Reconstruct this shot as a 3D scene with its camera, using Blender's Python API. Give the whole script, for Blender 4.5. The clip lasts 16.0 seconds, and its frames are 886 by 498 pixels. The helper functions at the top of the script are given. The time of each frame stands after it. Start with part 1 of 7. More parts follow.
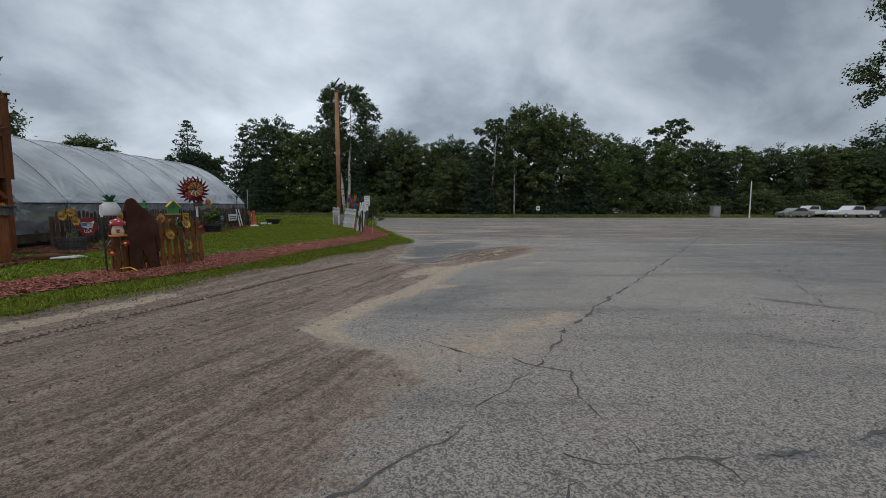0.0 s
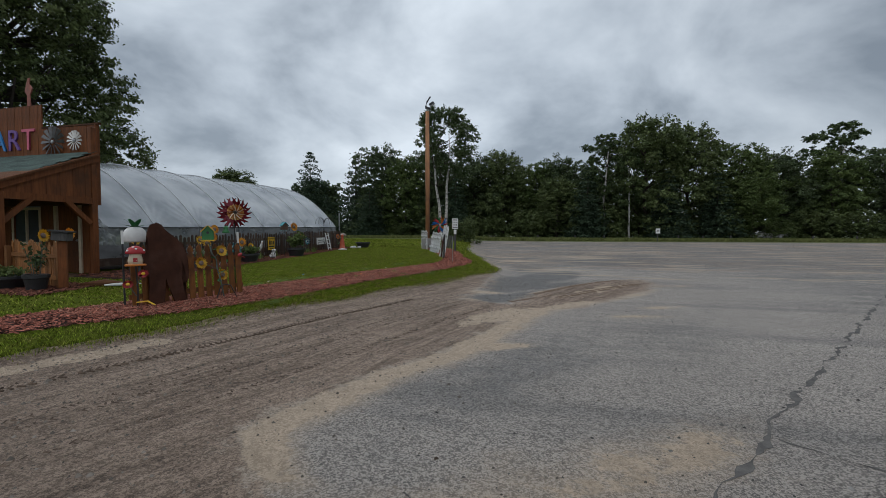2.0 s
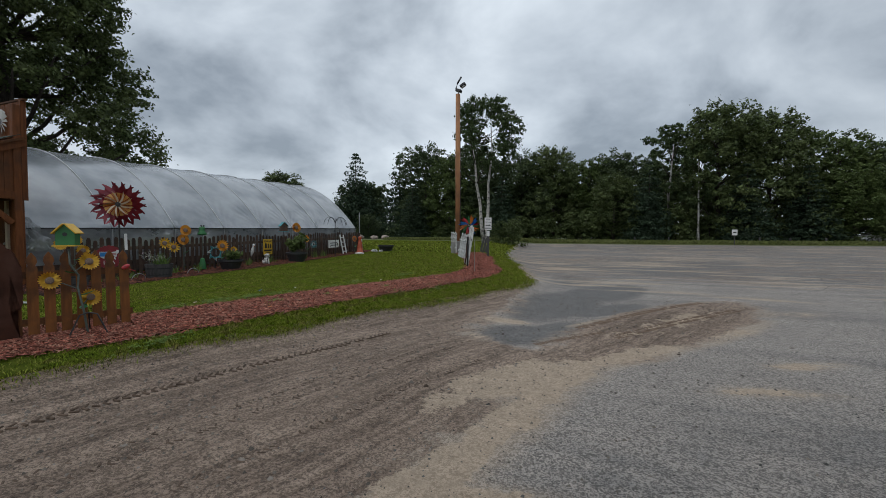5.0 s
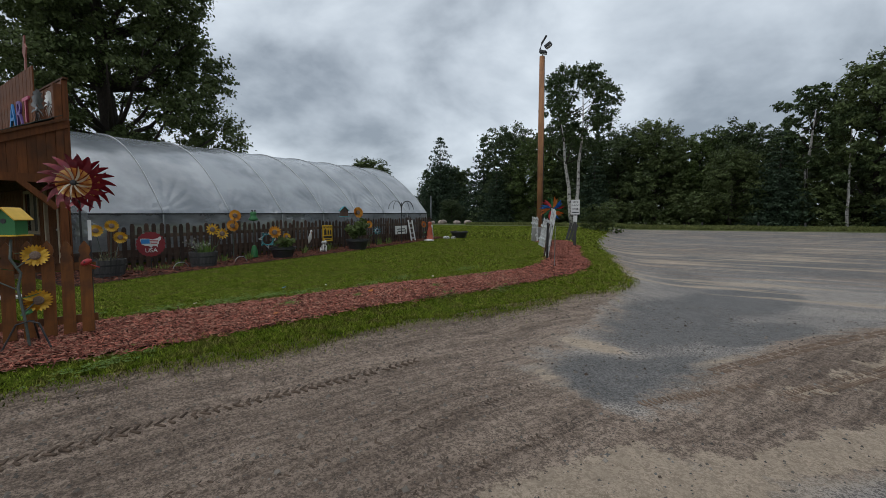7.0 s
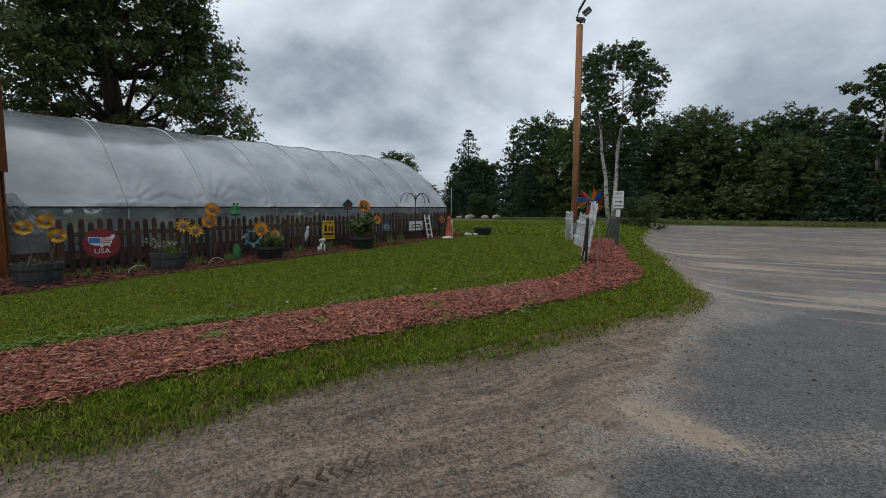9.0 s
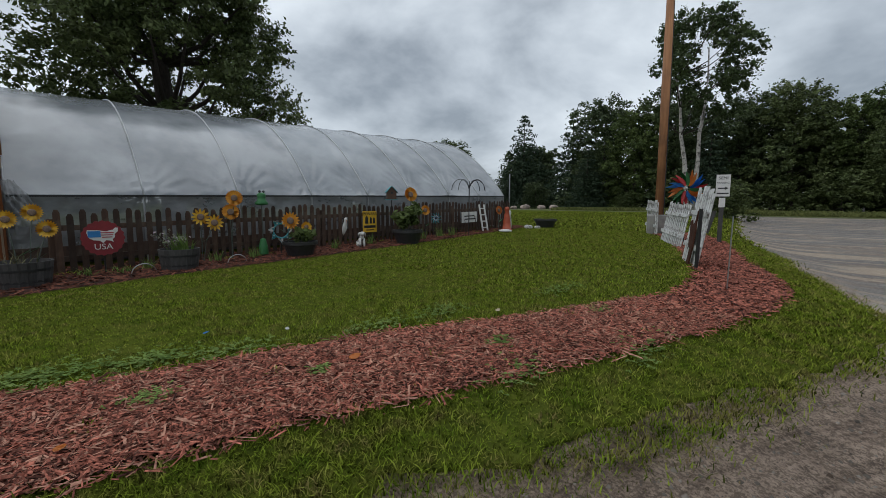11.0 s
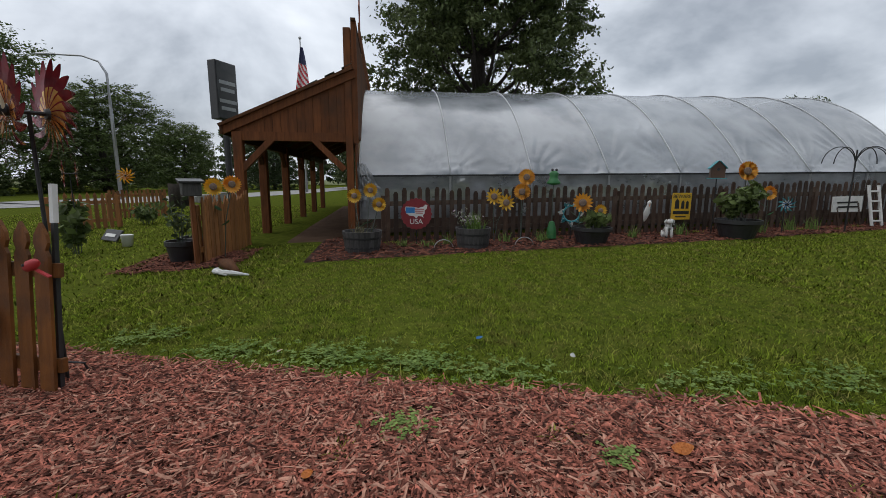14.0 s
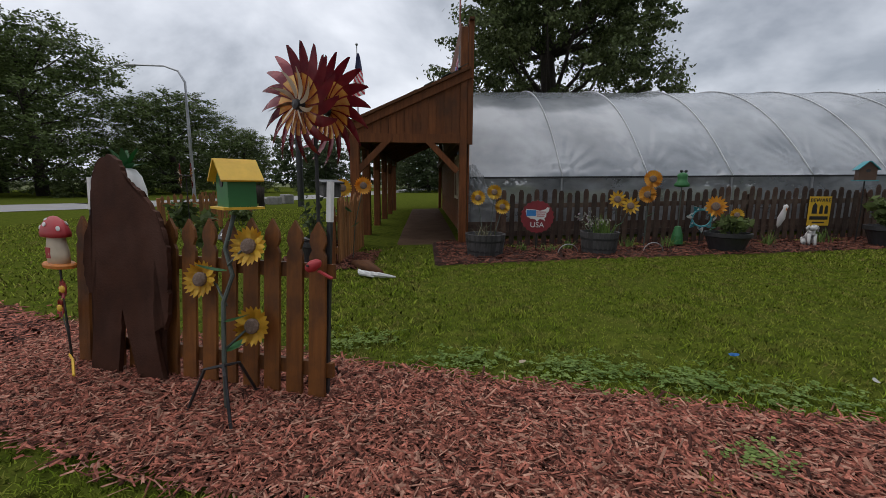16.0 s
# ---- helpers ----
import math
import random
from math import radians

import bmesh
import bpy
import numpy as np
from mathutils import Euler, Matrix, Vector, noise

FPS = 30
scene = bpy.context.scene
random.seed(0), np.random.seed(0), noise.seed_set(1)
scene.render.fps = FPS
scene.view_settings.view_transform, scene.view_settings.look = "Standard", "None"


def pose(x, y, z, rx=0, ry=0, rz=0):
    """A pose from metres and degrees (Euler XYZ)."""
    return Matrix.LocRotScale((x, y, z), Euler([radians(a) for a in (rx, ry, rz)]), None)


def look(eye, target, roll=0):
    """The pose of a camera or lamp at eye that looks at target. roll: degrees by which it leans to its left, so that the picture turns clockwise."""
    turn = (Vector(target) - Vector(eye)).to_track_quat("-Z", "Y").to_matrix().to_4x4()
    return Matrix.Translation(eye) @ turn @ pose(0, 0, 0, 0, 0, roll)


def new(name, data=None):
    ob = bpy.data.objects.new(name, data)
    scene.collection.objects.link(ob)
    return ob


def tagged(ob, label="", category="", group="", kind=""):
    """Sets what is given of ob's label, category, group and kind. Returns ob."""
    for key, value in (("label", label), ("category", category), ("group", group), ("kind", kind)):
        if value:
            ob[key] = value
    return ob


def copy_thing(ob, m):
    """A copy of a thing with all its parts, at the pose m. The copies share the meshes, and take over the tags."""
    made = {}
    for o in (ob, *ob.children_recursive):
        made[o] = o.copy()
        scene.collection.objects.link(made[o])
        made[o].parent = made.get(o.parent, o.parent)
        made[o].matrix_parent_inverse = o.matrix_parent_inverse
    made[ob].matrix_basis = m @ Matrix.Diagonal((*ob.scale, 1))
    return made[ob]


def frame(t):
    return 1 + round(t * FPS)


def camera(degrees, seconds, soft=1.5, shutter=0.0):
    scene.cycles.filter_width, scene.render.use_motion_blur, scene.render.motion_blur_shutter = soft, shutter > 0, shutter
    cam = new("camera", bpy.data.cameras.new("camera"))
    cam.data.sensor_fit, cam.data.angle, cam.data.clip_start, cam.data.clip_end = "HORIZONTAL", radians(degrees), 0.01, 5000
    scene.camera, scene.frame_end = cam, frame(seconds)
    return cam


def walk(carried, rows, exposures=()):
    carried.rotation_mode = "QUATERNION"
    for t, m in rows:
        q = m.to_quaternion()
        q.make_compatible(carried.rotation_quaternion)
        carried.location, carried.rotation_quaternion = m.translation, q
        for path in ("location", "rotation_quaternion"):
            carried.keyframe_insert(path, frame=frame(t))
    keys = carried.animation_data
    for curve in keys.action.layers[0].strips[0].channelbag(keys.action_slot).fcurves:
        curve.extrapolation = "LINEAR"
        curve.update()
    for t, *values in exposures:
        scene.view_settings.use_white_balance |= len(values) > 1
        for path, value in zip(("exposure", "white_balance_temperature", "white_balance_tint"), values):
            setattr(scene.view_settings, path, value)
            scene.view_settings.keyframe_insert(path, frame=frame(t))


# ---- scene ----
cam = camera(93.3, 16.0, 0.55)
METRES, EYE, TILT, LEAN, TURN = 15.152, 1.5, 0.0, 0.0, 0.0
ROWS = [
    (0.0, 0.0, 0.0, 0.0, 0.01, -5.17, -0.1),
    (0.5, 0.0127, 0.0421, 0.0018, 3.27, -4.77, -0.12),
    (1.0, 0.0257, 0.0809, 0.0026, 7.53, -4.04, -0.14),
    (1.5, 0.0317, 0.1222, 0.0045, 11.57, -3.07, -0.13),
    (2.0, 0.0379, 0.1608, 0.0048, 14.47, -2.15, -0.15),
    (2.5, 0.0392, 0.2009, 0.0027, 16.31, -1.49, -0.15),
    (3.0, 0.0424, 0.2413, 0.0032, 17.58, -1.19, -0.17),
    (3.5, 0.0469, 0.2804, 0.0037, 18.38, -1.17, -0.13),
    (6.0, 0.0271, 0.4619, 0.0064, 26.53, -3.08, -0.17),
    (6.5, 0.0176, 0.497, 0.0067, 30.31, -3.61, -0.14),
    (7.0, 0.012, 0.5314, 0.0068, 33.25, -4.04, -0.16),
    (7.5, 0.0026, 0.5658, 0.0057, 35.03, -4.34, -0.14),
    (8.0, -0.008, 0.6003, 0.0059, 35.91, -4.49, -0.12),
    (8.5, -0.0214, 0.6325, 0.0073, 36.42, -4.62, -0.15),
    (9.0, -0.0427, 0.6573, 0.0067, 37.3, -4.77, -0.2),
    (11.5, -0.1466, 0.7641, 0.006, 47.11, -6.49, -0.17),
    (12.0, -0.1681, 0.776, 0.0077, 50.52, -6.79, -0.18),
    (12.5, -0.1826, 0.7903, 0.0077, 56.27, -7.24, -0.24),
    (13.0, -0.1905, 0.7937, 0.0083, 64.16, -7.84, -0.24),
    (13.5, -0.195, 0.7897, 0.0078, 73.33, -8.55, -0.35),
    (14.0, -0.1965, 0.7771, 0.0077, 82.35, -9.27, -0.34),
    (14.5, -0.1979, 0.7562, 0.0065, 89.38, -9.6, -0.48),
    (15.0, -0.2069, 0.7321, 0.0036, 92.38, -9.57, -0.48),
    (15.5, -0.2164, 0.7117, 0.0049, 91.19, -9.16, -0.46),
    (16.0, -0.2194, 0.6834, 0.0051, 87.46, -8.84, -0.44),
]
walk(cam, [(t, pose(0, 0, EYE, TILT, LEAN, TURN) @ pose(METRES * x, METRES * y, METRES * z, 90 + pitch, roll, yaw)) for t, x, y, z, yaw, pitch, roll in ROWS],
     [(0.0, 0.10, 6320, 11), (6.0, 0.15, 6380, 11), (9.0, 0.18, 6400, 11), (12.0, 0.18, 6480, 11), (13.5, 0.33, 6560, 13), (14.6, 0.47, 6620, 15), (16.0, 0.33, 6640, 16)])

# ---- sky, sun ----
def overcast_world():
    world = bpy.data.worlds.new("overcast_sky")
    scene.world = world
    world.use_nodes = True
    nt = world.node_tree
    n, l = nt.nodes, nt.links
    n.clear()
    out = n.new("ShaderNodeOutputWorld")
    bg = n.new("ShaderNodeBackground")
    sky = n.new("ShaderNodeTexSky")
    sky.sky_type, sky.sun_disc = "NISHITA", False
    sky.sun_elevation, sky.sun_rotation = radians(52), radians(200)
    sky.dust_density = 3.0
    co = n.new("ShaderNodeTexCoord")
    sep = n.new("ShaderNodeSeparateXYZ")
    l.new(co.outputs["Generated"], sep.inputs[0])
    up = n.new("ShaderNodeMath"); up.operation = "MAXIMUM"; up.inputs[1].default_value = 0.0
    l.new(sep.outputs["Z"], up.inputs[0])
    den = n.new("ShaderNodeMath"); den.operation = "ADD"; den.inputs[1].default_value = 0.62
    l.new(up.outputs[0], den.inputs[0])
    flat = n.new("ShaderNodeVectorMath"); flat.operation = "DIVIDE"
    cmb = n.new("ShaderNodeCombineXYZ")
    for i in range(3):
        l.new(den.outputs[0], cmb.inputs[i])
    l.new(co.outputs["Generated"], flat.inputs[0])
    l.new(cmb.outputs[0], flat.inputs[1])
    flat2 = n.new("ShaderNodeVectorMath"); flat2.operation = "MULTIPLY"
    flat2.inputs[1].default_value = (1.0, 1.0, 1.3)
    l.new(flat.outputs[0], flat2.inputs[0])
    big = n.new("ShaderNodeTexNoise"); big.inputs["Scale"].default_value = 2.3
    big.inputs["Detail"].default_value = 6; big.inputs["Roughness"].default_value = 0.52
    big.inputs["Distortion"].default_value = 0.25
    l.new(flat2.outputs[0], big.inputs["Vector"])
    ramp = n.new("ShaderNodeValToRGB")
    e = ramp.color_ramp.elements
    e[0].position, e[0].color = 0.36, (0.235, 0.272, 0.308, 1)
    e[1].position, e[1].color = 0.66, (0.66, 0.72, 0.76, 1)
    mid = e.new(0.5); mid.color = (0.445, 0.497, 0.54, 1)
    l.new(big.outputs["Fac"], ramp.inputs[0])
    grow = n.new("ShaderNodeMapRange")
    grow.inputs["From Min"].default_value, grow.inputs["From Max"].default_value = 0.45, 1.0
    grow.inputs["To Min"].default_value, grow.inputs["To Max"].default_value = 1.0, 1.5
    l.new(sep.outputs["Z"], grow.inputs["Value"])
    east = n.new("ShaderNodeMapRange"); east.interpolation_type = "SMOOTHSTEP"
    east.inputs["From Min"].default_value, east.inputs["From Max"].default_value = -0.1, 0.65
    east.inputs["To Min"].default_value, east.inputs["To Max"].default_value = 0.95, 0.72
    l.new(sep.outputs["X"], east.inputs["Value"])
    dim = n.new("ShaderNodeMath"); dim.operation = "MULTIPLY"
    l.new(grow.outputs[0], dim.inputs[0]); l.new(east.outputs[0], dim.inputs[1])
    lit = n.new("ShaderNodeVectorMath"); lit.operation = "MULTIPLY"
    gc = n.new("ShaderNodeCombineXYZ")
    for i in range(3):
        l.new(dim.outputs[0], gc.inputs[i])
    l.new(ramp.outputs[0], lit.inputs[0]); l.new(gc.outputs[0], lit.inputs[1])
    blue = n.new("ShaderNodeVectorMath"); blue.operation = "SCALE"; blue.inputs["Scale"].default_value = 0.012
    l.new(sky.outputs[0], blue.inputs[0])
    both = n.new("ShaderNodeVectorMath"); both.operation = "ADD"
    l.new(lit.outputs[0], both.inputs[0]); l.new(blue.outputs[0], both.inputs[1])
    l.new(both.outputs[0], bg.inputs["Color"])
    bg.inputs["Strength"].default_value = 1.06
    l.new(bg.outputs[0], out.inputs[0])


overcast_world()
sun = new("sun", bpy.data.lights.new("sun", "SUN"))
sun.data.energy, sun.data.angle, sun.data.color = 0.7, radians(90), (1.0, 0.97, 0.93)
sun.matrix_world = look((0, 0, 40), (6, 14, 0))


# ---- materials ----
def mat(name, c1, c2=None, scale=6.0, rough=0.75, bump=0.0, bscale=60.0, metal=0.0, spec=0.5, stretch=(1, 1, 1), vary=0.0, isle=0.0,
        translucent=0.0, detail=5.0, stain=None, stain_scale=1.2, coords="Object"):
    """Two-scale coloured noise with grain relief; vary: brightness change from object to object; isle: from island to island."""
    m = bpy.data.materials.new(name)
    m.use_nodes = True
    nt = m.node_tree
    n, l = nt.nodes, nt.links
    b = n["Principled BSDF"]
    b.inputs["Roughness"].default_value = rough
    b.inputs["Metallic"].default_value = metal
    b.inputs["Specular IOR Level"].default_value = spec
    c2 = c2 or tuple(v * 0.75 for v in c1)
    if coords == "World":
        src = n.new("ShaderNodeNewGeometry").outputs["Position"]
    else:
        src = n.new("ShaderNodeTexCoord").outputs["Object"]
    mp = n.new("ShaderNodeMapping"); mp.inputs["Scale"].default_value = stretch
    l.new(src, mp.inputs[0])
    t = n.new("ShaderNodeTexNoise"); t.inputs["Scale"].default_value = scale; t.inputs["Detail"].default_value = detail
    t.inputs["Roughness"].default_value = 0.62
    l.new(mp.outputs[0], t.inputs["Vector"])
    r = n.new("ShaderNodeValToRGB")
    r.color_ramp.elements[0].position, r.color_ramp.elements[0].color = 0.32, (*c1, 1)
    r.color_ramp.elements[1].position, r.color_ramp.elements[1].color = 0.68, (*c2, 1)
    l.new(t.outputs["Fac"], r.inputs[0])
    col = r.outputs[0]
    if stain:
        t2 = n.new("ShaderNodeTexNoise"); t2.inputs["Scale"].default_value = stain_scale; t2.inputs["Detail"].default_value = 4
        l.new(src, t2.inputs["Vector"])
        r2 = n.new("ShaderNodeMapRange"); r2.inputs["From Min"].default_value = 0.48; r2.inputs["From Max"].default_value = 0.68
        l.new(t2.outputs["Fac"], r2.inputs["Value"])
        mx = n.new("ShaderNodeMix"); mx.data_type = "RGBA"
        l.new(r2.outputs[0], mx.inputs[0]); l.new(col, mx.inputs[6]); mx.inputs[7].default_value = (*stain, 1)
        col = mx.outputs[2]
    if vary or isle:
        hv = n.new("ShaderNodeHueSaturation")
        mr = n.new("ShaderNodeMapRange")
        a = vary or isle
        mr.inputs["To Min"].default_value, mr.inputs["To Max"].default_value = 1 - a, 1 + a
        if vary:
            l.new(n.new("ShaderNodeObjectInfo").outputs["Random"], mr.inputs["Value"])
        else:
            l.new(n.new("ShaderNodeNewGeometry").outputs["Random Per Island"], mr.inputs["Value"])
        l.new(mr.outputs[0], hv.inputs["Value"]); l.new(col, hv.inputs["Color"])
        col = hv.outputs[0]
    l.new(col, b.inputs["Base Color"])
    if bump:
        t3 = n.new("ShaderNodeTexNoise"); t3.inputs["Scale"].default_value = bscale; t3.inputs["Detail"].default_value = 3
        l.new(mp.outputs[0], t3.inputs["Vector"])
        bp = n.new("ShaderNodeBump"); bp.inputs["Strength"].default_value = bump; bp.inputs["Distance"].default_value = 0.01
        l.new(t3.outputs["Fac"], bp.inputs["Height"]); l.new(bp.outputs[0], b.inputs["Normal"])
    if translucent:
        tr = n.new("ShaderNodeBsdfTranslucent"); l.new(col, tr.inputs["Color"])
        ms = n.new("ShaderNodeMixShader"); ms.inputs[0].default_value = translucent
        l.new(b.outputs[0], ms.inputs[1]); l.new(tr.outputs[0], ms.inputs[2])
        l.new(ms.outputs[0], n["Material Output"].inputs[0])
    return m


def lot_material():
    """Old asphalt with drifts of dirt and sand; the fields are laid out in the plan and broken up by noise."""
    m = bpy.data.materials.new("old_asphalt_with_dirt")
    m.use_nodes = True
    nt = m.node_tree
    n, l = nt.nodes, nt.links
    b = n["Principled BSDF"]
    pos = n.new("ShaderNodeNewGeometry").outputs["Position"]

    def noise_tex(scale, detail=5, rough=0.6, stretch=None):
        t = n.new("ShaderNodeTexNoise")
        t.inputs["Scale"].default_value, t.inputs["Detail"].default_value, t.inputs["Roughness"].default_value = scale, detail, rough
        if stretch:
            mp = n.new("ShaderNodeMapping"); mp.inputs["Scale"].default_value = stretch[:3]; mp.inputs["Rotation"].default_value = (0, 0, stretch[3])
            l.new(pos, mp.inputs[0]); l.new(mp.outputs[0], t.inputs["Vector"])
        else:
            l.new(pos, t.inputs["Vector"])
        return t.outputs["Fac"]

    def ramp(v, a, ca, bb, cb):
        r = n.new("ShaderNodeValToRGB")
        r.color_ramp.elements[0].position, r.color_ramp.elements[0].color = a, (*ca, 1)
        r.color_ramp.elements[1].position, r.color_ramp.elements[1].color = bb, (*cb, 1)
        l.new(v, r.inputs[0])
        return r.outputs[0]

    def mix(f, a, c):
        x = n.new("ShaderNodeMix"); x.data_type = "RGBA"
        l.new(f, x.inputs[0]); l.new(a, x.inputs[6]); l.new(c, x.inputs[7])
        return x.outputs[2]

    def calc(op, a, c):
        x = n.new("ShaderNodeMath"); x.operation = op
        for i, v in enumerate((a, c)):
            if isinstance(v, (int, float)):
                x.inputs[i].default_value = v
            else:
                l.new(v, x.inputs[i])
        return x.outputs[0]

    def attr(name):
        a = n.new("ShaderNodeAttribute"); a.attribute_name = name
        return a.outputs["Fac"]

    def step(v, lo, hi):
        r = n.new("ShaderNodeMapRange"); r.interpolation_type = "SMOOTHSTEP"
        r.inputs["From Min"].default_value, r.inputs["From Max"].default_value = lo, hi
        l.new(v, r.inputs["Value"])
        return r.outputs[0]

    fine = noise_tex(120, 4, 0.8)
    pebble = n.new("ShaderNodeTexVoronoi"); pebble.inputs["Scale"].default_value = 75
    l.new(pos, pebble.inputs["Vector"])
    pebbles = pebble.outputs["Color"]
    lane = n.new("ShaderNodeCombineXYZ")
    swerve = calc("MULTIPLY", calc("SUBTRACT", noise_tex(0.35, 2), 0.5), 0.9)
    l.new(calc("MULTIPLY", calc("ADD", attr("off"), swerve), 4.2), lane.inputs[0]); l.new(calc("MULTIPLY", attr("run"), 0.4), lane.inputs[1])
    rut = n.new("ShaderNodeTexNoise"); rut.inputs["Scale"].default_value = 1.0; rut.inputs["Detail"].default_value = 6; rut.inputs["Roughness"].default_value = 0.65
    l.new(lane.outputs[0], rut.inputs["Vector"])
    groove = n.new("ShaderNodeCombineXYZ")
    l.new(calc("MULTIPLY", calc("ADD", attr("off"), calc("MULTIPLY", swerve, 0.8)), 17.0), groove.inputs[0]); l.new(calc("MULTIPLY", attr("run"), 0.9), groove.inputs[1])
    scrape = n.new("ShaderNodeTexNoise"); scrape.inputs["Scale"].default_value = 1.0; scrape.inputs["Detail"].default_value = 4; scrape.inputs["Roughness"].default_value = 0.6
    l.new(groove.outputs[0], scrape.inputs["Vector"])
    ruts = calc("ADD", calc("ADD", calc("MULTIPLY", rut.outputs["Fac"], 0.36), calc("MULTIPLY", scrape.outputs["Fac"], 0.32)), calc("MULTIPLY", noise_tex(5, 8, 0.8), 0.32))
    sepc = n.new("ShaderNodeSeparateColor"); l.new(pebbles, sepc.inputs[0])
    grit = noise_tex(15, 9, 0.86)
    grain = calc("ADD", calc("ADD", calc("MULTIPLY", fine, 0.2), calc("MULTIPLY", grit, 0.65)), calc("MULTIPLY", sepc.outputs[0], 0.15))
    mid = noise_tex(2.6, 6)
    wide = noise_tex(0.33, 5)
    streak = noise_tex(1.0, 6, 0.6, (0.9, 5.0, 1, radians(-25)))
    small = n.new("ShaderNodeTexVoronoi"); small.inputs["Scale"].default_value = 150
    l.new(pos, small.inputs["Vector"])
    seps = n.new("ShaderNodeSeparateColor"); l.new(small.outputs["Color"], seps.inputs[0])
    stones = calc("ADD", calc("ADD", calc("MULTIPLY", fine, 0.30), calc("MULTIPLY", seps.outputs[0], 0.3)), calc("MULTIPLY", sepc.outputs[0], 0.4))
    asphalt = mix(step(stones, 0.36, 0.66), ramp(mid, 0.3, (0.125, 0.113, 0.102), 0.7, (0.20, 0.182, 0.164)),
                  ramp(wide, 0.3, (0.45, 0.40, 0.355), 0.7, (0.60, 0.536, 0.476)))
    dark = mix(step(stones, 0.36, 0.66), ramp(mid, 0.3, (0.066, 0.064, 0.061), 0.7, (0.115, 0.11, 0.105)), ramp(mid, 0.3, (0.20, 0.192, 0.184), 0.7, (0.29, 0.278, 0.264)))
    # Dark track tones, plus relief shade: low ruts and grain are coloured darker.
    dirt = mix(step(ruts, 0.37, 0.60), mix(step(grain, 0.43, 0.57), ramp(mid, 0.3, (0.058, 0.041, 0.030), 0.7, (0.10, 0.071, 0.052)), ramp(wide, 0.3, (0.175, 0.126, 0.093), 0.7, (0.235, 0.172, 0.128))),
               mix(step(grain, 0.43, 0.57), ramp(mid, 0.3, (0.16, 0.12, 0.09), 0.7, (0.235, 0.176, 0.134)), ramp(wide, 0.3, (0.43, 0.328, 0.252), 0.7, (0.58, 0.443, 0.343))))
    # Sand likewise carries its grain's relief shade in the colour.
    sand = mix(step(grain, 0.43, 0.57), ramp(noise_tex(9, 6), 0.3, (0.30, 0.23, 0.165), 0.7, (0.44, 0.345, 0.255)), ramp(noise_tex(5, 6), 0.3, (0.48, 0.38, 0.28), 0.7, (0.64, 0.51, 0.385)))
    grass = ramp(noise_tex(1.2, 6), 0.3, (0.07, 0.09, 0.022), 0.7, (0.115, 0.13, 0.04))
    bands = noise_tex(1.0, 5, 0.6, (0.12, 0.9, 1, radians(-8)))
    asphalt = mix(calc("MULTIPLY", step(bands, 0.47, 0.66), 0.55), asphalt, dark)
    wob = calc("ADD", calc("MULTIPLY", calc("SUBTRACT", mid, 0.5), 1.0), calc("ADD", calc("MULTIPLY", calc("SUBTRACT", streak, 0.5), 0.6), calc("MULTIPLY", calc("SUBTRACT", grit, 0.5), 0.9)))
    c = mix(step(calc("ADD", attr("patch"), calc("MULTIPLY", wob, 1.0)), 0.28, 0.92), asphalt, dark)
    worn = noise_tex(1.0, 7, 0.7, (0.3, 2.4, 1, radians(4)))
    c = mix(calc("MULTIPLY", step(calc("MULTIPLY", worn, step(attr("run"), 16, 22)), 0.47, 0.60), 0.65), c, dirt)
    drift = noise_tex(1.0, 6, 0.65, (0.22, 1.7, 1, radians(6)))
    c = mix(calc("MULTIPLY", step(calc("MULTIPLY", drift, step(attr("run"), 13, 19)), 0.53, 0.60), 0.75), c, sand)
    c = mix(calc("MULTIPLY", step(calc("ADD", calc("ADD", attr("dirt"), attr("sand")), calc("MULTIPLY", wob, 0.8)), 0.15, 0.9), 0.6), c, sand)
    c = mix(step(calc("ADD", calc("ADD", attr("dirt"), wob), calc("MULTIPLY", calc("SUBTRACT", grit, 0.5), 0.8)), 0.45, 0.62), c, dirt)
    c = mix(step(calc("ADD", attr("sand"), wob), 0.57, 0.66), c, sand)
    g = step(calc("ADD", attr("field"), calc("MULTIPLY", wob, 0.3)), -0.1, 0.15)
    c = mix(g, c, grass)
    l.new(c, b.inputs["Base Color"])
    rough = n.new("ShaderNodeMapRange"); rough.inputs["To Min"].default_value, rough.inputs["To Max"].default_value = 0.5, 0.85
    l.new(calc("ADD", mid, calc("MULTIPLY", attr("dirt"), 0.4)), rough.inputs["Value"])
    l.new(rough.outputs[0], b.inputs["Roughness"])
    b.inputs["Specular IOR Level"].default_value = 0.25
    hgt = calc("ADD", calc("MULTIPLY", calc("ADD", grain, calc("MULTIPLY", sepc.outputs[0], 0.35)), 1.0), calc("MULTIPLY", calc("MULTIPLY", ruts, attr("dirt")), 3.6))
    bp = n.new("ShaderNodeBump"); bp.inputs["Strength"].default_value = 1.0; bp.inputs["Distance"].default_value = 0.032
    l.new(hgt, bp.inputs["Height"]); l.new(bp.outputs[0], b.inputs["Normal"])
    return m


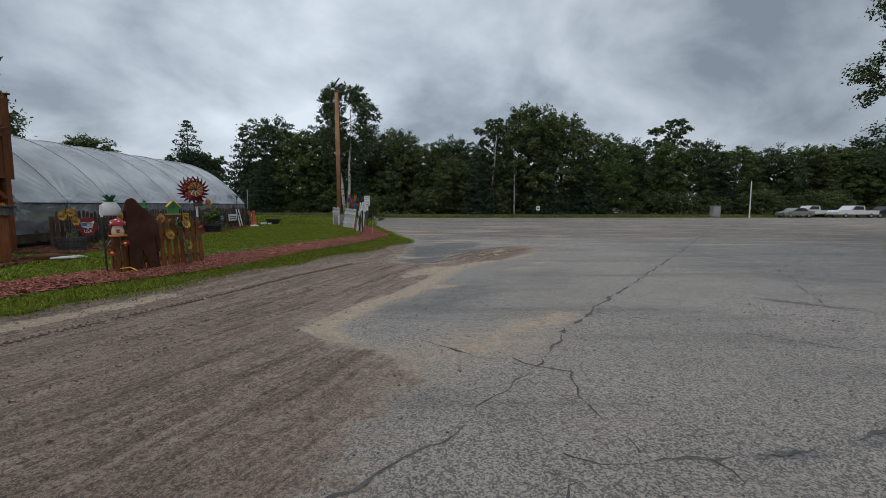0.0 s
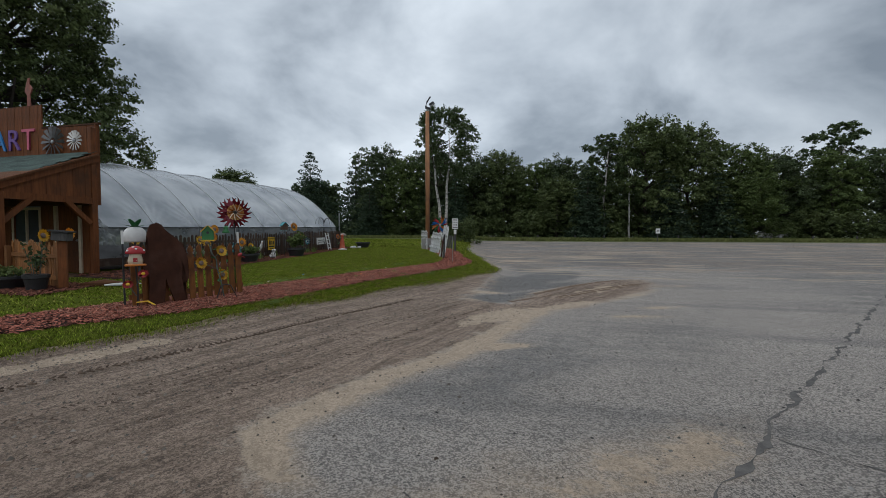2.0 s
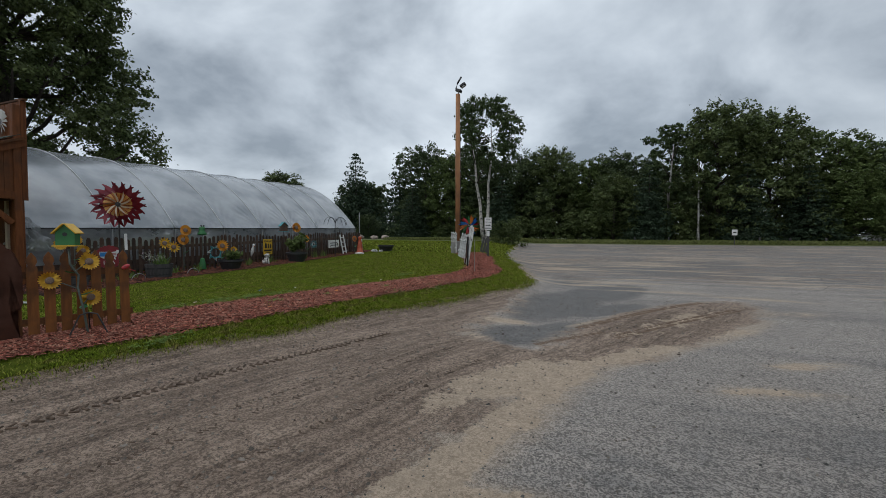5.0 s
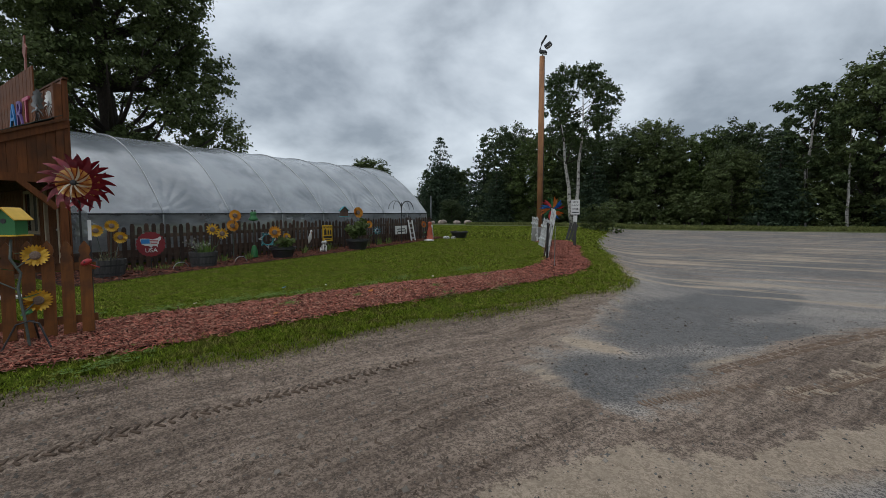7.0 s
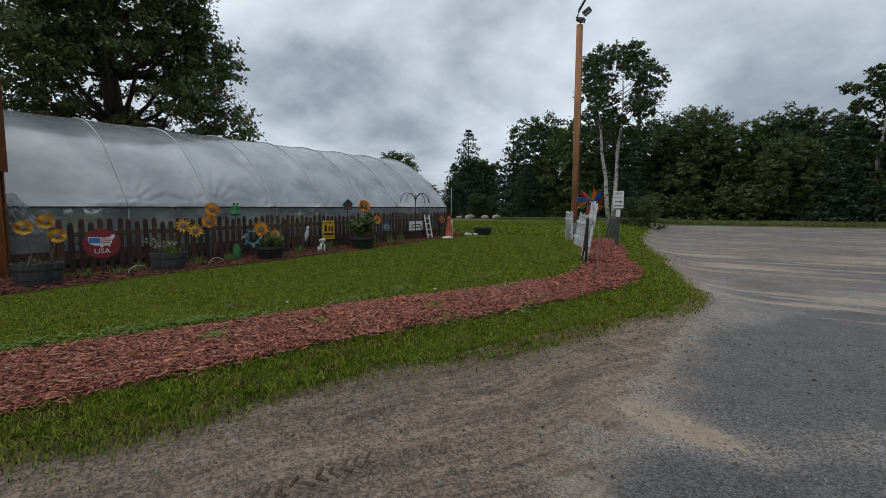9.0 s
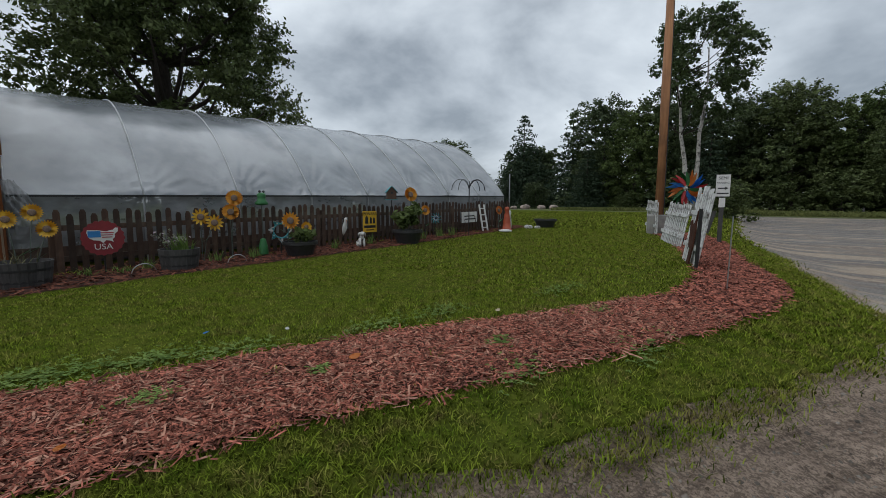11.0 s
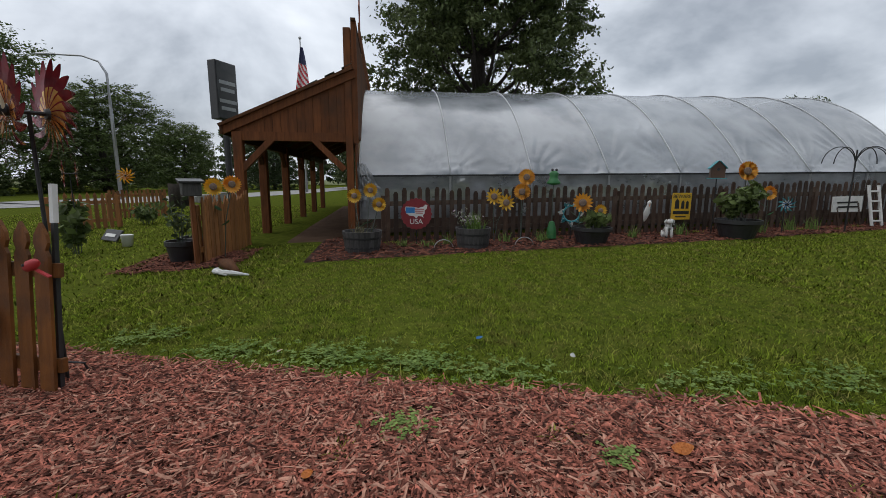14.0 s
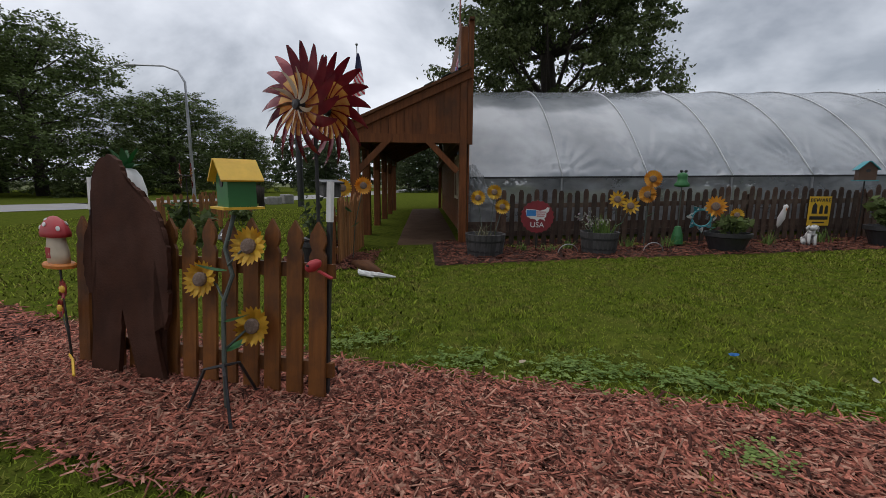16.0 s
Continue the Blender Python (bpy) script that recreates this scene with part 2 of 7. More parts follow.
M_GROUND = lot_material()
# Green sheet under the blades; its darker tone stands for shade between them.
M_LAWN = mat("mown_grass_soil", (0.034, 0.050, 0.008), (0.100, 0.120, 0.018), 9.0, 0.9, 0.8, 90, stain=(0.075, 0.09, 0.015), stain_scale=2.0, coords="World", spec=0.0)
M_BLADE = mat("grass_blades", (0.080, 0.130, 0.012), (0.25, 0.285, 0.038), 6.0, 0.9, isle=0.9, stain=(0.17, 0.15, 0.05), stain_scale=6.0, translucent=0.3, coords="World", spec=0.0)
M_CLOVER = mat("clover_leaves", (0.115, 0.185, 0.050), (0.20, 0.27, 0.085), 2.0, 0.75, isle=0.35, translucent=0.25, spec=0.0)
# Near-black sheet under the chips: the shade between them as colour.
M_MULCH = mat("shaded_mulch_bed", (0.012, 0.006, 0.005), (0.040, 0.017, 0.012), 26, 0.9, 1.0, 70, stain=(0.07, 0.035, 0.028), coords="World", spec=0.15)
M_CHIP_TAN = mat("bare_wood_chips", (0.24, 0.115, 0.08), (0.48, 0.255, 0.18), 30, 0.85, 0.3, 120, isle=0.4, coords="World", spec=0.2)
M_CHIP = mat("red_mulch_chips", (0.070, 0.023, 0.015), (0.39, 0.135, 0.092), 30, 0.85, 0.3, 120, isle=0.85, coords="World", spec=0.2)
# Darker copy of M_CHIP: shade by the fence put into the colour.
M_CHIP_SHADED = mat("shaded_mulch_chips", (0.085, 0.032, 0.022), (0.17, 0.07, 0.047), 5, 0.9, 0.3, 120, isle=0.6, coords="World", spec=0.1)
M_TAR = mat("tar_seam", (0.04, 0.036, 0.033), (0.12, 0.11, 0.10), 8, 0.75, 0.5, 90)
M_LINE = mat("worn_white_line", (0.42, 0.42, 0.40), (0.30, 0.30, 0.29), 5, 0.8, 0.3, 90)
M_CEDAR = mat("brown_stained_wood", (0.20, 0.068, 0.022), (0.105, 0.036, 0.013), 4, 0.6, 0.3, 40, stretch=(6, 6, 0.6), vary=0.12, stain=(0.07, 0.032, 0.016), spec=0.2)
# Same stained wood as M_CEDAR, darkened for the shade under the porch roof.
M_CEDAR_X = mat("shaded_brown_stained_beam", (0.115, 0.046, 0.017), (0.058, 0.024, 0.011), 4, 0.7, 0.35, 40, stretch=(0.6, 6, 6), vary=0.2, stain=(0.04, 0.02, 0.012), spec=0.2)
M_PICKET = mat("brown_painted_picket", (0.21, 0.078, 0.018), (0.13, 0.047, 0.013), 5, 0.55, 0.25, 50, stretch=(6, 6, 0.7), vary=0.2, stain=(0.06, 0.028, 0.015), stain_scale=4, spec=0.25)
M_OLDPICKET = mat("weathered_brown_picket", (0.066, 0.034, 0.020), (0.036, 0.020, 0.013), 6, 0.8, 0.4, 50, stretch=(6, 6, 0.7), vary=0.45, stain=(0.10, 0.075, 0.055), stain_scale=3)
M_ORANGEPICKET = mat("orange_brown_slats", (0.30, 0.125, 0.036), (0.19, 0.078, 0.024), 6, 0.7, 0.3, 50, stretch=(6, 6, 0.7), vary=0.35)
M_WHITEPICKET = mat("peeling_white_paint", (0.66, 0.67, 0.66), (0.48, 0.49, 0.48), 8, 0.75, 0.4, 50, stretch=(5, 5, 0.6), vary=0.15, stain=(0.13, 0.12, 0.105), stain_scale=9)
M_POLE = mat("treated_pole_wood", (0.40, 0.19, 0.08), (0.27, 0.12, 0.05), 3, 0.75, 0.3, 40, stretch=(6, 6, 0.3), stain=(0.20, 0.095, 0.045))
M_CONCRETE = mat("grey_concrete", (0.30, 0.29, 0.27), (0.20, 0.195, 0.185), 5, 0.9, 0.5, 60, stain=(0.15, 0.14, 0.125))
M_SHINGLE = mat("green_shingle", (0.05, 0.085, 0.072), (0.030, 0.05, 0.044), 9, 0.9, 0.6, 160, vary=0.3)
M_BARK = mat("rough_brown_bark", (0.06, 0.048, 0.038), (0.028, 0.022, 0.018), 6, 0.95, 1.0, 18, stretch=(4, 4, 0.8))
M_BIRCH = mat("white_birch_bark", (0.52, 0.50, 0.46), (0.36, 0.34, 0.31), 4, 0.85, 0.3, 30, stain=(0.07, 0.065, 0.06), stain_scale=5, stretch=(1, 1, 4))
LEAF = [mat("leaves_" + k, a, b, 0.5, 0.6, isle=0.5, translucent=0.3, coords="World", spec=0.2) for k, a, b in (
    ("oak", (0.060, 0.086, 0.031), (0.116, 0.144, 0.052)), ("maple", (0.066, 0.10, 0.030), (0.115, 0.152, 0.048)),
    ("dark", (0.046, 0.069, 0.030), (0.080, 0.107, 0.045)), ("pine", (0.030, 0.052, 0.030), (0.052, 0.078, 0.043)),
    ("birch", (0.05, 0.08, 0.030), (0.085, 0.115, 0.046)))]
M_METAL = mat("dark_painted_metal", (0.03, 0.03, 0.032), (0.05, 0.05, 0.05), 8, 0.45, metal=0.6)
M_STEEL = mat("galvanised_steel", (0.42, 0.43, 0.44), (0.32, 0.33, 0.34), 6, 0.4, metal=0.8)
M_BLACK = mat("black_plastic", (0.018, 0.018, 0.02), (0.032, 0.032, 0.034), 8, 0.45)
M_WHITE = mat("white_paint", (0.72, 0.72, 0.70), (0.58, 0.58, 0.56), 6, 0.55)
M_RUST = mat("dark_rusted_plate", (0.066, 0.025, 0.014), (0.034, 0.014, 0.009), 4, 0.8, 0.3, 60, stain=(0.075, 0.035, 0.024), stain_scale=2.5, spec=0.15)


def flat_mat(name, c, rough=0.5, metal=0.0):
    return mat(name, c, tuple(v * 0.8 for v in c), 9, rough, metal=metal)


RED, YELLOW, ORANGE = flat_mat("red_paint", (0.42, 0.03, 0.035)), flat_mat("yellow_paint", (0.78, 0.47, 0.035)), flat_mat("orange_paint", (0.62, 0.20, 0.03))
GREEN, BLUE, TEAL = flat_mat("green_paint", (0.03, 0.17, 0.05)), flat_mat("blue_paint", (0.03, 0.22, 0.55)), flat_mat("teal_paint", (0.06, 0.32, 0.36))
MAROON, CREAM, PINK = flat_mat("maroon_paint", (0.19, 0.018, 0.035), 0.35, 0.3), flat_mat("cream_paint", (0.62, 0.52, 0.38)), flat_mat("pink_paint", (0.6, 0.12, 0.2))
BROWN, NAVY, LIME = flat_mat("brown_paint", (0.10, 0.05, 0.03)), flat_mat("navy_paint", (0.03, 0.05, 0.16)), flat_mat("lime_paint", (0.25, 0.45, 0.06))
PURPLE = flat_mat("purple_paint", (0.16, 0.08, 0.30))


# ---- mesh helpers ----
def fast_mesh(name, verts, faces):
    """A mesh from arrays: verts (n, 3); faces (m, k), all of k corners."""
    me = bpy.data.meshes.new(name)
    verts, faces = np.asarray(verts, np.float32), np.asarray(faces, np.int32)
    k = faces.shape[1]
    me.vertices.add(len(verts)); me.vertices.foreach_set("co", verts.ravel())
    me.loops.add(faces.size); me.loops.foreach_set("vertex_index", faces.ravel())
    me.polygons.add(len(faces)); me.polygons.foreach_set("loop_start", np.arange(0, faces.size, k, dtype=np.int32))
    me.update(calc_edges=True)
    return me


def mesh_of(name, bm, material, smooth=False):
    me = bpy.data.meshes.new(name)
    bmesh.ops.recalc_face_normals(bm, faces=bm.faces)
    bm.to_mesh(me)
    bm.free()
    for mm in (material if isinstance(material, (list, tuple)) else [material]):
        me.materials.append(mm)
    if smooth:
        me.polygons.foreach_set("use_smooth", [True] * len(me.polygons))
    return me


def part(name, bm, material, parent=None, label="", smooth=False):
    ob = new(name, mesh_of(name, bm, material, smooth))
    ob.parent = parent
    if label:
        tagged(ob, label)
    return ob


def piece(name, me, parent, m=None):
    ob = new(name, me)
    ob.parent = parent
    if m is not None:
        ob.matrix_basis = m
    return ob


def thing(name, m, label, category, group="", kind=""):
    ob = new(name)
    ob.empty_display_size = 0.1
    ob.matrix_basis = m
    return tagged(ob, label, category, group, kind)


def box(bm, sx, sy, sz, at=(0, 0, 0), rot=(0, 0, 0), bevel=0.0, mi=0):
    """A box whose middle is at `at`."""
    r = bmesh.ops.create_cube(bm, size=1.0, matrix=pose(*at, *rot) @ Matrix.Diagonal((sx, sy, sz, 1)))
    if bevel:
        es = list({e for v in r["verts"] for e in v.link_edges})
        bmesh.ops.bevel(bm, geom=es, offset=bevel, segments=1, affect="EDGES")
    elif mi:
        for f in {f for v in r["verts"] for f in v.link_faces}:
            f.material_index = mi
    return bm


def new_box(sx, sy, sz, at=(0, 0, 0), rot=(0, 0, 0), bevel=0.0):
    return box(bmesh.new(), sx, sy, sz, at, rot, bevel)


def tube(bm, pts, radii, sides=8, cap=True, mi=0):
    """A round bar through points."""
    pts = [Vector(p) for p in pts]
    if isinstance(radii, (int, float)):
        radii = [radii] * len(pts)
    rings = []
    for i, p in enumerate(pts):
        d = (pts[min(i + 1, len(pts) - 1)] - pts[max(i - 1, 0)]).normalized()
        q = d.to_track_quat("Z", "Y")
        rings.append([bm.verts.new(p + q @ Vector((math.cos(a) * radii[i], math.sin(a) * radii[i], 0))) for a in [2 * math.pi * k / sides for k in range(sides)]])
    for a, b in zip(rings, rings[1:]):
        for k in range(sides):
            f = bm.faces.new((a[k], a[(k + 1) % sides], b[(k + 1) % sides], b[k])); f.material_index = mi
    if cap:
        bm.faces.new(rings[0][::-1]).material_index = mi
        bm.faces.new(rings[-1]).material_index = mi
    return bm


def new_tube(pts, radii, sides=8):
    return tube(bmesh.new(), pts, radii, sides)


def lathe(profile, sides=20, bm=None, at=(0, 0, 0)):
    """A turned body from (radius, height) pairs."""
    bm = bm or bmesh.new()
    rings = []
    for r, z in profile:
        r = max(r, 0.0008)
        rings.append([bm.verts.new((at[0] + r * math.cos(2 * math.pi * k / sides), at[1] + r * math.sin(2 * math.pi * k / sides), at[2] + z)) for k in range(sides)])
    for a, b in zip(rings, rings[1:]):
        for k in range(sides):
            bm.faces.new((a[k], a[(k + 1) % sides], b[(k + 1) % sides], b[k]))
    bm.faces.new(rings[0][::-1]); bm.faces.new(rings[-1])
    return bm


def plate(outline, thick, bm=None, m=None):
    """A flat plate cut to an outline of (x, z) pairs, of some thickness along y."""
    bm = bm or bmesh.new()
    m = m or Matrix()
    f = [bm.verts.new(m @ Vector((x, -thick / 2, z))) for x, z in outline]
    k = [bm.verts.new(m @ Vector((x, thick / 2, z))) for x, z in outline]
    bm.faces.new(f); bm.faces.new(k[::-1])
    for i in range(len(f)):
        j = (i + 1) % len(f)
        bm.faces.new((f[j], f[i], k[i], k[j]))
    return bm
# ---- the lie of the land ----
EDGE = ((-60, -34), (-12, -14), (-6, -10.6), (-1, -8), (3, -6.5), (5.2, -5.65), (6.8, -5.07), (7.8, -4.82), (8.7, -4.62), (9.7, -4.36), (10.8, -3.92), (11.7, -3.6), (12.6, -3.2),
        (13.7, -2.72), (14.6, -2.38), (15.4, -1.95), (16.3, -1.62), (17.6, -1.33), (18.5, -1.37), (19.1, -1.65), (20.2, -2.1), (23, -2.75), (27, -3.9), (31, -4.95), (47, -7.7), (56, -9), (200, -9))
DIRT = ((-60, -20), (-4, 0.2), (2, -0.7), (2.7, -0.65), (3.2, -0.5), (3.8, -0.35), (4.3, -0.7), (4.7, -1.3), (5.2, -1.85), (6, -1.6), (6.8, -1.35), (7.5, -0.9), (8.5, -0.6), (9.5, -0.3), (10.4, -0.1),
        (11.2, 0.2), (11.6, -0.3), (11.9, -1.15), (12.3, -1.6), (13.5, -1.55), (14.2, -1.42), (15.6, -1.37), (16.5, -1.45), (20, -1.7), (26, -3.6))
BED_OUT = ((-8, -13.4), (-2, -10.3), (2, -8.6), (4.5, -7.1), (6.6, -6.1), (7.1, -5.92), (7.8, -5.65), (8.4, -5.38), (8.9, -5.18), (9.6, -4.95), (10.3, -4.72), (10.8, -4.6), (11.5, -4.4), (12.2, -4.2),
           (12.8, -4.0), (13.3, -3.8), (14, -3.52), (14.8, -3.22), (15.8, -2.87), (17.3, -2.45), (18.5, -2.45), (20.1, -2.83), (21.3, -3.4), (24.5, -4.3), (26.5, -5.3))
BED_IN = ((-8, -15.6), (-2, -12.6), (2, -10.6), (3.5, -9.3), (5.4, -8.05), (7, -7.18), (7.6, -6.88), (8.2, -6.67), (9.8, -6.08), (10.4, -5.86), (10.8, -5.7), (11.2, -5.6), (11.6, -5.43), (12, -5.3),
          (12.7, -5.1), (13.4, -4.92), (14, -4.65), (14.8, -4.27), (15.8, -3.87), (17.1, -3.42), (18.3, -3.5), (19.4, -3.75), (21, -4.3), (24, -5.5), (26.5, -7))
FBED = ((10.5, -9.15), (11.4, -9.3), (12.2, -9.38), (13.3, -9.55), (14.4, -9.56), (16.2, -9.7), (18.3, -9.9), (21.6, -10.35), (24.3, -10.8), (25.4, -11.15))


def along(pairs, y):
    return np.interp(y, [p[0] for p in pairs], [p[1] for p in pairs])


def smooth(a, b, v):
    v = np.clip((v - a) / (b - a), 0, 1)
    return v * v * (3 - 2 * v)


def lot_rise(y):
    return 0.013 * np.clip(y - 15, 0, 60)


def lawn_level(x, y):
    return 0.30 + 0.02 * (np.clip(y, 0, 32) - 10) + 0.012 * (-5 - np.clip(x, -14, -5))


def land(x, y):
    """Height of the ground."""
    x, y = np.asarray(x, float), np.asarray(y, float)
    d = (along(EDGE, y) - x) * 0.87
    lot = lot_rise(y)
    mu, mv = 0.83 * (x - 1.6) - 0.56 * (y - 14.8), 0.56 * (x - 1.6) + 0.83 * (y - 14.8)
    mound = 0.13 * np.exp(-((mu / 0.7) ** 2 + (mv / 2.9) ** 2))
    return lot + np.maximum(lawn_level(x, y) - lot, 0) * smooth(-1.2, 1.6, d) + mound


def Z(x, y):
    return float(land(x, y))


def blob(x, y, cx, cy, rx, ry, turn=0.0):
    c, s = math.cos(radians(turn)), math.sin(radians(turn))
    u, v = (x - cx) * c + (y - cy) * s, -(x - cx) * s + (y - cy) * c
    return np.clip(1.25 - np.sqrt((u / rx) ** 2 + (v / ry) ** 2), 0, 1)


def grid_mesh(name, X, Y, ZZ):
    r, c = X.shape
    i = np.arange(r * c).reshape(r, c)
    faces = np.stack([i[:-1, :-1], i[:-1, 1:], i[1:, 1:], i[1:, :-1]], -1).reshape(-1, 4)
    return fast_mesh(name, np.stack([X, Y, ZZ], -1).reshape(-1, 3), faces)


def build_ground():
    xs = np.concatenate([-np.geomspace(2600, 12, 36), np.arange(-11, 8.01, 0.14), np.geomspace(8.4, 2600, 60)])
    ys = np.concatenate([-np.geomspace(2600, 4, 36), np.arange(-3, 24.01, 0.14), np.geomspace(24.4, 2600, 70)])
    X, Y = np.meshgrid(xs, ys)
    me = grid_mesh("ground", X, Y, land(X, Y))
    d = along(EDGE, Y) - X
    # packed dirt along the lawn's edge, and drifts of sand across the asphalt
    b = along(DIRT, Y) - X
    dirt = np.clip(0.57 + 0.75 * b, 0, 1.6) * (Y < 26)
    dirt = np.maximum.reduce([dirt, 1.6 * blob(X, Y, 1.75, 14.3, 0.95, 3.4, -31), 1.2 * blob(X, Y, 0.4, 11.7, 0.55, 1.2, -60), 0.45 * blob(X, Y, -1.0, 30, 5, 3, 10), 0.3 * blob(X, Y, 1.0, 3.6, 1.7, 2.4)])
    rim = np.exp(-((b + 0.2) / 0.3) ** 2) * ((Y > 4.6) & (Y < 11.4))
    sand = np.maximum.reduce([0.92 * rim, 1.1 * blob(X, Y, -0.35, 10.4, 0.55, 1.4, -30), 1.0 * blob(X, Y, 0.95, 11.9, 0.28, 1.6, -40), 1.15 * blob(X, Y, -1.12, 13.5, 0.24, 0.7, 72), 0.8 * blob(X, Y, 0.32, 13.5, 0.13, 0.5, -40),
                              0.85 * blob(X, Y, -1.25, 12.15, 0.12, 0.6, 40), 0.62 * blob(X, Y, 2.6, 13.9, 0.3, 2.2, -36), 0.6 * blob(X, Y, 4.2, 16.2, 0.5, 1.0, -60), 0.9 * blob(X, Y, -0.15, 8.2, 0.22, 0.8, -65),
                              0.58 * blob(X, Y, 0.4, 4.7, 0.7, 2.0, -55), 0.72 * blob(X, Y, 1.4, 5.6, 0.45, 1.6, -45), 0.66 * blob(X, Y, 1.9, 14.4, 0.45, 2.8, -31), 0.62 * blob(X, Y, 1.0, 13.0, 0.25, 1.0, -50), 0.72 * blob(X, Y, 2.2, 11.0, 0.25, 0.9, -75), 0.72 * blob(X, Y, 2.9, 12.2, 0.25, 0.8, -60),
                              0.8 * blob(X, Y, -0.3, 19.3, 1.7, 0.22, 4), 0.7 * blob(X, Y, -0.6, 24.5, 2.4, 0.3, 5), 0.66 * blob(X, Y, 2.5, 28, 4, 0.5, 5), 0.7 * blob(X, Y, 1.6, 21.5, 1.8, 0.25, 10), 0.7 * blob(X, Y, 4, 34, 6, 0.7, 4), 0.7 * blob(X, Y, 1, 41, 7, 0.8, 0)])
    patch = np.maximum.reduce([0.66 * blob(X, Y, 0.35, 7.6, 1.1, 3.9, -27), 0.5 * blob(X, Y, 2.4, 9.4, 1.3, 3.2, -30), 1.8 * blob(X, Y, -0.75, 12.4, 0.72, 0.95, -35), 1.8 * blob(X, Y, -0.2, 12.9, 0.45, 0.85, -30), 1.8 * blob(X, Y, -0.4, 15.6, 1.0, 2.2, -12), 1.7 * blob(X, Y, 0.6, 18.0, 1.0, 2.3, -20), 1.7 * blob(X, Y, 0.7, 15.2, 0.6, 1.3, -30), 0.8 * blob(X, Y, -0.4, 20.5, 1.4, 4.0, 8), 1.5 * blob(X, Y, 2.5, 29, 6, 8),
                               1.3 * blob(X, Y, 5, 46, 14, 10), 0.9 * blob(X, Y, 5.9, 6.75, 0.9, 0.18, -45), 0.95 * blob(X, Y, 2.3, 2.5, 0.85, 0.09, 10), 0.95 * blob(X, Y, 3.1, 2.72, 0.6, 0.1, 20), 0.8 * blob(X, Y, 0.68, 2.15, 0.05, 0.1)])
    patch = np.maximum.reduce([patch, 0.75 * smooth(17, 24, Y) * smooth(60, 30, X), 0.6 * smooth(4, 9, X) * smooth(5, 9, Y)])
    sand = np.maximum(sand, 1.15 * np.exp(-((d + 0.32) / 0.2) ** 2) * (Y > 4.4) * (Y < 7.2))
    field = np.maximum.reduce([(Y - 57 - 0.09 * np.maximum(X, 0)) / 3, d - 0.3, (X - 92) / 4, (-45 - Y) / 4])
    for k, v in (("dirt", dirt), ("sand", sand), ("patch", patch), ("field", np.clip(field, -1, 1)), ("off", np.clip(-d, -20, 60)), ("run", np.clip(Y, -60, 100))):
        me.attributes.new(k, "FLOAT", "POINT").data.foreach_set("value", v.ravel().astype(np.float32))
    me.materials.append(M_GROUND)
    me.polygons.foreach_set("use_smooth", [True] * len(me.polygons))
    tagged(new("ground", me), "worn grey asphalt lot with cracks, packed dirt and sand drifts", "ground", kind="structure")


def strip(name, ys, x_lo, x_hi, lift, material, cols=8, ease=1.0, label="", category="", jitter=0.0):
    """A sheet between two plan curves, laid on the land; its borders dip into it."""
    ys = np.asarray(ys, float)
    v = np.linspace(0, 1, cols + 1) ** ease
    a = np.array([x_lo(y) + jitter * noise.noise((y * 1.7, 3, 0)) + 0.5 * jitter * noise.noise((y * 6, 8, 0)) for y in ys])
    b = np.array([x_hi(y) + jitter * noise.noise((y * 1.7, 7, 0)) + 0.5 * jitter * noise.noise((y * 6, 9, 0)) for y in ys])
    X = a[:, None] * (1 - v) + b[:, None] * v
    Y = np.repeat(ys[:, None], cols + 1, 1)
    ZZ = land(X, Y) + lift
    ZZ[:, 0] -= lift + 0.02; ZZ[:, -1] -= lift + 0.02; ZZ[0] -= lift + 0.02; ZZ[-1] -= lift + 0.02
    me = grid_mesh(name, X, Y, ZZ)
    me.materials.append(material)
    me.polygons.foreach_set("use_smooth", [True] * len(me.polygons))
    return tagged(new(name, me), label, category, kind="structure")


build_ground()
strip("lawn", np.concatenate([np.arange(-50, 0, 2.5), np.arange(0, 30, 0.2), np.arange(30, 57, 1.5)]), lambda y: along(EDGE, y) - 0.22, lambda y: -140.0, 0.03, M_LAWN, 70, 3.2,
      "mown green lawn bordering the gravel drive", "lawn", 0.25)
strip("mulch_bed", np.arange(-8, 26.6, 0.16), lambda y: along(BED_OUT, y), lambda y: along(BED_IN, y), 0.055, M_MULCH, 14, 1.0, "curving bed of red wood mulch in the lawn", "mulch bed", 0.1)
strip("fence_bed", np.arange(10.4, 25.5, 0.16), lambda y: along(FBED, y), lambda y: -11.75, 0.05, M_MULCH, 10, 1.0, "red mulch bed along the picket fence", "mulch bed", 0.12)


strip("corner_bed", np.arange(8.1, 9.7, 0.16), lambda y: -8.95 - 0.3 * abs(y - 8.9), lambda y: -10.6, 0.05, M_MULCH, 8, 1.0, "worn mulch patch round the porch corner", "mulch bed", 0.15)


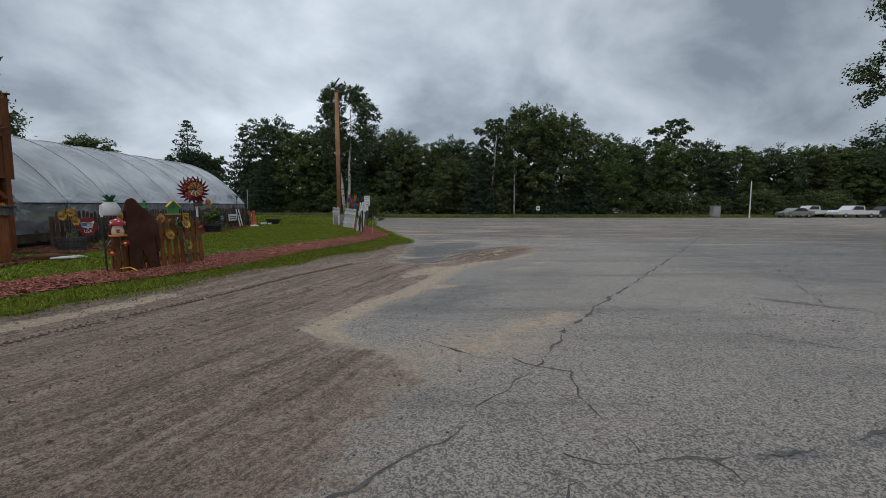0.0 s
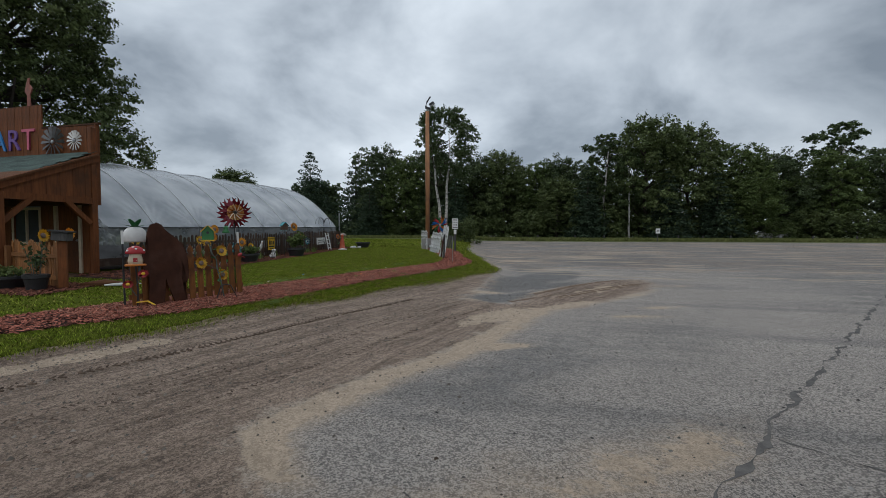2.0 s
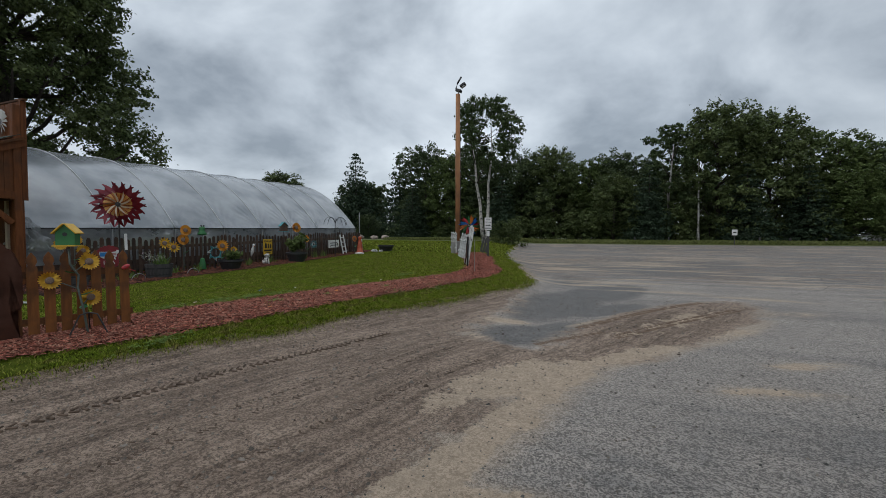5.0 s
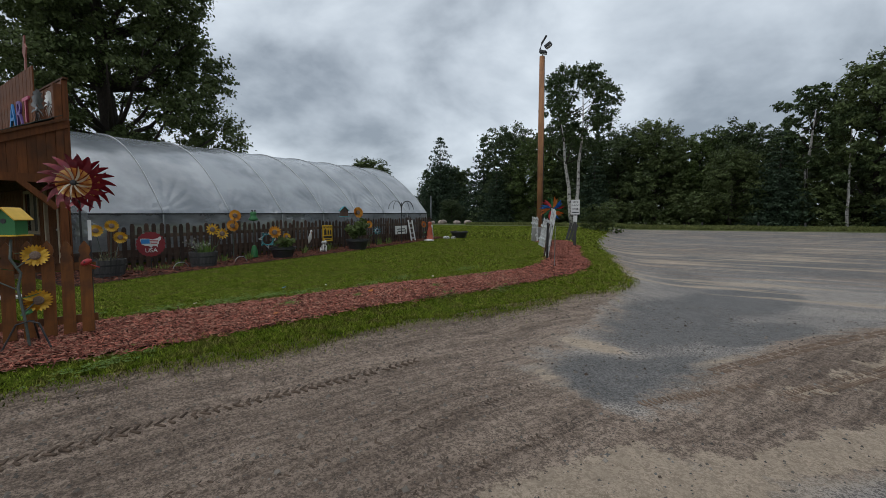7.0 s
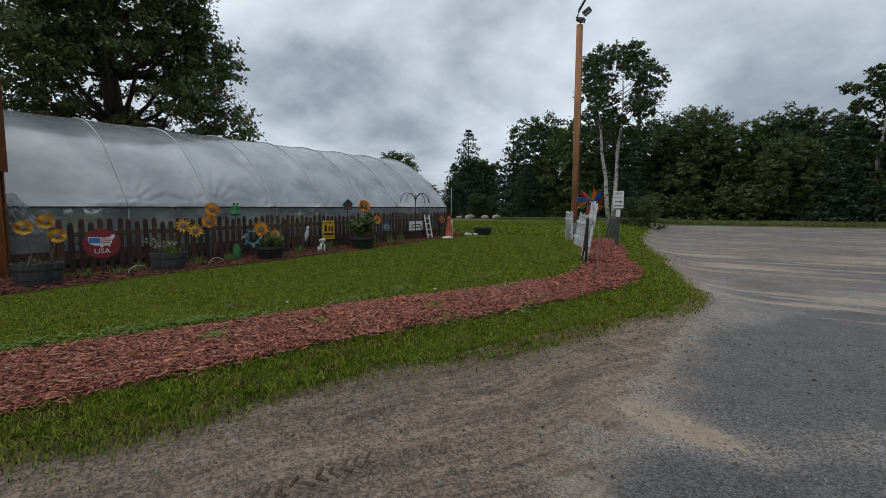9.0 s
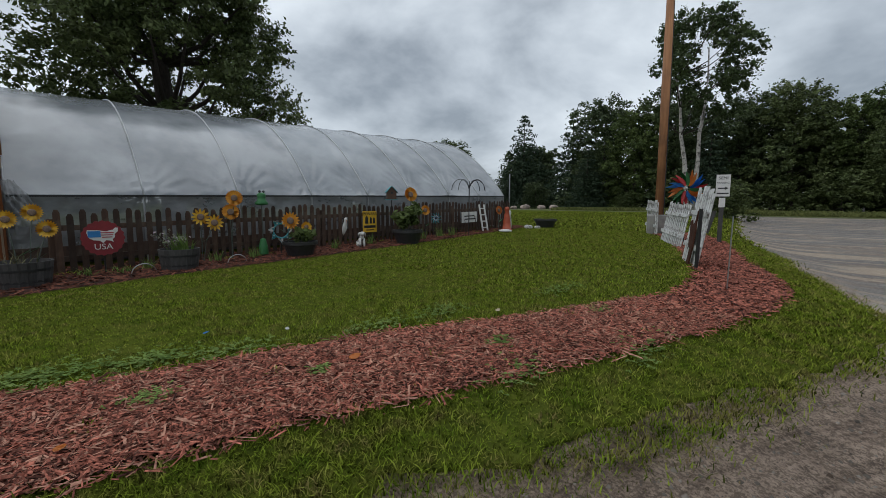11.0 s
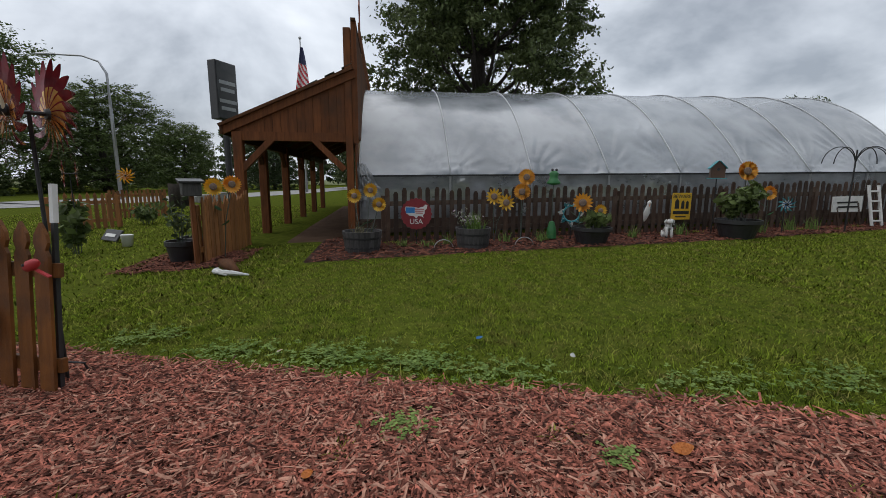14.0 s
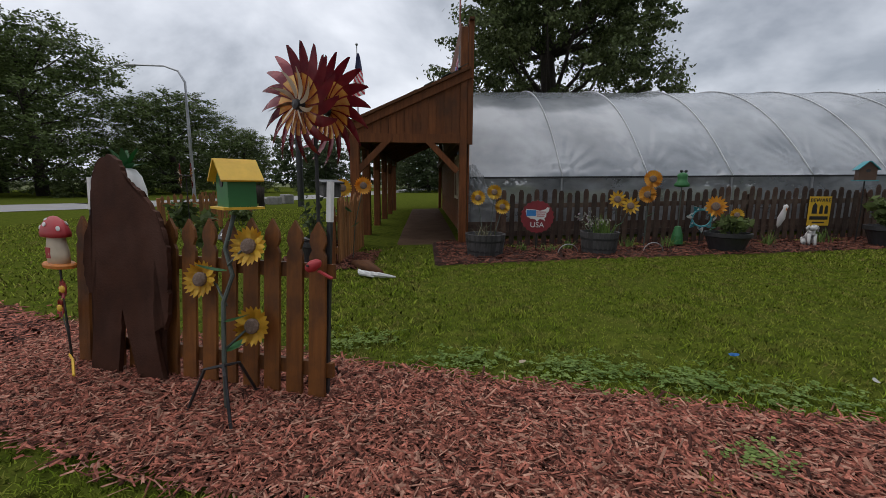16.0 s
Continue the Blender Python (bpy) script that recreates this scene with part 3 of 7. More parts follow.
def ribbon(name, pts, width, material, label, lift=0.004, wob=0.06, category="crack"):
    """An irregular flat band on the ground along a line."""
    pts = [Vector((*p, 0)) for p in pts]
    verts, n_ = [], 0
    random.seed(len(name) * 7 + int(abs(pts[0].x) * 100))
    for a, b in zip(pts, pts[1:]):
        steps = max(2, int((b - a).length / 0.07))
        side = Vector((-(b - a).y, (b - a).x, 0)).normalized()
        for i in range(steps):
            p = a.lerp(b, i / steps) + side * (wob * (1.4 * noise.noise((a + (b - a) * i / steps) * 1.6) + 0.8 * noise.noise((a + (b - a) * i / steps) * 6.3)))
            w = width * (max(0.03, 0.52 + 1.3 * noise.noise(p * 2.9)) * random.uniform(0.3, 1.0) if wob else 1.0)
            for s in (-w, w):
                q = p + side * s
                verts.append((q.x, q.y, Z(q.x, q.y) + lift))
            n_ += 1
    me = fast_mesh(name, verts, [(2 * i, 2 * i + 1, 2 * i + 3, 2 * i + 2) for i in range(n_ - 1)])
    me.materials.append(material)
    return tagged(new(name, me), label, category, kind="structure")


for w, pts in ((0.03, ((-1.1, 1.5), (-0.54, 2.07), (-0.22, 2.4), (0.06, 2.73), (0.56, 3.41), (0.9, 3.95), (1.5, 5.05))), (0.075, ((1.5, 5.05), (2.5, 6.6), (4.33, 9.16), (8.55, 15.1), (18.7, 29.4), (24, 37))),
               (0.03, ((-0.3, 4.75), (0.4, 4.2), (0.74, 4.2), (0.95, 3.93), (1.19, 3.8), (1.09, 3.3), (1.17, 2.95), (1.25, 2.4))), (0.025, ((2.3, 6.15), (3.2, 5.55), (3.8, 5.02), (4.7, 4.3), (7, 2.6))),
               (0.04, ((10.5, 13.0), (9.7, 11.7), (8.3, 10.3), (7.8, 9.2), (7.0, 8.05), (6.5, 7.2), (6.1, 6.5))), (0.035, ((5.3, 7.5), (5.5, 7.1), (5.85, 6.65), (6.4, 6.4), (6.6, 5.9))),
               (0.03, ((0.77, 2.5), (0.95, 2.39), (1.5, 2.41), (2.16, 2.46), (2.5, 2.56), (3.1, 2.78), (4.4, 3.1))), (0.022, ((0.64, 2.0), (0.69, 2.17), (0.8, 2.25))), (0.02, ((1.21, 2.38), (1.19, 2.2), (1.17, 1.9))),
               (0.02, ((1.65, 2.4), (1.66, 2.2), (1.5, 2.0))), (0.016, ((4.33, 9.16), (5.0, 9.0), (5.6, 9.1))), (0.03, ((5, 19), (6.5, 21), (7.8, 25)))):
    ribbon("crack", pts, w * 0.75, M_TAR, "dark irregular crack in worn asphalt")
for a, b in (((21.5, 22.4), (23.5, 18.5)), ((23.9, 24.0), (26.2, 20.0)), ((26.3, 25.6), (28.9, 21.5))):
    ribbon("parking_line", (a, b), 0.05, M_LINE, "faded white painted parking line", wob=0.0, category="line")
# the road behind the gardens
ribbon("road", ((20, -48), (-16, -17), (-28, -7.5), (-45, 0.5), (-75, 6), (-160, 20)), 3.6, mat("road_asphalt", (0.27, 0.265, 0.26), (0.22, 0.22, 0.215), 2, 0.8, 0.3, 90, coords="World"), "pale grey country road beyond the lawn", 0.05, 0.0, "road")
# ---- greenhouse ----
GX, GA, GB, GZ = -16.2, 4.53, 2.42, 1.72
HOOPS = (11.24, 13.1, 14.85, 16.6, 18.3, 19.95, 21.6, 23.15, 24.65)


def film_material():
    m = bpy.data.materials.new("milky_greenhouse_film")
    m.use_nodes = True
    nt = m.node_tree
    n, l = nt.nodes, nt.links
    b = n["Principled BSDF"]
    co = n.new("ShaderNodeTexCoord")
    t = n.new("ShaderNodeTexNoise"); t.inputs["Scale"].default_value = 0.9; t.inputs["Detail"].default_value = 5
    l.new(co.outputs["Object"], t.inputs["Vector"])
    r = n.new("ShaderNodeValToRGB")
    r.color_ramp.elements[0].position, r.color_ramp.elements[0].color = 0.36, (0.31, 0.34, 0.37, 1)
    r.color_ramp.elements[1].position, r.color_ramp.elements[1].color = 0.64, (0.57, 0.60, 0.63, 1)
    l.new(t.outputs["Fac"], r.inputs[0]); l.new(r.outputs[0], b.inputs["Base Color"])
    b.inputs["Roughness"].default_value = 0.17
    b.inputs["Specular IOR Level"].default_value = 1.0
    b.inputs["IOR"].default_value = 1.55
    b.inputs["Coat Weight"].default_value, b.inputs["Coat Roughness"].default_value = 0.8, 0.15
    mp = n.new("ShaderNodeMapping"); mp.inputs["Scale"].default_value = (1, 0.5, 1)
    l.new(co.outputs["Object"], mp.inputs[0])
    t2 = n.new("ShaderNodeTexNoise"); t2.inputs["Scale"].default_value = 3.0; t2.inputs["Detail"].default_value = 3
    l.new(mp.outputs[0], t2.inputs["Vector"])
    bp = n.new("ShaderNodeBump"); bp.inputs["Strength"].default_value = 0.16; bp.inputs["Distance"].default_value = 0.05
    l.new(t2.outputs["Fac"], bp.inputs["Height"]); l.new(bp.outputs[0], b.inputs["Normal"])
    tr = n.new("ShaderNodeBsdfTranslucent"); l.new(r.outputs[0], tr.inputs["Color"])
    ms = n.new("ShaderNodeMixShader"); ms.inputs[0].default_value = 0.2
    l.new(b.outputs[0], ms.inputs[1]); l.new(tr.outputs[0], ms.inputs[2])
    see = n.new("ShaderNodeBsdfTransparent")
    veil = n.new("ShaderNodeMixShader"); veil.inputs[0].default_value = 0.26
    l.new(ms.outputs[0], veil.inputs[1]); l.new(see.outputs[0], veil.inputs[2])
    l.new(veil.outputs[0], n["Material Output"].inputs[0])
    return m


M_FILM = film_material()
M_HOOP = mat("white_hoop_tape", (0.52, 0.54, 0.55), (0.42, 0.44, 0.45), 6, 0.4)


def arch(a, grow=0.0):
    """A point of the hoop's low parabolic section; a runs from 0 at the near eave to pi at the far one."""
    u = 1 - 2 * a / math.pi
    return GX + (GA + grow) * u, GZ + (GB + grow) * (1 - abs(u) ** 2.3)


def lift(y):
    return 0.0145 * (y - 11.3)


def build_greenhouse():
    g = thing("greenhouse", pose(0, 0, 0), "long hoop greenhouse covered in milky plastic film", "greenhouse")
    a0 = 0.0
    ys = np.unique(np.concatenate([np.linspace(p, q, 29) for p, q in zip(HOOPS, HOOPS[1:])]))
    va = np.concatenate([np.linspace(a0, 0.55, 34), np.linspace(0.6, math.pi - a0, 32)])
    Y, A = np.meshgrid(ys, va, indexing="ij")
    bay = np.array([[min(1, 2.6 * min(abs(y - h) for h in HOOPS) / 0.85) for _ in va] for y in ys])
    low = np.clip(1 - (A - a0) / 0.42, 0, 1)
    # creases fan out from the foot of each hoop
    hy = np.array([min(HOOPS, key=lambda h: abs(y - h)) for y in ys])[:, None]
    dx, ds = np.abs(Y - hy) + 1e-4, (A - a0) * 3.4
    ang, far = np.arctan2(ds, dx), np.hypot(dx, ds)
    fan = (np.sin(ang * 21 + 3 * np.sin(hy * 7)) + 0.6 * np.sin(ang * 43 + hy * 5)) * np.exp(-far / 0.42) * np.clip(dx * 8, 0, 1) * np.where(hy < HOOPS[0] + 0.1, 0.15, 1.0)
    slack = np.array([[noise.noise((y * 0.9, a * 11, 2)) for a in va] for y in ys]) * low * np.clip(bay * 1.3, 0, 1)
    off = -0.022 * bay + 0.05 * fan + 0.022 * slack
    U = 1 - 2 * A / math.pi
    X, ZZ = GX + (GA + off) * U, GZ + (GB + off) * (1 - np.abs(U) ** 2.3) + off * U * U * 0.3 + 0.0145 * (Y - 11.3)
    me = grid_mesh("film", X, Y, ZZ)
    me.materials.append(M_FILM)
    me.polygons.foreach_set("use_smooth", [True] * len(me.polygons))
    piece("film", me, g)
    for y in HOOPS:
        bm = bmesh.new()
        tube(bm, [(arch(a, 0.012)[0], y, arch(a, 0.012)[1] + lift(y)) for a in np.linspace(a0, math.pi - a0, 40)], 0.015, 6)
        part("hoop", bm, M_HOOP, g, smooth=True)
        for x in (arch(a0)[0], arch(math.pi - a0)[0]):
            part("wall_post", new_tube([(x, y, Z(x, y) - 0.1), (x, y, GZ + lift(y))], 0.024, 6), M_STEEL, g)
    xe = arch(a0)[0]
    for x in (xe + 0.03, 2 * GX - xe - 0.03):
        for z, h, nm in ((1.70, 0.035, "hip_rail"), (0.72, 0.22, "base_board")):
            bm = bmesh.new()
            y0, y1 = HOOPS[0], HOOPS[-1]
            box(bm, 0.04, y1 - y0 + 0.1, h, (x, (y0 + y1) / 2, z + lift((y0 + y1) / 2)), (math.degrees(math.atan(0.0145)), 0, 0))
            part(nm, bm, M_METAL if h < 0.1 else M_OLDPICKET, g)
    # rolled side curtains below the rail, loose and creased
    for x, s in ((xe, 1), (2 * GX - xe, -1)):
        ys2 = np.linspace(HOOPS[0], HOOPS[-1], 200)
        zs = np.linspace(0.8, 1.7, 12)
        Y2, Z2 = np.meshgrid(ys2, zs, indexing="ij")
        X2 = x + s * np.array([[0.05 * noise.noise((y * 2.3, z * 2, 5)) + 0.035 * noise.noise((y * 5 + z * 3, z * 7 - y * 2, 9)) for z in zs] for y in ys2]) - s * 0.03
        me = grid_mesh("side_curtain", X2, Y2, Z2 + 0.0145 * (Y2 - 11.3))
        me.materials.append(M_CURTAIN)
        piece("side_curtain", me, g)
    # far end: framed film wall; near end: rough brown boards
    for y, material, nm in ((HOOPS[-1], M_FILM, "end_wall"), (HOOPS[0] + 0.10, M_FILM, "end_wall")):
        out = [(arch(a, -0.03)[0], arch(a, -0.03)[1]) for a in np.linspace(a0, math.pi - a0, 24)]
        out = [(out[0][0], 0.35)] + out + [(out[-1][0], 0.35)]
        part(nm, plate(out, 0.03, m=pose(0, y, lift(y))), material, g)
    for x0 in (-12.35, -14.4):
        for k in range(6):
            y0 = 12.3 + k * 2.05
            t = part("bench", new_box(0.9, 1.95, 0.05, (x0, y0, 1.02 + lift(y0))), M_OLDPICKET, g)
            for sx in (-0.4, 0.4):
                for sy in (-0.85, 0.85):
                    part("bench_leg", new_box(0.07, 0.07, 0.7, (x0 + sx, y0 + sy, 0.66 + lift(y0))), M_OLDPICKET, t)
            part("bench_skirt", new_box(0.03, 1.95, 0.12, (x0 + 0.46, y0, 0.94 + lift(y0))), M_BARREL_OLD, t)
    # loose gathered plastic at the near corner
    uu, vv = np.meshgrid(np.linspace(0, 1, 22), np.linspace(0, 1, 26), indexing="ij")
    crumple = np.array([[noise.noise((a * 6, b * 5, 4)) + 0.5 * noise.noise((a * 13, b * 11, 7)) for b in np.linspace(0, 1, 26)] for a in np.linspace(0, 1, 22)])
    me = grid_mesh("gathered_film", xe + 0.06 + 0.10 * crumple + 0.12 * (1 - vv) * uu, 11.2 + 0.55 * uu * (1.1 - vv * 0.8), 1.2 + 0.75 * vv + 0.05 * crumple)
    me.materials.append(M_CURTAIN)
    piece("gathered_film", me, g)
    bm = bmesh.new()
    tube(bm, [(xe + 0.1, 24.9, Z(xe, 24.9) - 0.05), (xe + 0.1, 24.9, 2.75)], 0.025, 6)
    part("corner_stake", bm, M_STEEL, g)


def curtain_material():
    m = mat("clear_grey_curtain_film", (0.44, 0.46, 0.47), (0.26, 0.275, 0.285), 1.6, 0.16, 0.5, 6, stretch=(1, 1, 2), translucent=0.25, spec=0.9)
    n, l = m.node_tree.nodes, m.node_tree.links
    out = n["Material Output"]
    film = out.inputs[0].links[0].from_socket
    veil = n.new("ShaderNodeMixShader"); veil.inputs[0].default_value = 0.45
    l.new(film, veil.inputs[1]); l.new(n.new("ShaderNodeBsdfTransparent").outputs[0], veil.inputs[2])
    l.new(veil.outputs[0], out.inputs[0])
    return m


M_CURTAIN = curtain_material()
M_BARREL_OLD = mat("grey_bench_board", (0.12, 0.10, 0.085), (0.075, 0.062, 0.053), 5, 0.85, 0.4, 50, stretch=(6, 0.8, 6), vary=0.3)
build_greenhouse()
strip("greenhouse_floor", np.arange(11.4, 24.7, 0.8), lambda y: -11.6, lambda y: -20.7, 0.045, mat("greenhouse_dirt", (0.05, 0.038, 0.03), (0.08, 0.062, 0.05), 4, 0.95, 0.5, 60, coords="World"), 10, 1.0, "dark bare earth floor inside the greenhouse", "floor")


# ---- farm-stand pavilion with a false front ----
def build_pavilion():
    g = thing("market_stand", pose(0, 0, 0), "brown board market stand with green shingled porch roof and false front", "market stand")
    xe, xw, yh, yl, zh, zl = -11.44, -23.0, 11.17, 8.84, 3.60, 2.56
    zg = 0.36
    # posts
    def post(x, y, top, w=0.17, leaf=M_CEDAR):
        z0 = Z(x, y) - 0.05
        b = new_box(w, w, top - z0, (0, 0, (top - z0) / 2), bevel=0.012)
        o = part("post", b, leaf, g)
        o.matrix_basis = pose(x, y, z0)
    for x in (xe - 0.02, -13.0, -15.1, -17.3, -19.5, -21.7):
        post(x, 9.05, 2.5)
    for x in (xe - 0.02, xw):
        post(x, 11.09, 4.4 if x > -15 else 3.4, 0.135)
    # beams and braces
    for y, z in ((9.05, 2.40), (11.02, 2.40)):
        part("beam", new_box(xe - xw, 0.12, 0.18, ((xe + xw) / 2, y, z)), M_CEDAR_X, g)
    part("beam", new_box(0.12, 2.2, 0.16, (xe - 0.02, 10.05, 2.42)), M_CEDAR, g)
    for y, s in ((9.14, 1), (10.95, -1)):
        a = Vector((xe, y, 1.85)); b = Vector((xe, y + s * 0.55, 2.4))
        bm = bmesh.new()
        box(bm, 0.10, 0.11, (b - a).length + 0.1, (a + b) / 2, (-s * 45, 0, 0))
        part("brace", bm, M_CEDAR, g)
    for x in (-13.0, -15.1, -17.3, -19.5):
        bm = bmesh.new()
        box(bm, 0.66, 0.08, 0.09, (x + 0.25, 9.05, 2.17), (0, -45, 0))
        part("brace", bm, M_CEDAR_X, g)
    # gable boarding: vertical boards up to the rafter
    slope = (zh - zl) / (yh - yl)
    for i in range(15):
        y0 = 8.95 + i * 0.148
        y1 = y0 + 0.144
        top0, top1 = zl + (y0 - yl) * slope - 0.02, zl + (y1 - yl) * slope - 0.02
        bm = plate([(y0, 2.42), (y1, 2.42), (y1, top1), (y0, top0)], 0.022, m=Matrix.Rotation(radians(90), 4, "Z"))
        o = part("gable_board", bm, M_CEDAR, g)
        o.matrix_basis = Matrix.Translation((xe + 0.005 + 0.004 * (i % 2), 0, 0))
    # rafters, fascia and the shingled roof
    ang = math.degrees(math.atan(slope))
    ln = math.hypot(zh - zl, yh - yl)
    mid = Vector((0, (yh + yl) / 2, (zh + zl) / 2))
    for x in np.arange(xw + 0.1, xe, 1.3):
        part("rafter", new_box(0.06, ln, 0.13, (float(x), mid.y, mid.z - 0.07), (ang, 0, 0)), M_CEDAR, g)
    part("fascia", new_box(0.05, ln + 0.1, 0.20, (xe + 0.05, mid.y - 0.02, mid.z - 0.01), (ang, 0, 0)), M_CEDAR, g)
    part("fascia", new_box(xe - xw + 0.2, 0.04, 0.14, ((xe + xw) / 2, yl - 0.05, zl - 0.05)), M_CEDAR_X, g)
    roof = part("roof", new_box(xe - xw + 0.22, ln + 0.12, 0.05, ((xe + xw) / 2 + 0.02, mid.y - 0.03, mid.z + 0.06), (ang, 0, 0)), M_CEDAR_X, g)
    one = mesh_of("shingle", new_box(0.295, 0.2, 0.012), M_SHINGLE)
    for r in range(15):
        for c in range(20):
            d = -ln / 2 + r * 0.175 + 0.05
            piece("shingle", one, roof, Matrix.Translation((xe + 0.06 - 0.155 - c * 0.302 - (r % 2) * 0.14, mid.y - 0.03, mid.z + 0.095)) @ pose(0, 0, 0, ang + 2.5) @ Matrix.Translation((0, d, 0)))
    bm = bmesh.new()
    for r in range(15):
        for c in range(19):
            box(bm, 0.295, 0.2, 0.012, pose(0, 0, 0, ang) @ Vector((0, -ln / 2 + r * 0.175 + 0.05, 0.035)) + Vector((xe - 6.1 - 0.155 - c * 0.302 - (r % 2) * 0.14, mid.y - 0.03, mid.z + 0.062)), (ang + 2.5, 0, 0))
    tagged(part("shingle_rows", bm, M_SHINGLE, roof), kind="stuff")
    # back wall and the stepped false front, board by board
    widths = 0.152
    short = mesh_of("wall_board", new_box(widths - 0.006, 0.03, 2.1, (0, 0, 1.05)), M_CEDAR)
    lowp = mesh_of("front_board", new_box(widths - 0.006, 0.03, 2.1, (0, 0, 1.05)), M_CEDAR)
    highp = mesh_of("front_board", new_box(widths - 0.006, 0.03, 2.75, (0, 0, 1.375)), M_CEDAR)
    k = 0
    x = xe - 0.1
    while x > xw:
        opening = -14.7 < x < -13.65
        if not (-12.95 < x < -12.1):
            o = piece("wall_board", short, g, pose(x, 11.2 + 0.004 * (k % 2), 0.3))
            if opening:
                o.scale = (1, 1, 0.42)
        step_up = -20.6 < x < -13.42
        piece("front_board", highp if step_up else lowp, g, pose(x, 11.2 + 0.004 * (k % 2), 2.43 - (0.0 if step_up else 0.03)))
        k += 1
        x -= widths
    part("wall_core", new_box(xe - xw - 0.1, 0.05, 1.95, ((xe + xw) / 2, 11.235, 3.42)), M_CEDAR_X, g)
    part("cap", new_box(2.1, 0.09, 0.04, (-12.38, 11.215, 4.525)), M_CEDAR_X, g)
    part("corner_board", new_box(0.05, 0.10, 2.2, (xe + 0.0, 11.215, 3.42)), M_CEDAR, g)
    # doorway and window in the back wall
    for x in (-12.98, -12.07):
        part("door_jamb", new_box(0.09, 0.10, 2.05, (x, 11.19, 1.38)), CREAM, g)
    d = part("door", new_box(0.80, 0.05, 2.0, (-12.52, 11.22, 1.36)), M_CEDAR, g)
    part("door_knob", lathe([(0.0, -0.03), (0.03, -0.02), (0.035, 0.0), (0.03, 0.02), (0.0, 0.03)], 10, at=(-12.2, 11.17, 1.35)), M_STEEL, d)
    w = part("window", new_box(1.05, 0.03, 0.95, (-14.17, 11.24, 1.75)), mat("window_glass", (0.05, 0.06, 0.065), (0.07, 0.08, 0.085), 2, 0.06), g)
    for sx, sz, ax, az in ((1.15, 0.07, -14.17, 2.25), (1.15, 0.07, -14.17, 1.25), (0.07, 1.0, -14.72, 1.75), (0.07, 1.0, -13.62, 1.75), (0.04, 0.95, -14.17, 1.75)):
        part("window_frame", new_box(sx, 0.06, sz, (ax, 11.2, az)), CREAM, w)
    strip("path", np.arange(9.7, 11.15, 0.16), lambda y: -10.9, lambda y: -23.0, 0.045, mat("trodden_dirt", (0.07, 0.042, 0.028), (0.10, 0.065, 0.042), 3, 0.95, 0.6, 60, coords="World", spec=0.05), 20, 1.0,
          "trodden brown dirt floor under the porch", "path", 0.1)
    return g


build_pavilion()


# ---- fences ----
def picket_outline(w, h, style):
    if style == "gothic":
        return [(-w / 2, 0), (w / 2, 0), (w / 2, h - 0.20), (w * 0.33, h - 0.165), (w / 2, h - 0.12), (w * 0.42, h - 0.07), (0, h), (-w * 0.42, h - 0.07), (-w / 2, h - 0.12), (-w * 0.33, h - 0.165), (-w / 2, h - 0.20)]
    if style == "dog":
        return [(-w / 2, 0), (w / 2, 0), (w / 2, h - 0.05), (w * 0.25, h), (-w * 0.25, h), (-w / 2, h - 0.05)]
    if style == "point":
        return [(-w / 2, 0), (w / 2, 0), (w / 2, h - 0.07), (0, h), (-w / 2, h - 0.07)]
    return [(-w / 2, 0), (w / 2, 0), (w / 2, h), (-w / 2, h)]


def fence(a, b, count, w, h, style, material, label, rails=(0.25, 0.8), lean=0.0, wild=0.0, posts=(), lift_=0.02, group="", front=1):
    """A picket fence from a to b (plan), one board for each picket, on rails."""
    a, b = Vector((*a, Z(*a))), Vector((*b, Z(*b)))
    d = b - a
    run = Vector((d.x, d.y, 0)).length
    rz = math.degrees(math.atan2(d.y, d.x))
    g = thing("picket_fence", Matrix.Translation(a) @ Matrix.Rotation(radians(rz), 4, "Z") @ Matrix.Rotation(radians(lean), 4, "X"), label, "fence", group)
    rise = d.z / run
    me = mesh_of("picket", plate(picket_outline(w, h, style), 0.02), material)
    rng = random.Random(int(run * 1000) + count)
    for i in range(count):
        u = (i + 0.5) / count * run
        dz = rng.uniform(-wild, wild)
        piece("picket", me, g, pose(u, 0.004 * (i % 2), u * rise + lift_ + dz * 0.5, rng.uniform(-wild, wild) * 12, rng.uniform(-wild, wild) * 25, 0) @ Matrix.Diagonal((1, 1, 1 + dz / h, 1)))
    for z in rails:
        bm = bmesh.new()
        box(bm, run + 0.02, 0.035, 0.085, (run / 2, front * 0.03, z + rise * run / 2), (0, -math.degrees(math.atan(rise)), 0))
        part("rail", bm, material, g)
    for u in posts:
        part("fence_post", new_box(0.09, 0.09, h * 0.98, (u, front * 0.085, h * 0.49 - 0.05 + u * rise), bevel=0.008), material, g)
    return g


fence((-10.86, 11.72), (-11.28, 24.55), 84, 0.088, 1.0, "dog", M_OLDPICKET, "weathered dark brown picket fence before the greenhouse", (0.28, 0.78), 0, 0.035, (0.0, 2.4, 4.8, 7.2, 9.6, 12.0, 12.75), 0.03)
fence((-6.25, 7.90), (-5.61, 9.80), 13, 0.105, 1.07, "gothic", M_PICKET, "brown stained gothic picket fence panel leaning back in red mulch", (0.22, 0.80), -5, 0.008, (), 0.02)
fence((-11.3, 9.2), (-9.52, 9.08), 25, 0.062, 0.98, "point", M_ORANGEPICKET, "orange-brown slat fence corner beside the porch", (0.25, 0.72), 0, 0.05, (0.0, 1.76), 0.02, front=-1)
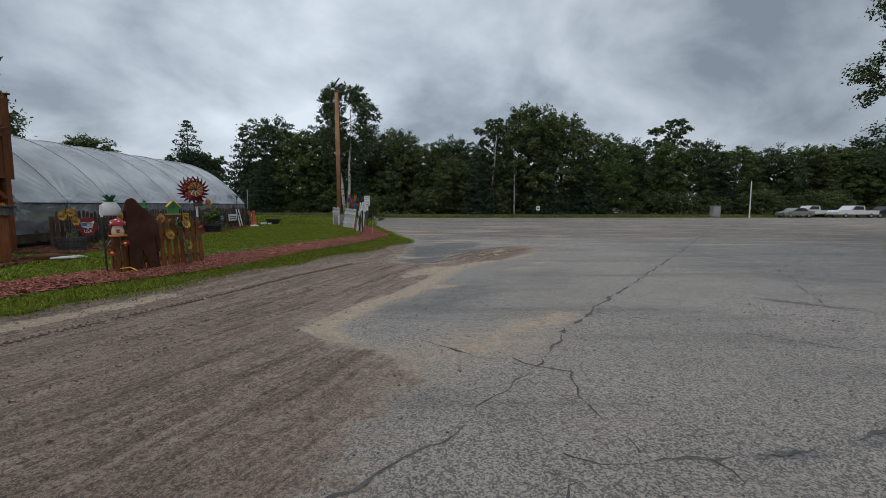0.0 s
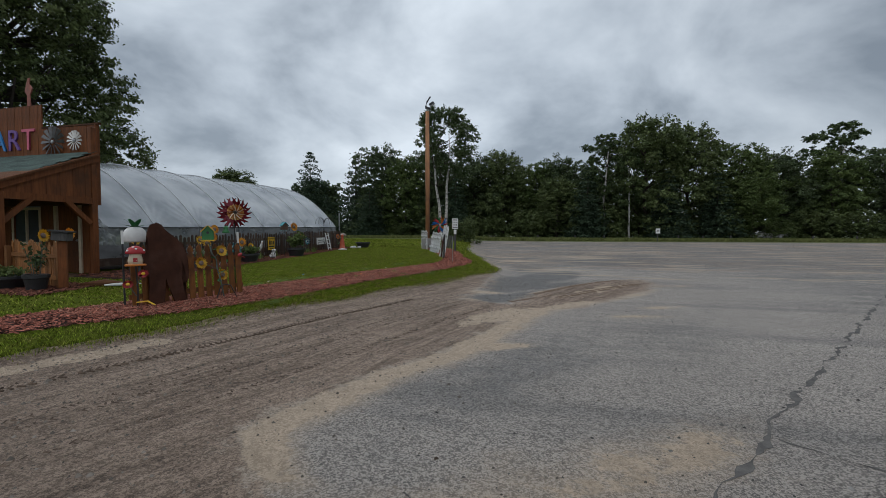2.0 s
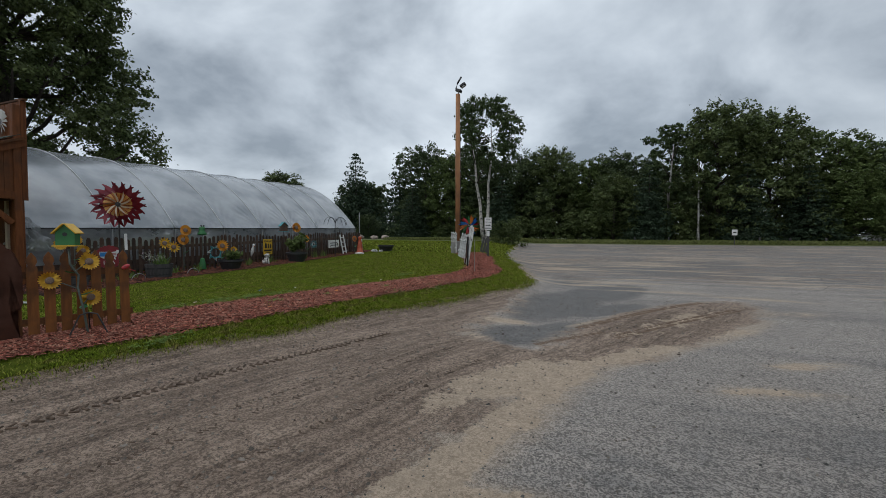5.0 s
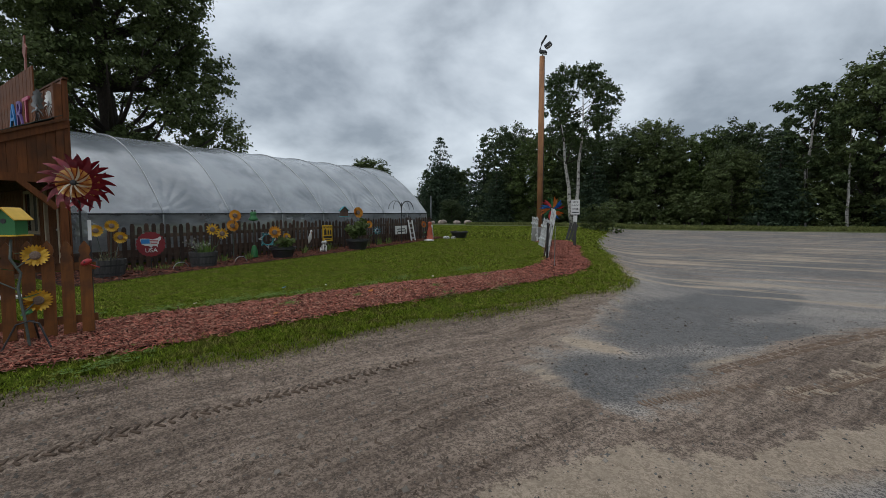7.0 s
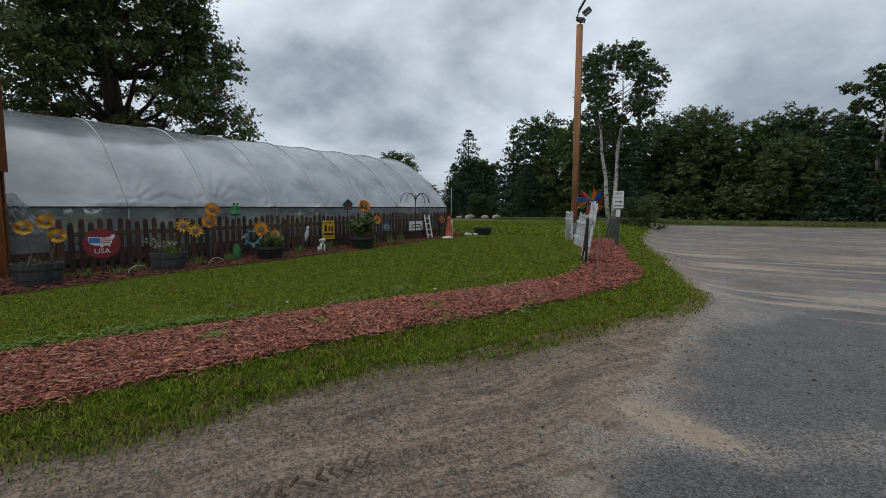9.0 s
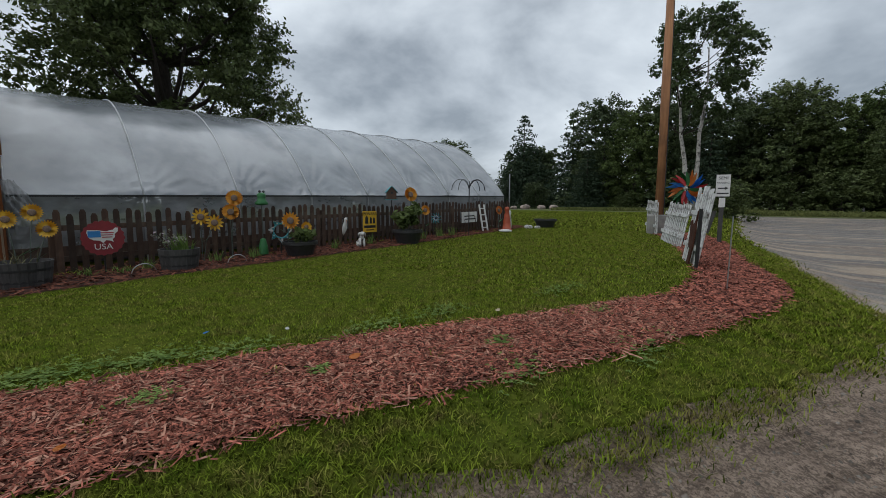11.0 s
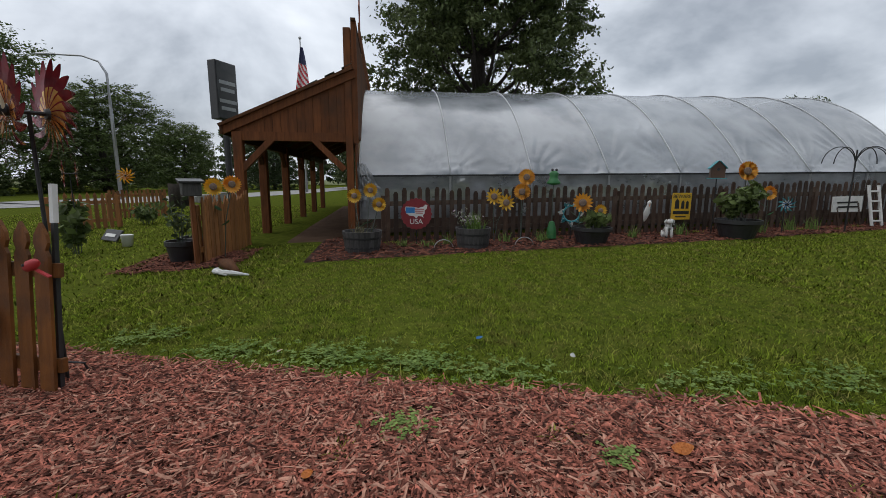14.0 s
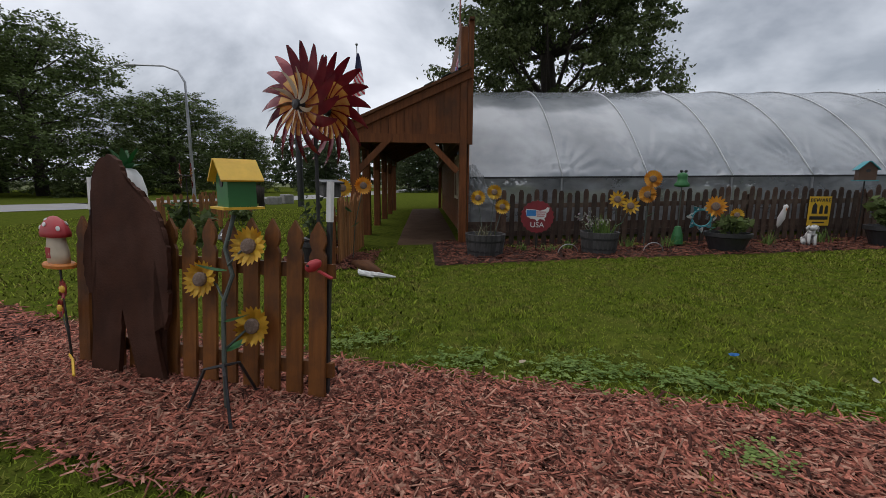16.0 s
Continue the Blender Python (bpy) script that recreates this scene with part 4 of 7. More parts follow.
fence((-14.35, 3.6), (-15.2, 4.75), 10, 0.085, 0.95, "gothic", M_ORANGEPICKET, "brown picket fence panel with pointed tops on the lawn", (0.25, 0.72), 0, 0.02, (0.0, 1.4), 0.02)
fence((-18.3, 2.6), (-19.3, 3.95), 14, 0.08, 0.95, "flat", M_ORANGEPICKET, "orange-brown slat fence panel far on the lawn", (0.3, 0.8), 0, 0.02, (0.0, 1.6), 0.02)
fence((-3.74, 19.35), (-4.25, 20.45), 9, 0.125, 1.35, "flat", M_WHITEPICKET, "leaning white-painted board fence with peeling paint", (0.35, 0.95), 9, 0.05, (), 0.02)
fence((-4.75, 22.2), (-5.75, 24.0), 13, 0.085, 1.05, "flat", M_WHITEPICKET, "leaning narrow white-painted picket fence, paint peeling", (0.3, 0.8), 10, 0.04, (), 0.02)
fence((-6.2, 25.2), (-6.9, 26.3), 8, 0.08, 1.05, "flat", M_WHITEPICKET, "short white picket fence behind the pole's base", (0.3, 0.8), 0, 0.03, (), 0.02)


# ---- utility pole ----
def build_pole():
    x, y = -6.38, 25.8
    z = Z(x, y)
    g = thing("lamp_pole", pose(x, y, z), "tall bare wooden pole on a concrete base with floodlights", "pole")
    part("pole", new_tube([(0, 0, -0.2), (0.0, 0.0, 4), (-0.02, 0.0, 7.95)], [0.155, 0.135, 0.11], 14), M_POLE, g, smooth=True)
    part("base", lathe([(0.33, -0.1), (0.33, 0.60), (0.30, 0.64), (0.0, 0.64)], 18), M_CONCRETE, g)
    br = part("bracket", new_tube([(0, 0, 7.9), (0.02, 0, 8.15), (-0.12, 0.0, 8.25), (-0.04, 0, 8.5), (0.16, 0, 8.78)], 0.045, 8), M_METAL, g)
    for px, pz, r in ((0.24, 8.36, 28), (0.02, 8.12, -20)):
        f = part("floodlight", new_box(0.30, 0.22, 0.13, (px, 0, pz), (0, -r, 0), 0.02), M_METAL, g)
        part("lens", new_box(0.24, 0.17, 0.02, (px + 0.03, 0, pz - 0.075), (0, -r, 0)), M_STEEL, f)
    part("conduit", new_tube([(0.15, -0.03, 0.6), (0.135, -0.02, 4), (0.09, 0, 7.9)], 0.013, 6), M_METAL, g)


build_pole()
# ---- trees ----
def leaf_cloud(name, lobes, count, size, material, seed, droop=0.0, far=False):
    """Leaves scattered over the shells of many lobes: (x, y, z, rx, ry, rz)."""
    rng = np.random.default_rng(seed)
    lob = np.array(lobes, float)
    wgt = (lob[:, 3] * lob[:, 4] + lob[:, 3] * lob[:, 5]) ** 0.9
    pick = rng.choice(len(lob), count, p=wgt / wgt.sum())
    d = rng.normal(size=(count, 3)); d /= np.linalg.norm(d, axis=1)[:, None]
    r = rng.uniform(0.35, 1.0, count) ** 0.45 * (1 + 0.16 * rng.normal(size=count))
    # clumps: pull leaves towards random knots so that gaps open
    knots = rng.normal(size=(len(lob), 16, 3)); knots /= np.linalg.norm(knots, axis=2)[:, :, None]
    kk = knots[pick]
    near = np.argmax((kk * d[:, None, :]).sum(2), 1)
    kd = kk[np.arange(count), near]
    d = d * 0.55 + kd * 0.6
    d /= np.linalg.norm(d, axis=1)[:, None]
    c = lob[pick, :3] + d * r[:, None] * lob[pick, 3:]
    c[:, 2] -= droop * r * np.abs(d[:, 0])
    n_ = d * 0.5 + rng.normal(size=(count, 3)) * 0.6 + np.array([0, 0, 0.5]); n_ /= np.linalg.norm(n_, axis=1)[:, None]
    u = np.cross(n_, rng.normal(size=(count, 3))); u /= np.linalg.norm(u, axis=1)[:, None]
    v = np.cross(n_, u)
    s = size * rng.uniform(0.55, 1.25, count)[:, None]
    if far:
        q = np.stack([c - u * s * 0.9, c - v * s * 0.7, c + u * s * 0.8 + v * s * 0.5], 1)
        me = fast_mesh(name, q.reshape(-1, 3), np.arange(count * 3).reshape(-1, 3))
        me.materials.append(material)
        return me
    q = np.stack([c - u * s, c - v * s * 0.55 + n_ * s * 0.12, c + u * s, c + v * s * 0.55 + n_ * s * 0.12], 1)
    me = fast_mesh(name, q.reshape(-1, 3), np.arange(count * 4).reshape(-1, 4))
    me.materials.append(material)
    return me


def broadleaf(label, seed, h, spread, leaf, count, size, trunk=0.28, bark=None, lobes=26, low=0.22, twin=False, group="trees", airy=1.0, far=False):
    """A broadleaved tree at the origin: tapered trunk, limbs, and a crown of leaf clumps."""
    rng = random.Random(seed)
    g = thing("tree", Matrix(), label, "tree", group)
    bm = bmesh.new()
    stems = [(-0.5, 0.9), (0.55, -0.3)] if twin else [(0, rng.uniform(-0.3, 0.3))]
    tips = []
    for x0, lean in stems:
        pts = [(x0 * 0.15, 0, -0.2)] + [(x0 * 0.2 + lean * -1.6 * (k / 6) ** 1.2 + rng.uniform(-0.1, 0.1), rng.uniform(-0.12, 0.12), h * 0.82 * k / 6) for k in range(1, 7)]
        tube(bm, pts, [trunk * (1.25 - 0.17 * k) for k in range(7)], 9)
        tips.append(pts)
    part("trunk", bm, bark or M_BARK, g, smooth=True)
    lob = []
    for i in range(lobes):
        u = (i + 0.5) / lobes
        a = i * 2.39996 + rng.uniform(-0.4, 0.4)
        zf = low + (1 - low) * (u ** 0.85)
        rad = spread * math.sqrt(max(0.03, 1 - ((zf - low - 0.32 * (1 - low)) / (0.72 * (1 - low))) ** 2)) * rng.uniform(0.45, 0.95)
        s = spread * rng.uniform(0.24, 0.42) * airy
        lob.append((rad * math.cos(a), rad * math.sin(a), h * zf - s * 0.5, s * rng.uniform(0.9, 1.25), s * rng.uniform(0.9, 1.25), s * rng.uniform(0.6, 0.85)))
    for i, L_ in enumerate(lob):
        if i % 2 == 0:
            pts = tips[i % len(tips)]
            zb = max(h * low * 0.8, L_[2] - 0.3 * spread)
            k = min(5, max(1, int(zb / (h * 0.82) * 6)))
            base = Vector(pts[k])
            end = Vector(L_[:3])
            m_ = base.lerp(end, 0.5) + Vector((0, 0, -0.08 * spread))
            part("limb", new_tube([base, m_, end], [trunk * 0.36, trunk * 0.2, trunk * 0.06], 6), M_BARK, g, smooth=True)
    piece("crown", leaf_cloud("crown", lob, count, size, leaf, seed, 0.0, far), g)
    return g


def conifer(label, seed, h, spread, leaf, tiers=15, size=0.16, per=60, gap=0.12):
    rng = random.Random(seed)
    g = thing("conifer", Matrix(), label, "tree", "trees")
    part("trunk", new_tube([(0, 0, -0.2), (0, 0, h * 0.5), (0, 0, h * 0.98)], [0.03 * h * 0.55, 0.016 * h * 0.6, 0.02], 8), M_BARK, g, smooth=True)
    lob = []
    for t in range(tiers):
        f = t / (tiers - 1)
        z = h * (gap + (1 - gap) * f) - 0.15 + rng.uniform(-0.12, 0.12)
        n_ = max(3, int(7 * (1 - f) + 3))
        for i in range(n_):
            a = i * 2 * math.pi / n_ + t * 0.9 + rng.uniform(-0.25, 0.25)
            r = spread * ((1 - f) ** 0.68) * rng.uniform(0.7, 1.1) + 0.2
            for k in (0.35, 0.7, 1.0):
                w = max(0.22, r * 0.24)
                lob.append((r * k * math.cos(a), r * k * math.sin(a), z - 0.22 * r * k, w * 1.35, w * 1.35, w * 0.62))
    piece("crown", leaf_cloud("crown", lob, len(lob) * per, size, leaf, seed, 0.0, True), g)
    return g


def put(g, x, y, s=1.0, turn=0.0, sz=None):
    g.matrix_basis = pose(x, y, Z(x, y) - 0.05, 0, 0, turn) @ Matrix.Diagonal((s, s, sz or s, 1))
    return g


def copy_at(g, x, y, s=1.0, turn=0.0, sz=None):
    m = pose(x, y, Z(x, y) - 0.05, 0, 0, turn)
    o = copy_thing(g, m)
    o.scale = (s, s, sz or s)
    return o


# kinds of tree, each built once at a height of ten metres
T_OAK = broadleaf("tall dark green oak at the wood's edge", 11, 10, 3.6, LEAF[0], 24000, 0.15, 0.22, lobes=40, low=0.145, far=True)
T_MAPLE = broadleaf("full green maple at the wood's edge", 12, 10, 3.3, LEAF[1], 24000, 0.145, 0.2, lobes=38, low=0.1, far=True)
T_DARK = broadleaf("dense dark broadleaf tree in the wood", 13, 10, 3.9, LEAF[2], 24000, 0.15, 0.2, lobes=40, low=0.06, far=True)
T_AIRY = broadleaf("thin airy aspen with gaps in its crown", 14, 10, 2.2, LEAF[4], 6500, 0.15, 0.14, M_BIRCH, 22, 0.38, airy=0.8, far=True)
T_SPRUCE = conifer("dark green spruce among broadleaf trees", 15, 10, 2.7, LEAF[3], 17, 0.2, 34, 0.06)
T_PINE = conifer("tall layered pine standing alone", 16, 10, 3.1, LEAF[3], 22, 0.15, 46, 0.03)
T_ROAD = broadleaf("full green tree beyond the road", 18, 10, 3.5, LEAF[1], 46000, 0.095, 0.2, lobes=60, low=0.12, far=True)
T_BUSH = broadleaf("low dark green shrub at the wood's edge", 17, 10, 6.0, LEAF[0], 5000, 0.42, 0.15, lobes=18, low=0.03, far=True)

KIND = {"o": T_OAK, "m": T_MAPLE, "d": T_DARK, "a": T_AIRY, "s": T_SPRUCE, "p": T_PINE, "r": T_ROAD, "b": T_BUSH}
used = set()


def plant(kind, x, y, h, wide=1.0, turn=None):
    s = h / 10.0
    turn = (x * 37 + y * 11) % 360 if turn is None else turn
    if kind in used:
        o = copy_at(KIND[kind], x, y, s * wide, turn, s)
    else:
        used.add(kind)
        o = put(KIND[kind], x, y, s * wide, turn, s)
    return o


# the wood's edge north of the lot: kind, bearing (x per metre of y), distance, height, width
for kind, b, y, h, w in (("p", -0.60, 84, 20.5, 1.0), ("s", -0.47, 78, 17.5, 0.95), ("d", -0.40, 77, 19.0, 0.95), ("m", -0.335, 73, 15.5, 1.0), ("d", -0.27, 76, 17.5, 1.0), ("s", -0.43, 70, 10, 1.1),
                         ("d", -0.17, 77, 16.0, 1.0), ("o", -0.10, 76, 16.8, 1.0), ("m", -0.03, 77, 14.6, 1.0), ("d", 0.03, 78, 15.6, 1.0), ("a", 0.115, 71, 18.0, 1.0), ("o", 0.20, 73, 20.6, 1.0),
                         ("o", 0.28, 75, 19.8, 1.0), ("s", 0.085, 69, 12.0, 1.0), ("m", 0.375, 76, 16.4, 1.0), ("d", 0.445, 77, 14.6, 1.1), ("a", 0.535, 82, 20.5, 1.3), ("m", 0.53, 75, 14.4, 1.0), ("d", 0.61, 76, 14.4, 1.1),
                         ("m", 0.69, 78, 14.0, 1.1), ("d", 0.78, 80, 14.2, 1.15), ("o", 0.87, 80, 14.6, 1.1), ("m", 0.96, 80, 14.2, 1.2), ("d", 1.05, 78, 16.0, 1.2), ("o", 1.15, 78, 17.5, 1.2), ("d", 1.28, 78, 17, 1.3),
                         ("a", 0.17, 69, 14.5, 0.8), ("s", 0.245, 69, 11.0, 1.1), ("s", -0.21, 70, 11.5, 1.0), ("s", 0.335, 70, 10.5, 1.2), ("s", 0.66, 74, 10.8, 1.2), ("m", 0.40, 71, 10.5, 1.1), ("o", 0.02, 71, 11.0, 1.0)):
    plant(kind, b * y, y, h * 0.9, w)
for i in range(22):
    plant("b", -24 + i * 5.4 + math.sin(i * 7.7), 70.5 + 1.8 * math.sin(i * 3.1), 2.6 + 2.0 * abs(math.sin(i * 1.9)), 1.3)
# behind the greenhouse, to the north-west
for i in range(2, 11):
    plant("dmo"[i % 3], -48 - i * 7.0, 80 + 5 * math.sin(i * 1.7) - i * 2.4, 11.6 + 2.0 * math.sin(i * 4.1), 1.25)
for i in range(6):
    plant("ds"[i % 2], -40 - i * 5, 72 - i * 1.2, 4.5 + (i % 3), 1.3)
# beyond the road, to the south-west
for kind, x, y, h, w in (("r", -43, -24, 15.2, 1.42), ("r", -52, -36, 15.5, 1.2), ("r", -54, -18.5, 11.4, 1.75), ("d", -36, -36, 16, 1.1), ("r", -62, -14, 8.6, 1.3)):
    plant(kind, x, y, h, w)
for i in range(8):
    plant("b", -40 - i * 7, -19 - i * 1.5 + 2 * math.sin(i * 3), 2.2, 1.3)
plant("b", -8.2, 45.5, 2.4, 1.2)
for kind, x, y, h, w in (("d", -62, 11, 8.0, 1.5), ("d", -58, 16, 8.5, 1.5), ("d", -66, -4, 7.5, 1.6), ("o", -70, 8, 8.5, 1.5)):
    plant(kind, x, y, h, w)


def far_woods(name, line, h, count, size, seed, label, depth=7.0):
    """A belt of distant woodland along a line, one mass of leaves with an uneven top."""
    rng = random.Random(seed)
    lob = []
    for (x0, y0), (x1, y1) in zip(line, line[1:]):
        n_ = int(math.hypot(x1 - x0, y1 - y0) / 3.2)
        for i in range(n_):
            u = (i + rng.random()) / n_
            x, y = x0 + (x1 - x0) * u + rng.uniform(-depth, depth) * 0.5, y0 + (y1 - y0) * u + rng.uniform(-depth, depth) * 0.5
            top = h * rng.uniform(0.72, 1.05)
            r = rng.uniform(2.2, 3.6)
            z0 = Z(x, y)
            for k in range(3):
                lob.append((x + rng.uniform(-1.2, 1.2), y + rng.uniform(-1.2, 1.2), z0 + top - r * 0.8 - k * top * 0.29, r * (1 + 0.15 * k), r * (1 + 0.15 * k), top * 0.2))
    me = leaf_cloud(name, lob, count, size, LEAF[2], seed)
    tagged(new(name, me), label, "woods", kind="stuff")


far_woods("far_woods", ((-60, 90), (-20, 85), (40, 86), (110, 88)), 13.0, 90000, 0.5, 61, "dense dark woodland behind the front trees")
far_woods("far_woods", ((-112, -70), (-118, -10), (-112, 40), (-95, 75)), 14.0, 46000, 0.5, 62, "distant belt of mixed woodland beyond the road")
far_woods("far_woods", ((-58, 24), (-75, 45), (-100, 62)), 9.0, 16000, 0.45, 63, "woodland behind the oak and the greenhouse", 5.0)
far_woods("far_woods", ((112, 88), (118, 30), (105, -30), (60, -60)), 13, 22000, 0.6, 64, "woodland closing the lot's east side")


# the paired birch by the drive, the great oak behind the greenhouse, and the oak at the lot's east side
put(broadleaf("two-stemmed white birch with an open crown", 21, 13.4, 3.8, LEAF[4], 22000, 0.105, 0.15, M_BIRCH, 44, 0.56, True, airy=0.62), -9.95, 43.5, 1, 20)
put(broadleaf("great spreading oak towering behind the greenhouse", 22, 18.0, 5.3, LEAF[0], 150000, 0.10, 0.45, None, 120, 0.16, airy=0.80), -25.0, 16.7, 1, 70)
put(broadleaf("dark oak with overhanging boughs beside the lot", 23, 13.5, 5.0, LEAF[2], 70000, 0.085, 0.3, None, 44, 0.36, airy=0.75), 23.6, 17.0, 1, 10)
# ---- small builders ----
def letters(text, size, depth, material, parent, m, name="lettering"):
    cu = bpy.data.curves.new("lettering", "FONT")
    cu.body, cu.size, cu.extrude, cu.align_x, cu.align_y = text, size, depth, "CENTER", "CENTER"
    tmp = new("lettering_tmp", cu)
    dg = bpy.context.evaluated_depsgraph_get()
    me = bpy.data.meshes.new_from_object(tmp.evaluated_get(dg))
    bpy.data.objects.remove(tmp)
    me.materials.clear()
    me.materials.append(material)
    o = piece(name, me, parent, m)
    return o


def petal_mesh(name, length, width, material, curl=0.25, twist=0.0, segs=5, thick=0.006, hook=0.0):
    """A curled leaf of sheet metal, from the hub outwards along +x, broad across y, curling along z."""
    bm = bmesh.new()
    rows = []
    for i in range(segs + 1):
        u = i / segs
        w = width * math.sin(math.pi * min(0.97, 0.12 + 0.86 * u)) ** 0.8 * 0.5
        z = curl * length * (u ** 2)
        y0 = hook * length * u * u
        t = twist * u
        rows.append([bm.verts.new((u * length, y0 + s * w * math.cos(t), z + s * w * math.sin(t))) for s in (-1, 0, 1)])
    for a, b in zip(rows, rows[1:]):
        bm.faces.new((a[0], a[1], b[1], b[0])); bm.faces.new((a[1], a[2], b[2], b[1]))
    bmesh.ops.solidify(bm, geom=list(bm.faces), thickness=thick)
    return mesh_of(name, bm, material)


P_YEL = petal_mesh("petal", 0.085, 0.036, YELLOW, 0.25)
P_GOLD = petal_mesh("petal", 0.085, 0.038, mat("golden_petal", (0.72, 0.28, 0.02), (0.78, 0.42, 0.04), 8, 0.5), 0.25)
P_LEAF = petal_mesh("leaf", 0.16, 0.085, GREEN, 0.15)
M_SEED = mat("sunflower_centre", (0.13, 0.085, 0.06), (0.24, 0.17, 0.13), 60, 0.85, 0.8, 200)
M_STEM = mat("stem_metal", (0.10, 0.12, 0.10), (0.06, 0.07, 0.06), 9, 0.5, metal=0.4)


def face(n):
    """A turn whose z axis points along n, x level."""
    n = Vector(n).normalized()
    x = Vector((-n.y, n.x, 0)).normalized() if abs(n.z) < 0.99 else Vector((1, 0, 0))
    y = n.cross(x)
    return Matrix((x, y, n)).transposed().to_4x4()


def flower_head(parent, at, n, r, petals=P_YEL, count=11, disc=0.38, disc_mat=None, name="flower_disc"):
    """A round flower: a domed disc with petals of its own round it, facing n (in its parent's frame)."""
    m = Matrix.Translation(at) @ face(n)
    d = part(name, lathe([(0.0, -0.01), (r * disc, -0.008), (r * disc, 0.012), (r * disc * 0.7, 0.024), (0, 0.028)], 14), disc_mat or M_SEED, parent)
    d.matrix_basis = m
    s = r * (1 - disc * 0.85) / 0.085
    for ring in range(2):
        for i in range(count):
            a = 360 * (i + 0.5 * ring) / count
            piece("petal", petals, d, pose(0, 0, -0.004 - 0.006 * ring, 0, 0, a) @ Matrix.Translation((r * disc * 0.8, 0, 0)) @ Matrix.Diagonal((s, s, s, 1)))
    return d


def garden_sunflower(x, y, heads, label, z0=None, r=0.13, petals=P_YEL, count=11, n=(1, -0.2, 0.15), leaves=2, group="metal sunflowers"):
    """Metal flowers on one stake: heads are (dx, dy, height above the ground)."""
    g = thing("metal_sunflower", pose(x, y, Z(x, y) + 0.04), label, "garden ornament", group)
    for dx, dy, h in heads:
        part("stem", new_tube([(0, 0, -0.1), (dx * 0.3, dy * 0.3, h * 0.5), (dx - 0.02, dy, h)], 0.008, 6), M_STEM, g)
        flower_head(g, (dx, dy, h), n, r, petals, count)
    for i in range(leaves):
        o = piece("leaf", P_LEAF, g, pose(0, 0, heads[0][2] * (0.45 + 0.2 * i), 0, -25, 70 + 170 * i))
    return g


def half_barrel(x, y, label, r=0.34, h=0.36, material=None, staves=True):
    g = thing("half_barrel_planter", pose(x, y, Z(x, y) + 0.03), label, "planter", "half-barrel planters")
    wood = material or M_BARREL
    if staves:
        st = bmesh.new()
        w = 2 * math.pi * r / 22 * 0.97
        rows = []
        for u in range(4):
            z = h * u / 3
            rr = r * (0.86 + 0.14 * u / 3)
            rows.append([st.verts.new((rr - (0.03 if k > 1 else 0), s * w / 2 * (0.86 + 0.14 * u / 3), z)) for k, s in enumerate((-1, 1, 1, -1))])
        for a, b in zip(rows, rows[1:]):
            for k in range(4):
                st.faces.new((a[k], a[(k + 1) % 4], b[(k + 1) % 4], b[k]))
        st.faces.new(rows[0]); st.faces.new(rows[-1])
        me = mesh_of("stave", st, wood)
        for i in range(22):
            piece("stave", me, g, pose(0, 0, 0, 0, 0, 360 * i / 22))
        for z, rr in ((0.09, 0.895), (0.25, 0.965)):
            bm = bmesh.new()
            ring = [(math.cos(a) * (r * rr + 0.004), math.sin(a) * (r * rr + 0.004), z * h / 0.36) for a in np.linspace(0, 2 * math.pi, 25)]
            for p, q in zip(ring, ring[1:]):
                vs = [bm.verts.new((p[0], p[1], p[2] - 0.015)), bm.verts.new((q[0], q[1], q[2] - 0.015)), bm.verts.new((q[0], q[1], q[2] + 0.015)), bm.verts.new((p[0], p[1], p[2] + 0.015))]
                bm.faces.new(vs)
            bmesh.ops.remove_doubles(bm, verts=bm.verts, dist=1e-5)
            part("hoop", bm, M_METAL, g)
    else:
        part("pot", lathe([(r * 0.72, 0), (r * 0.95, h * 0.75), (r * 1.04, h * 0.8), (r * 1.04, h), (r * 0.95, h), (r * 0.9, h * 0.8), (0, h * 0.8)], 26), wood, g, smooth=False)
    part("soil", lathe([(0, h * 0.8), (r * 0.9, h * 0.8), (r * 0.9, h * 0.84), (0, h * 0.88)], 20), M_SOIL, g)
    return g


M_BARREL = mat("grey_oak_staves", (0.075, 0.072, 0.07), (0.038, 0.036, 0.036), 5, 0.8, 0.4, 50, stretch=(6, 6, 0.8), vary=0.3)
M_SOIL = mat("potting_soil", (0.03, 0.022, 0.016), (0.05, 0.036, 0.026), 30, 0.95, 0.8, 80)


def leafy_plant(x, y, z, h, r, count, size, material, seed, label="bushy green plant growing in a planter", upright=0.5):
    """A herb: stalks from one root with leaves along them."""
    g = thing("plant", pose(x, y, z), label, "plant")
    rng = random.Random(seed)
    bm = bmesh.new()
    lob = []
    for i in range(9):
        a, rr = i * 2.4, r * math.sqrt((i + 0.5) / 9)
        tip = (rr * math.cos(a), rr * math.sin(a), h * rng.uniform(0.6, 1.0))
        tube(bm, [(tip[0] * 0.25, tip[1] * 0.25, -0.05), (tip[0] * 0.6, tip[1] * 0.6, tip[2] * 0.6), tip], [0.007, 0.005, 0.003], 5)
        lob += [(tip[0] * k, tip[1] * k, tip[2] * k, r * 0.35, r * 0.35, h * 0.16) for k in (0.55, 0.8, 1.0)]
    part("greenery", bm, M_STEM, g)
    piece("foliage", leaf_cloud("foliage", lob, count, size, material, seed), g)
    return g


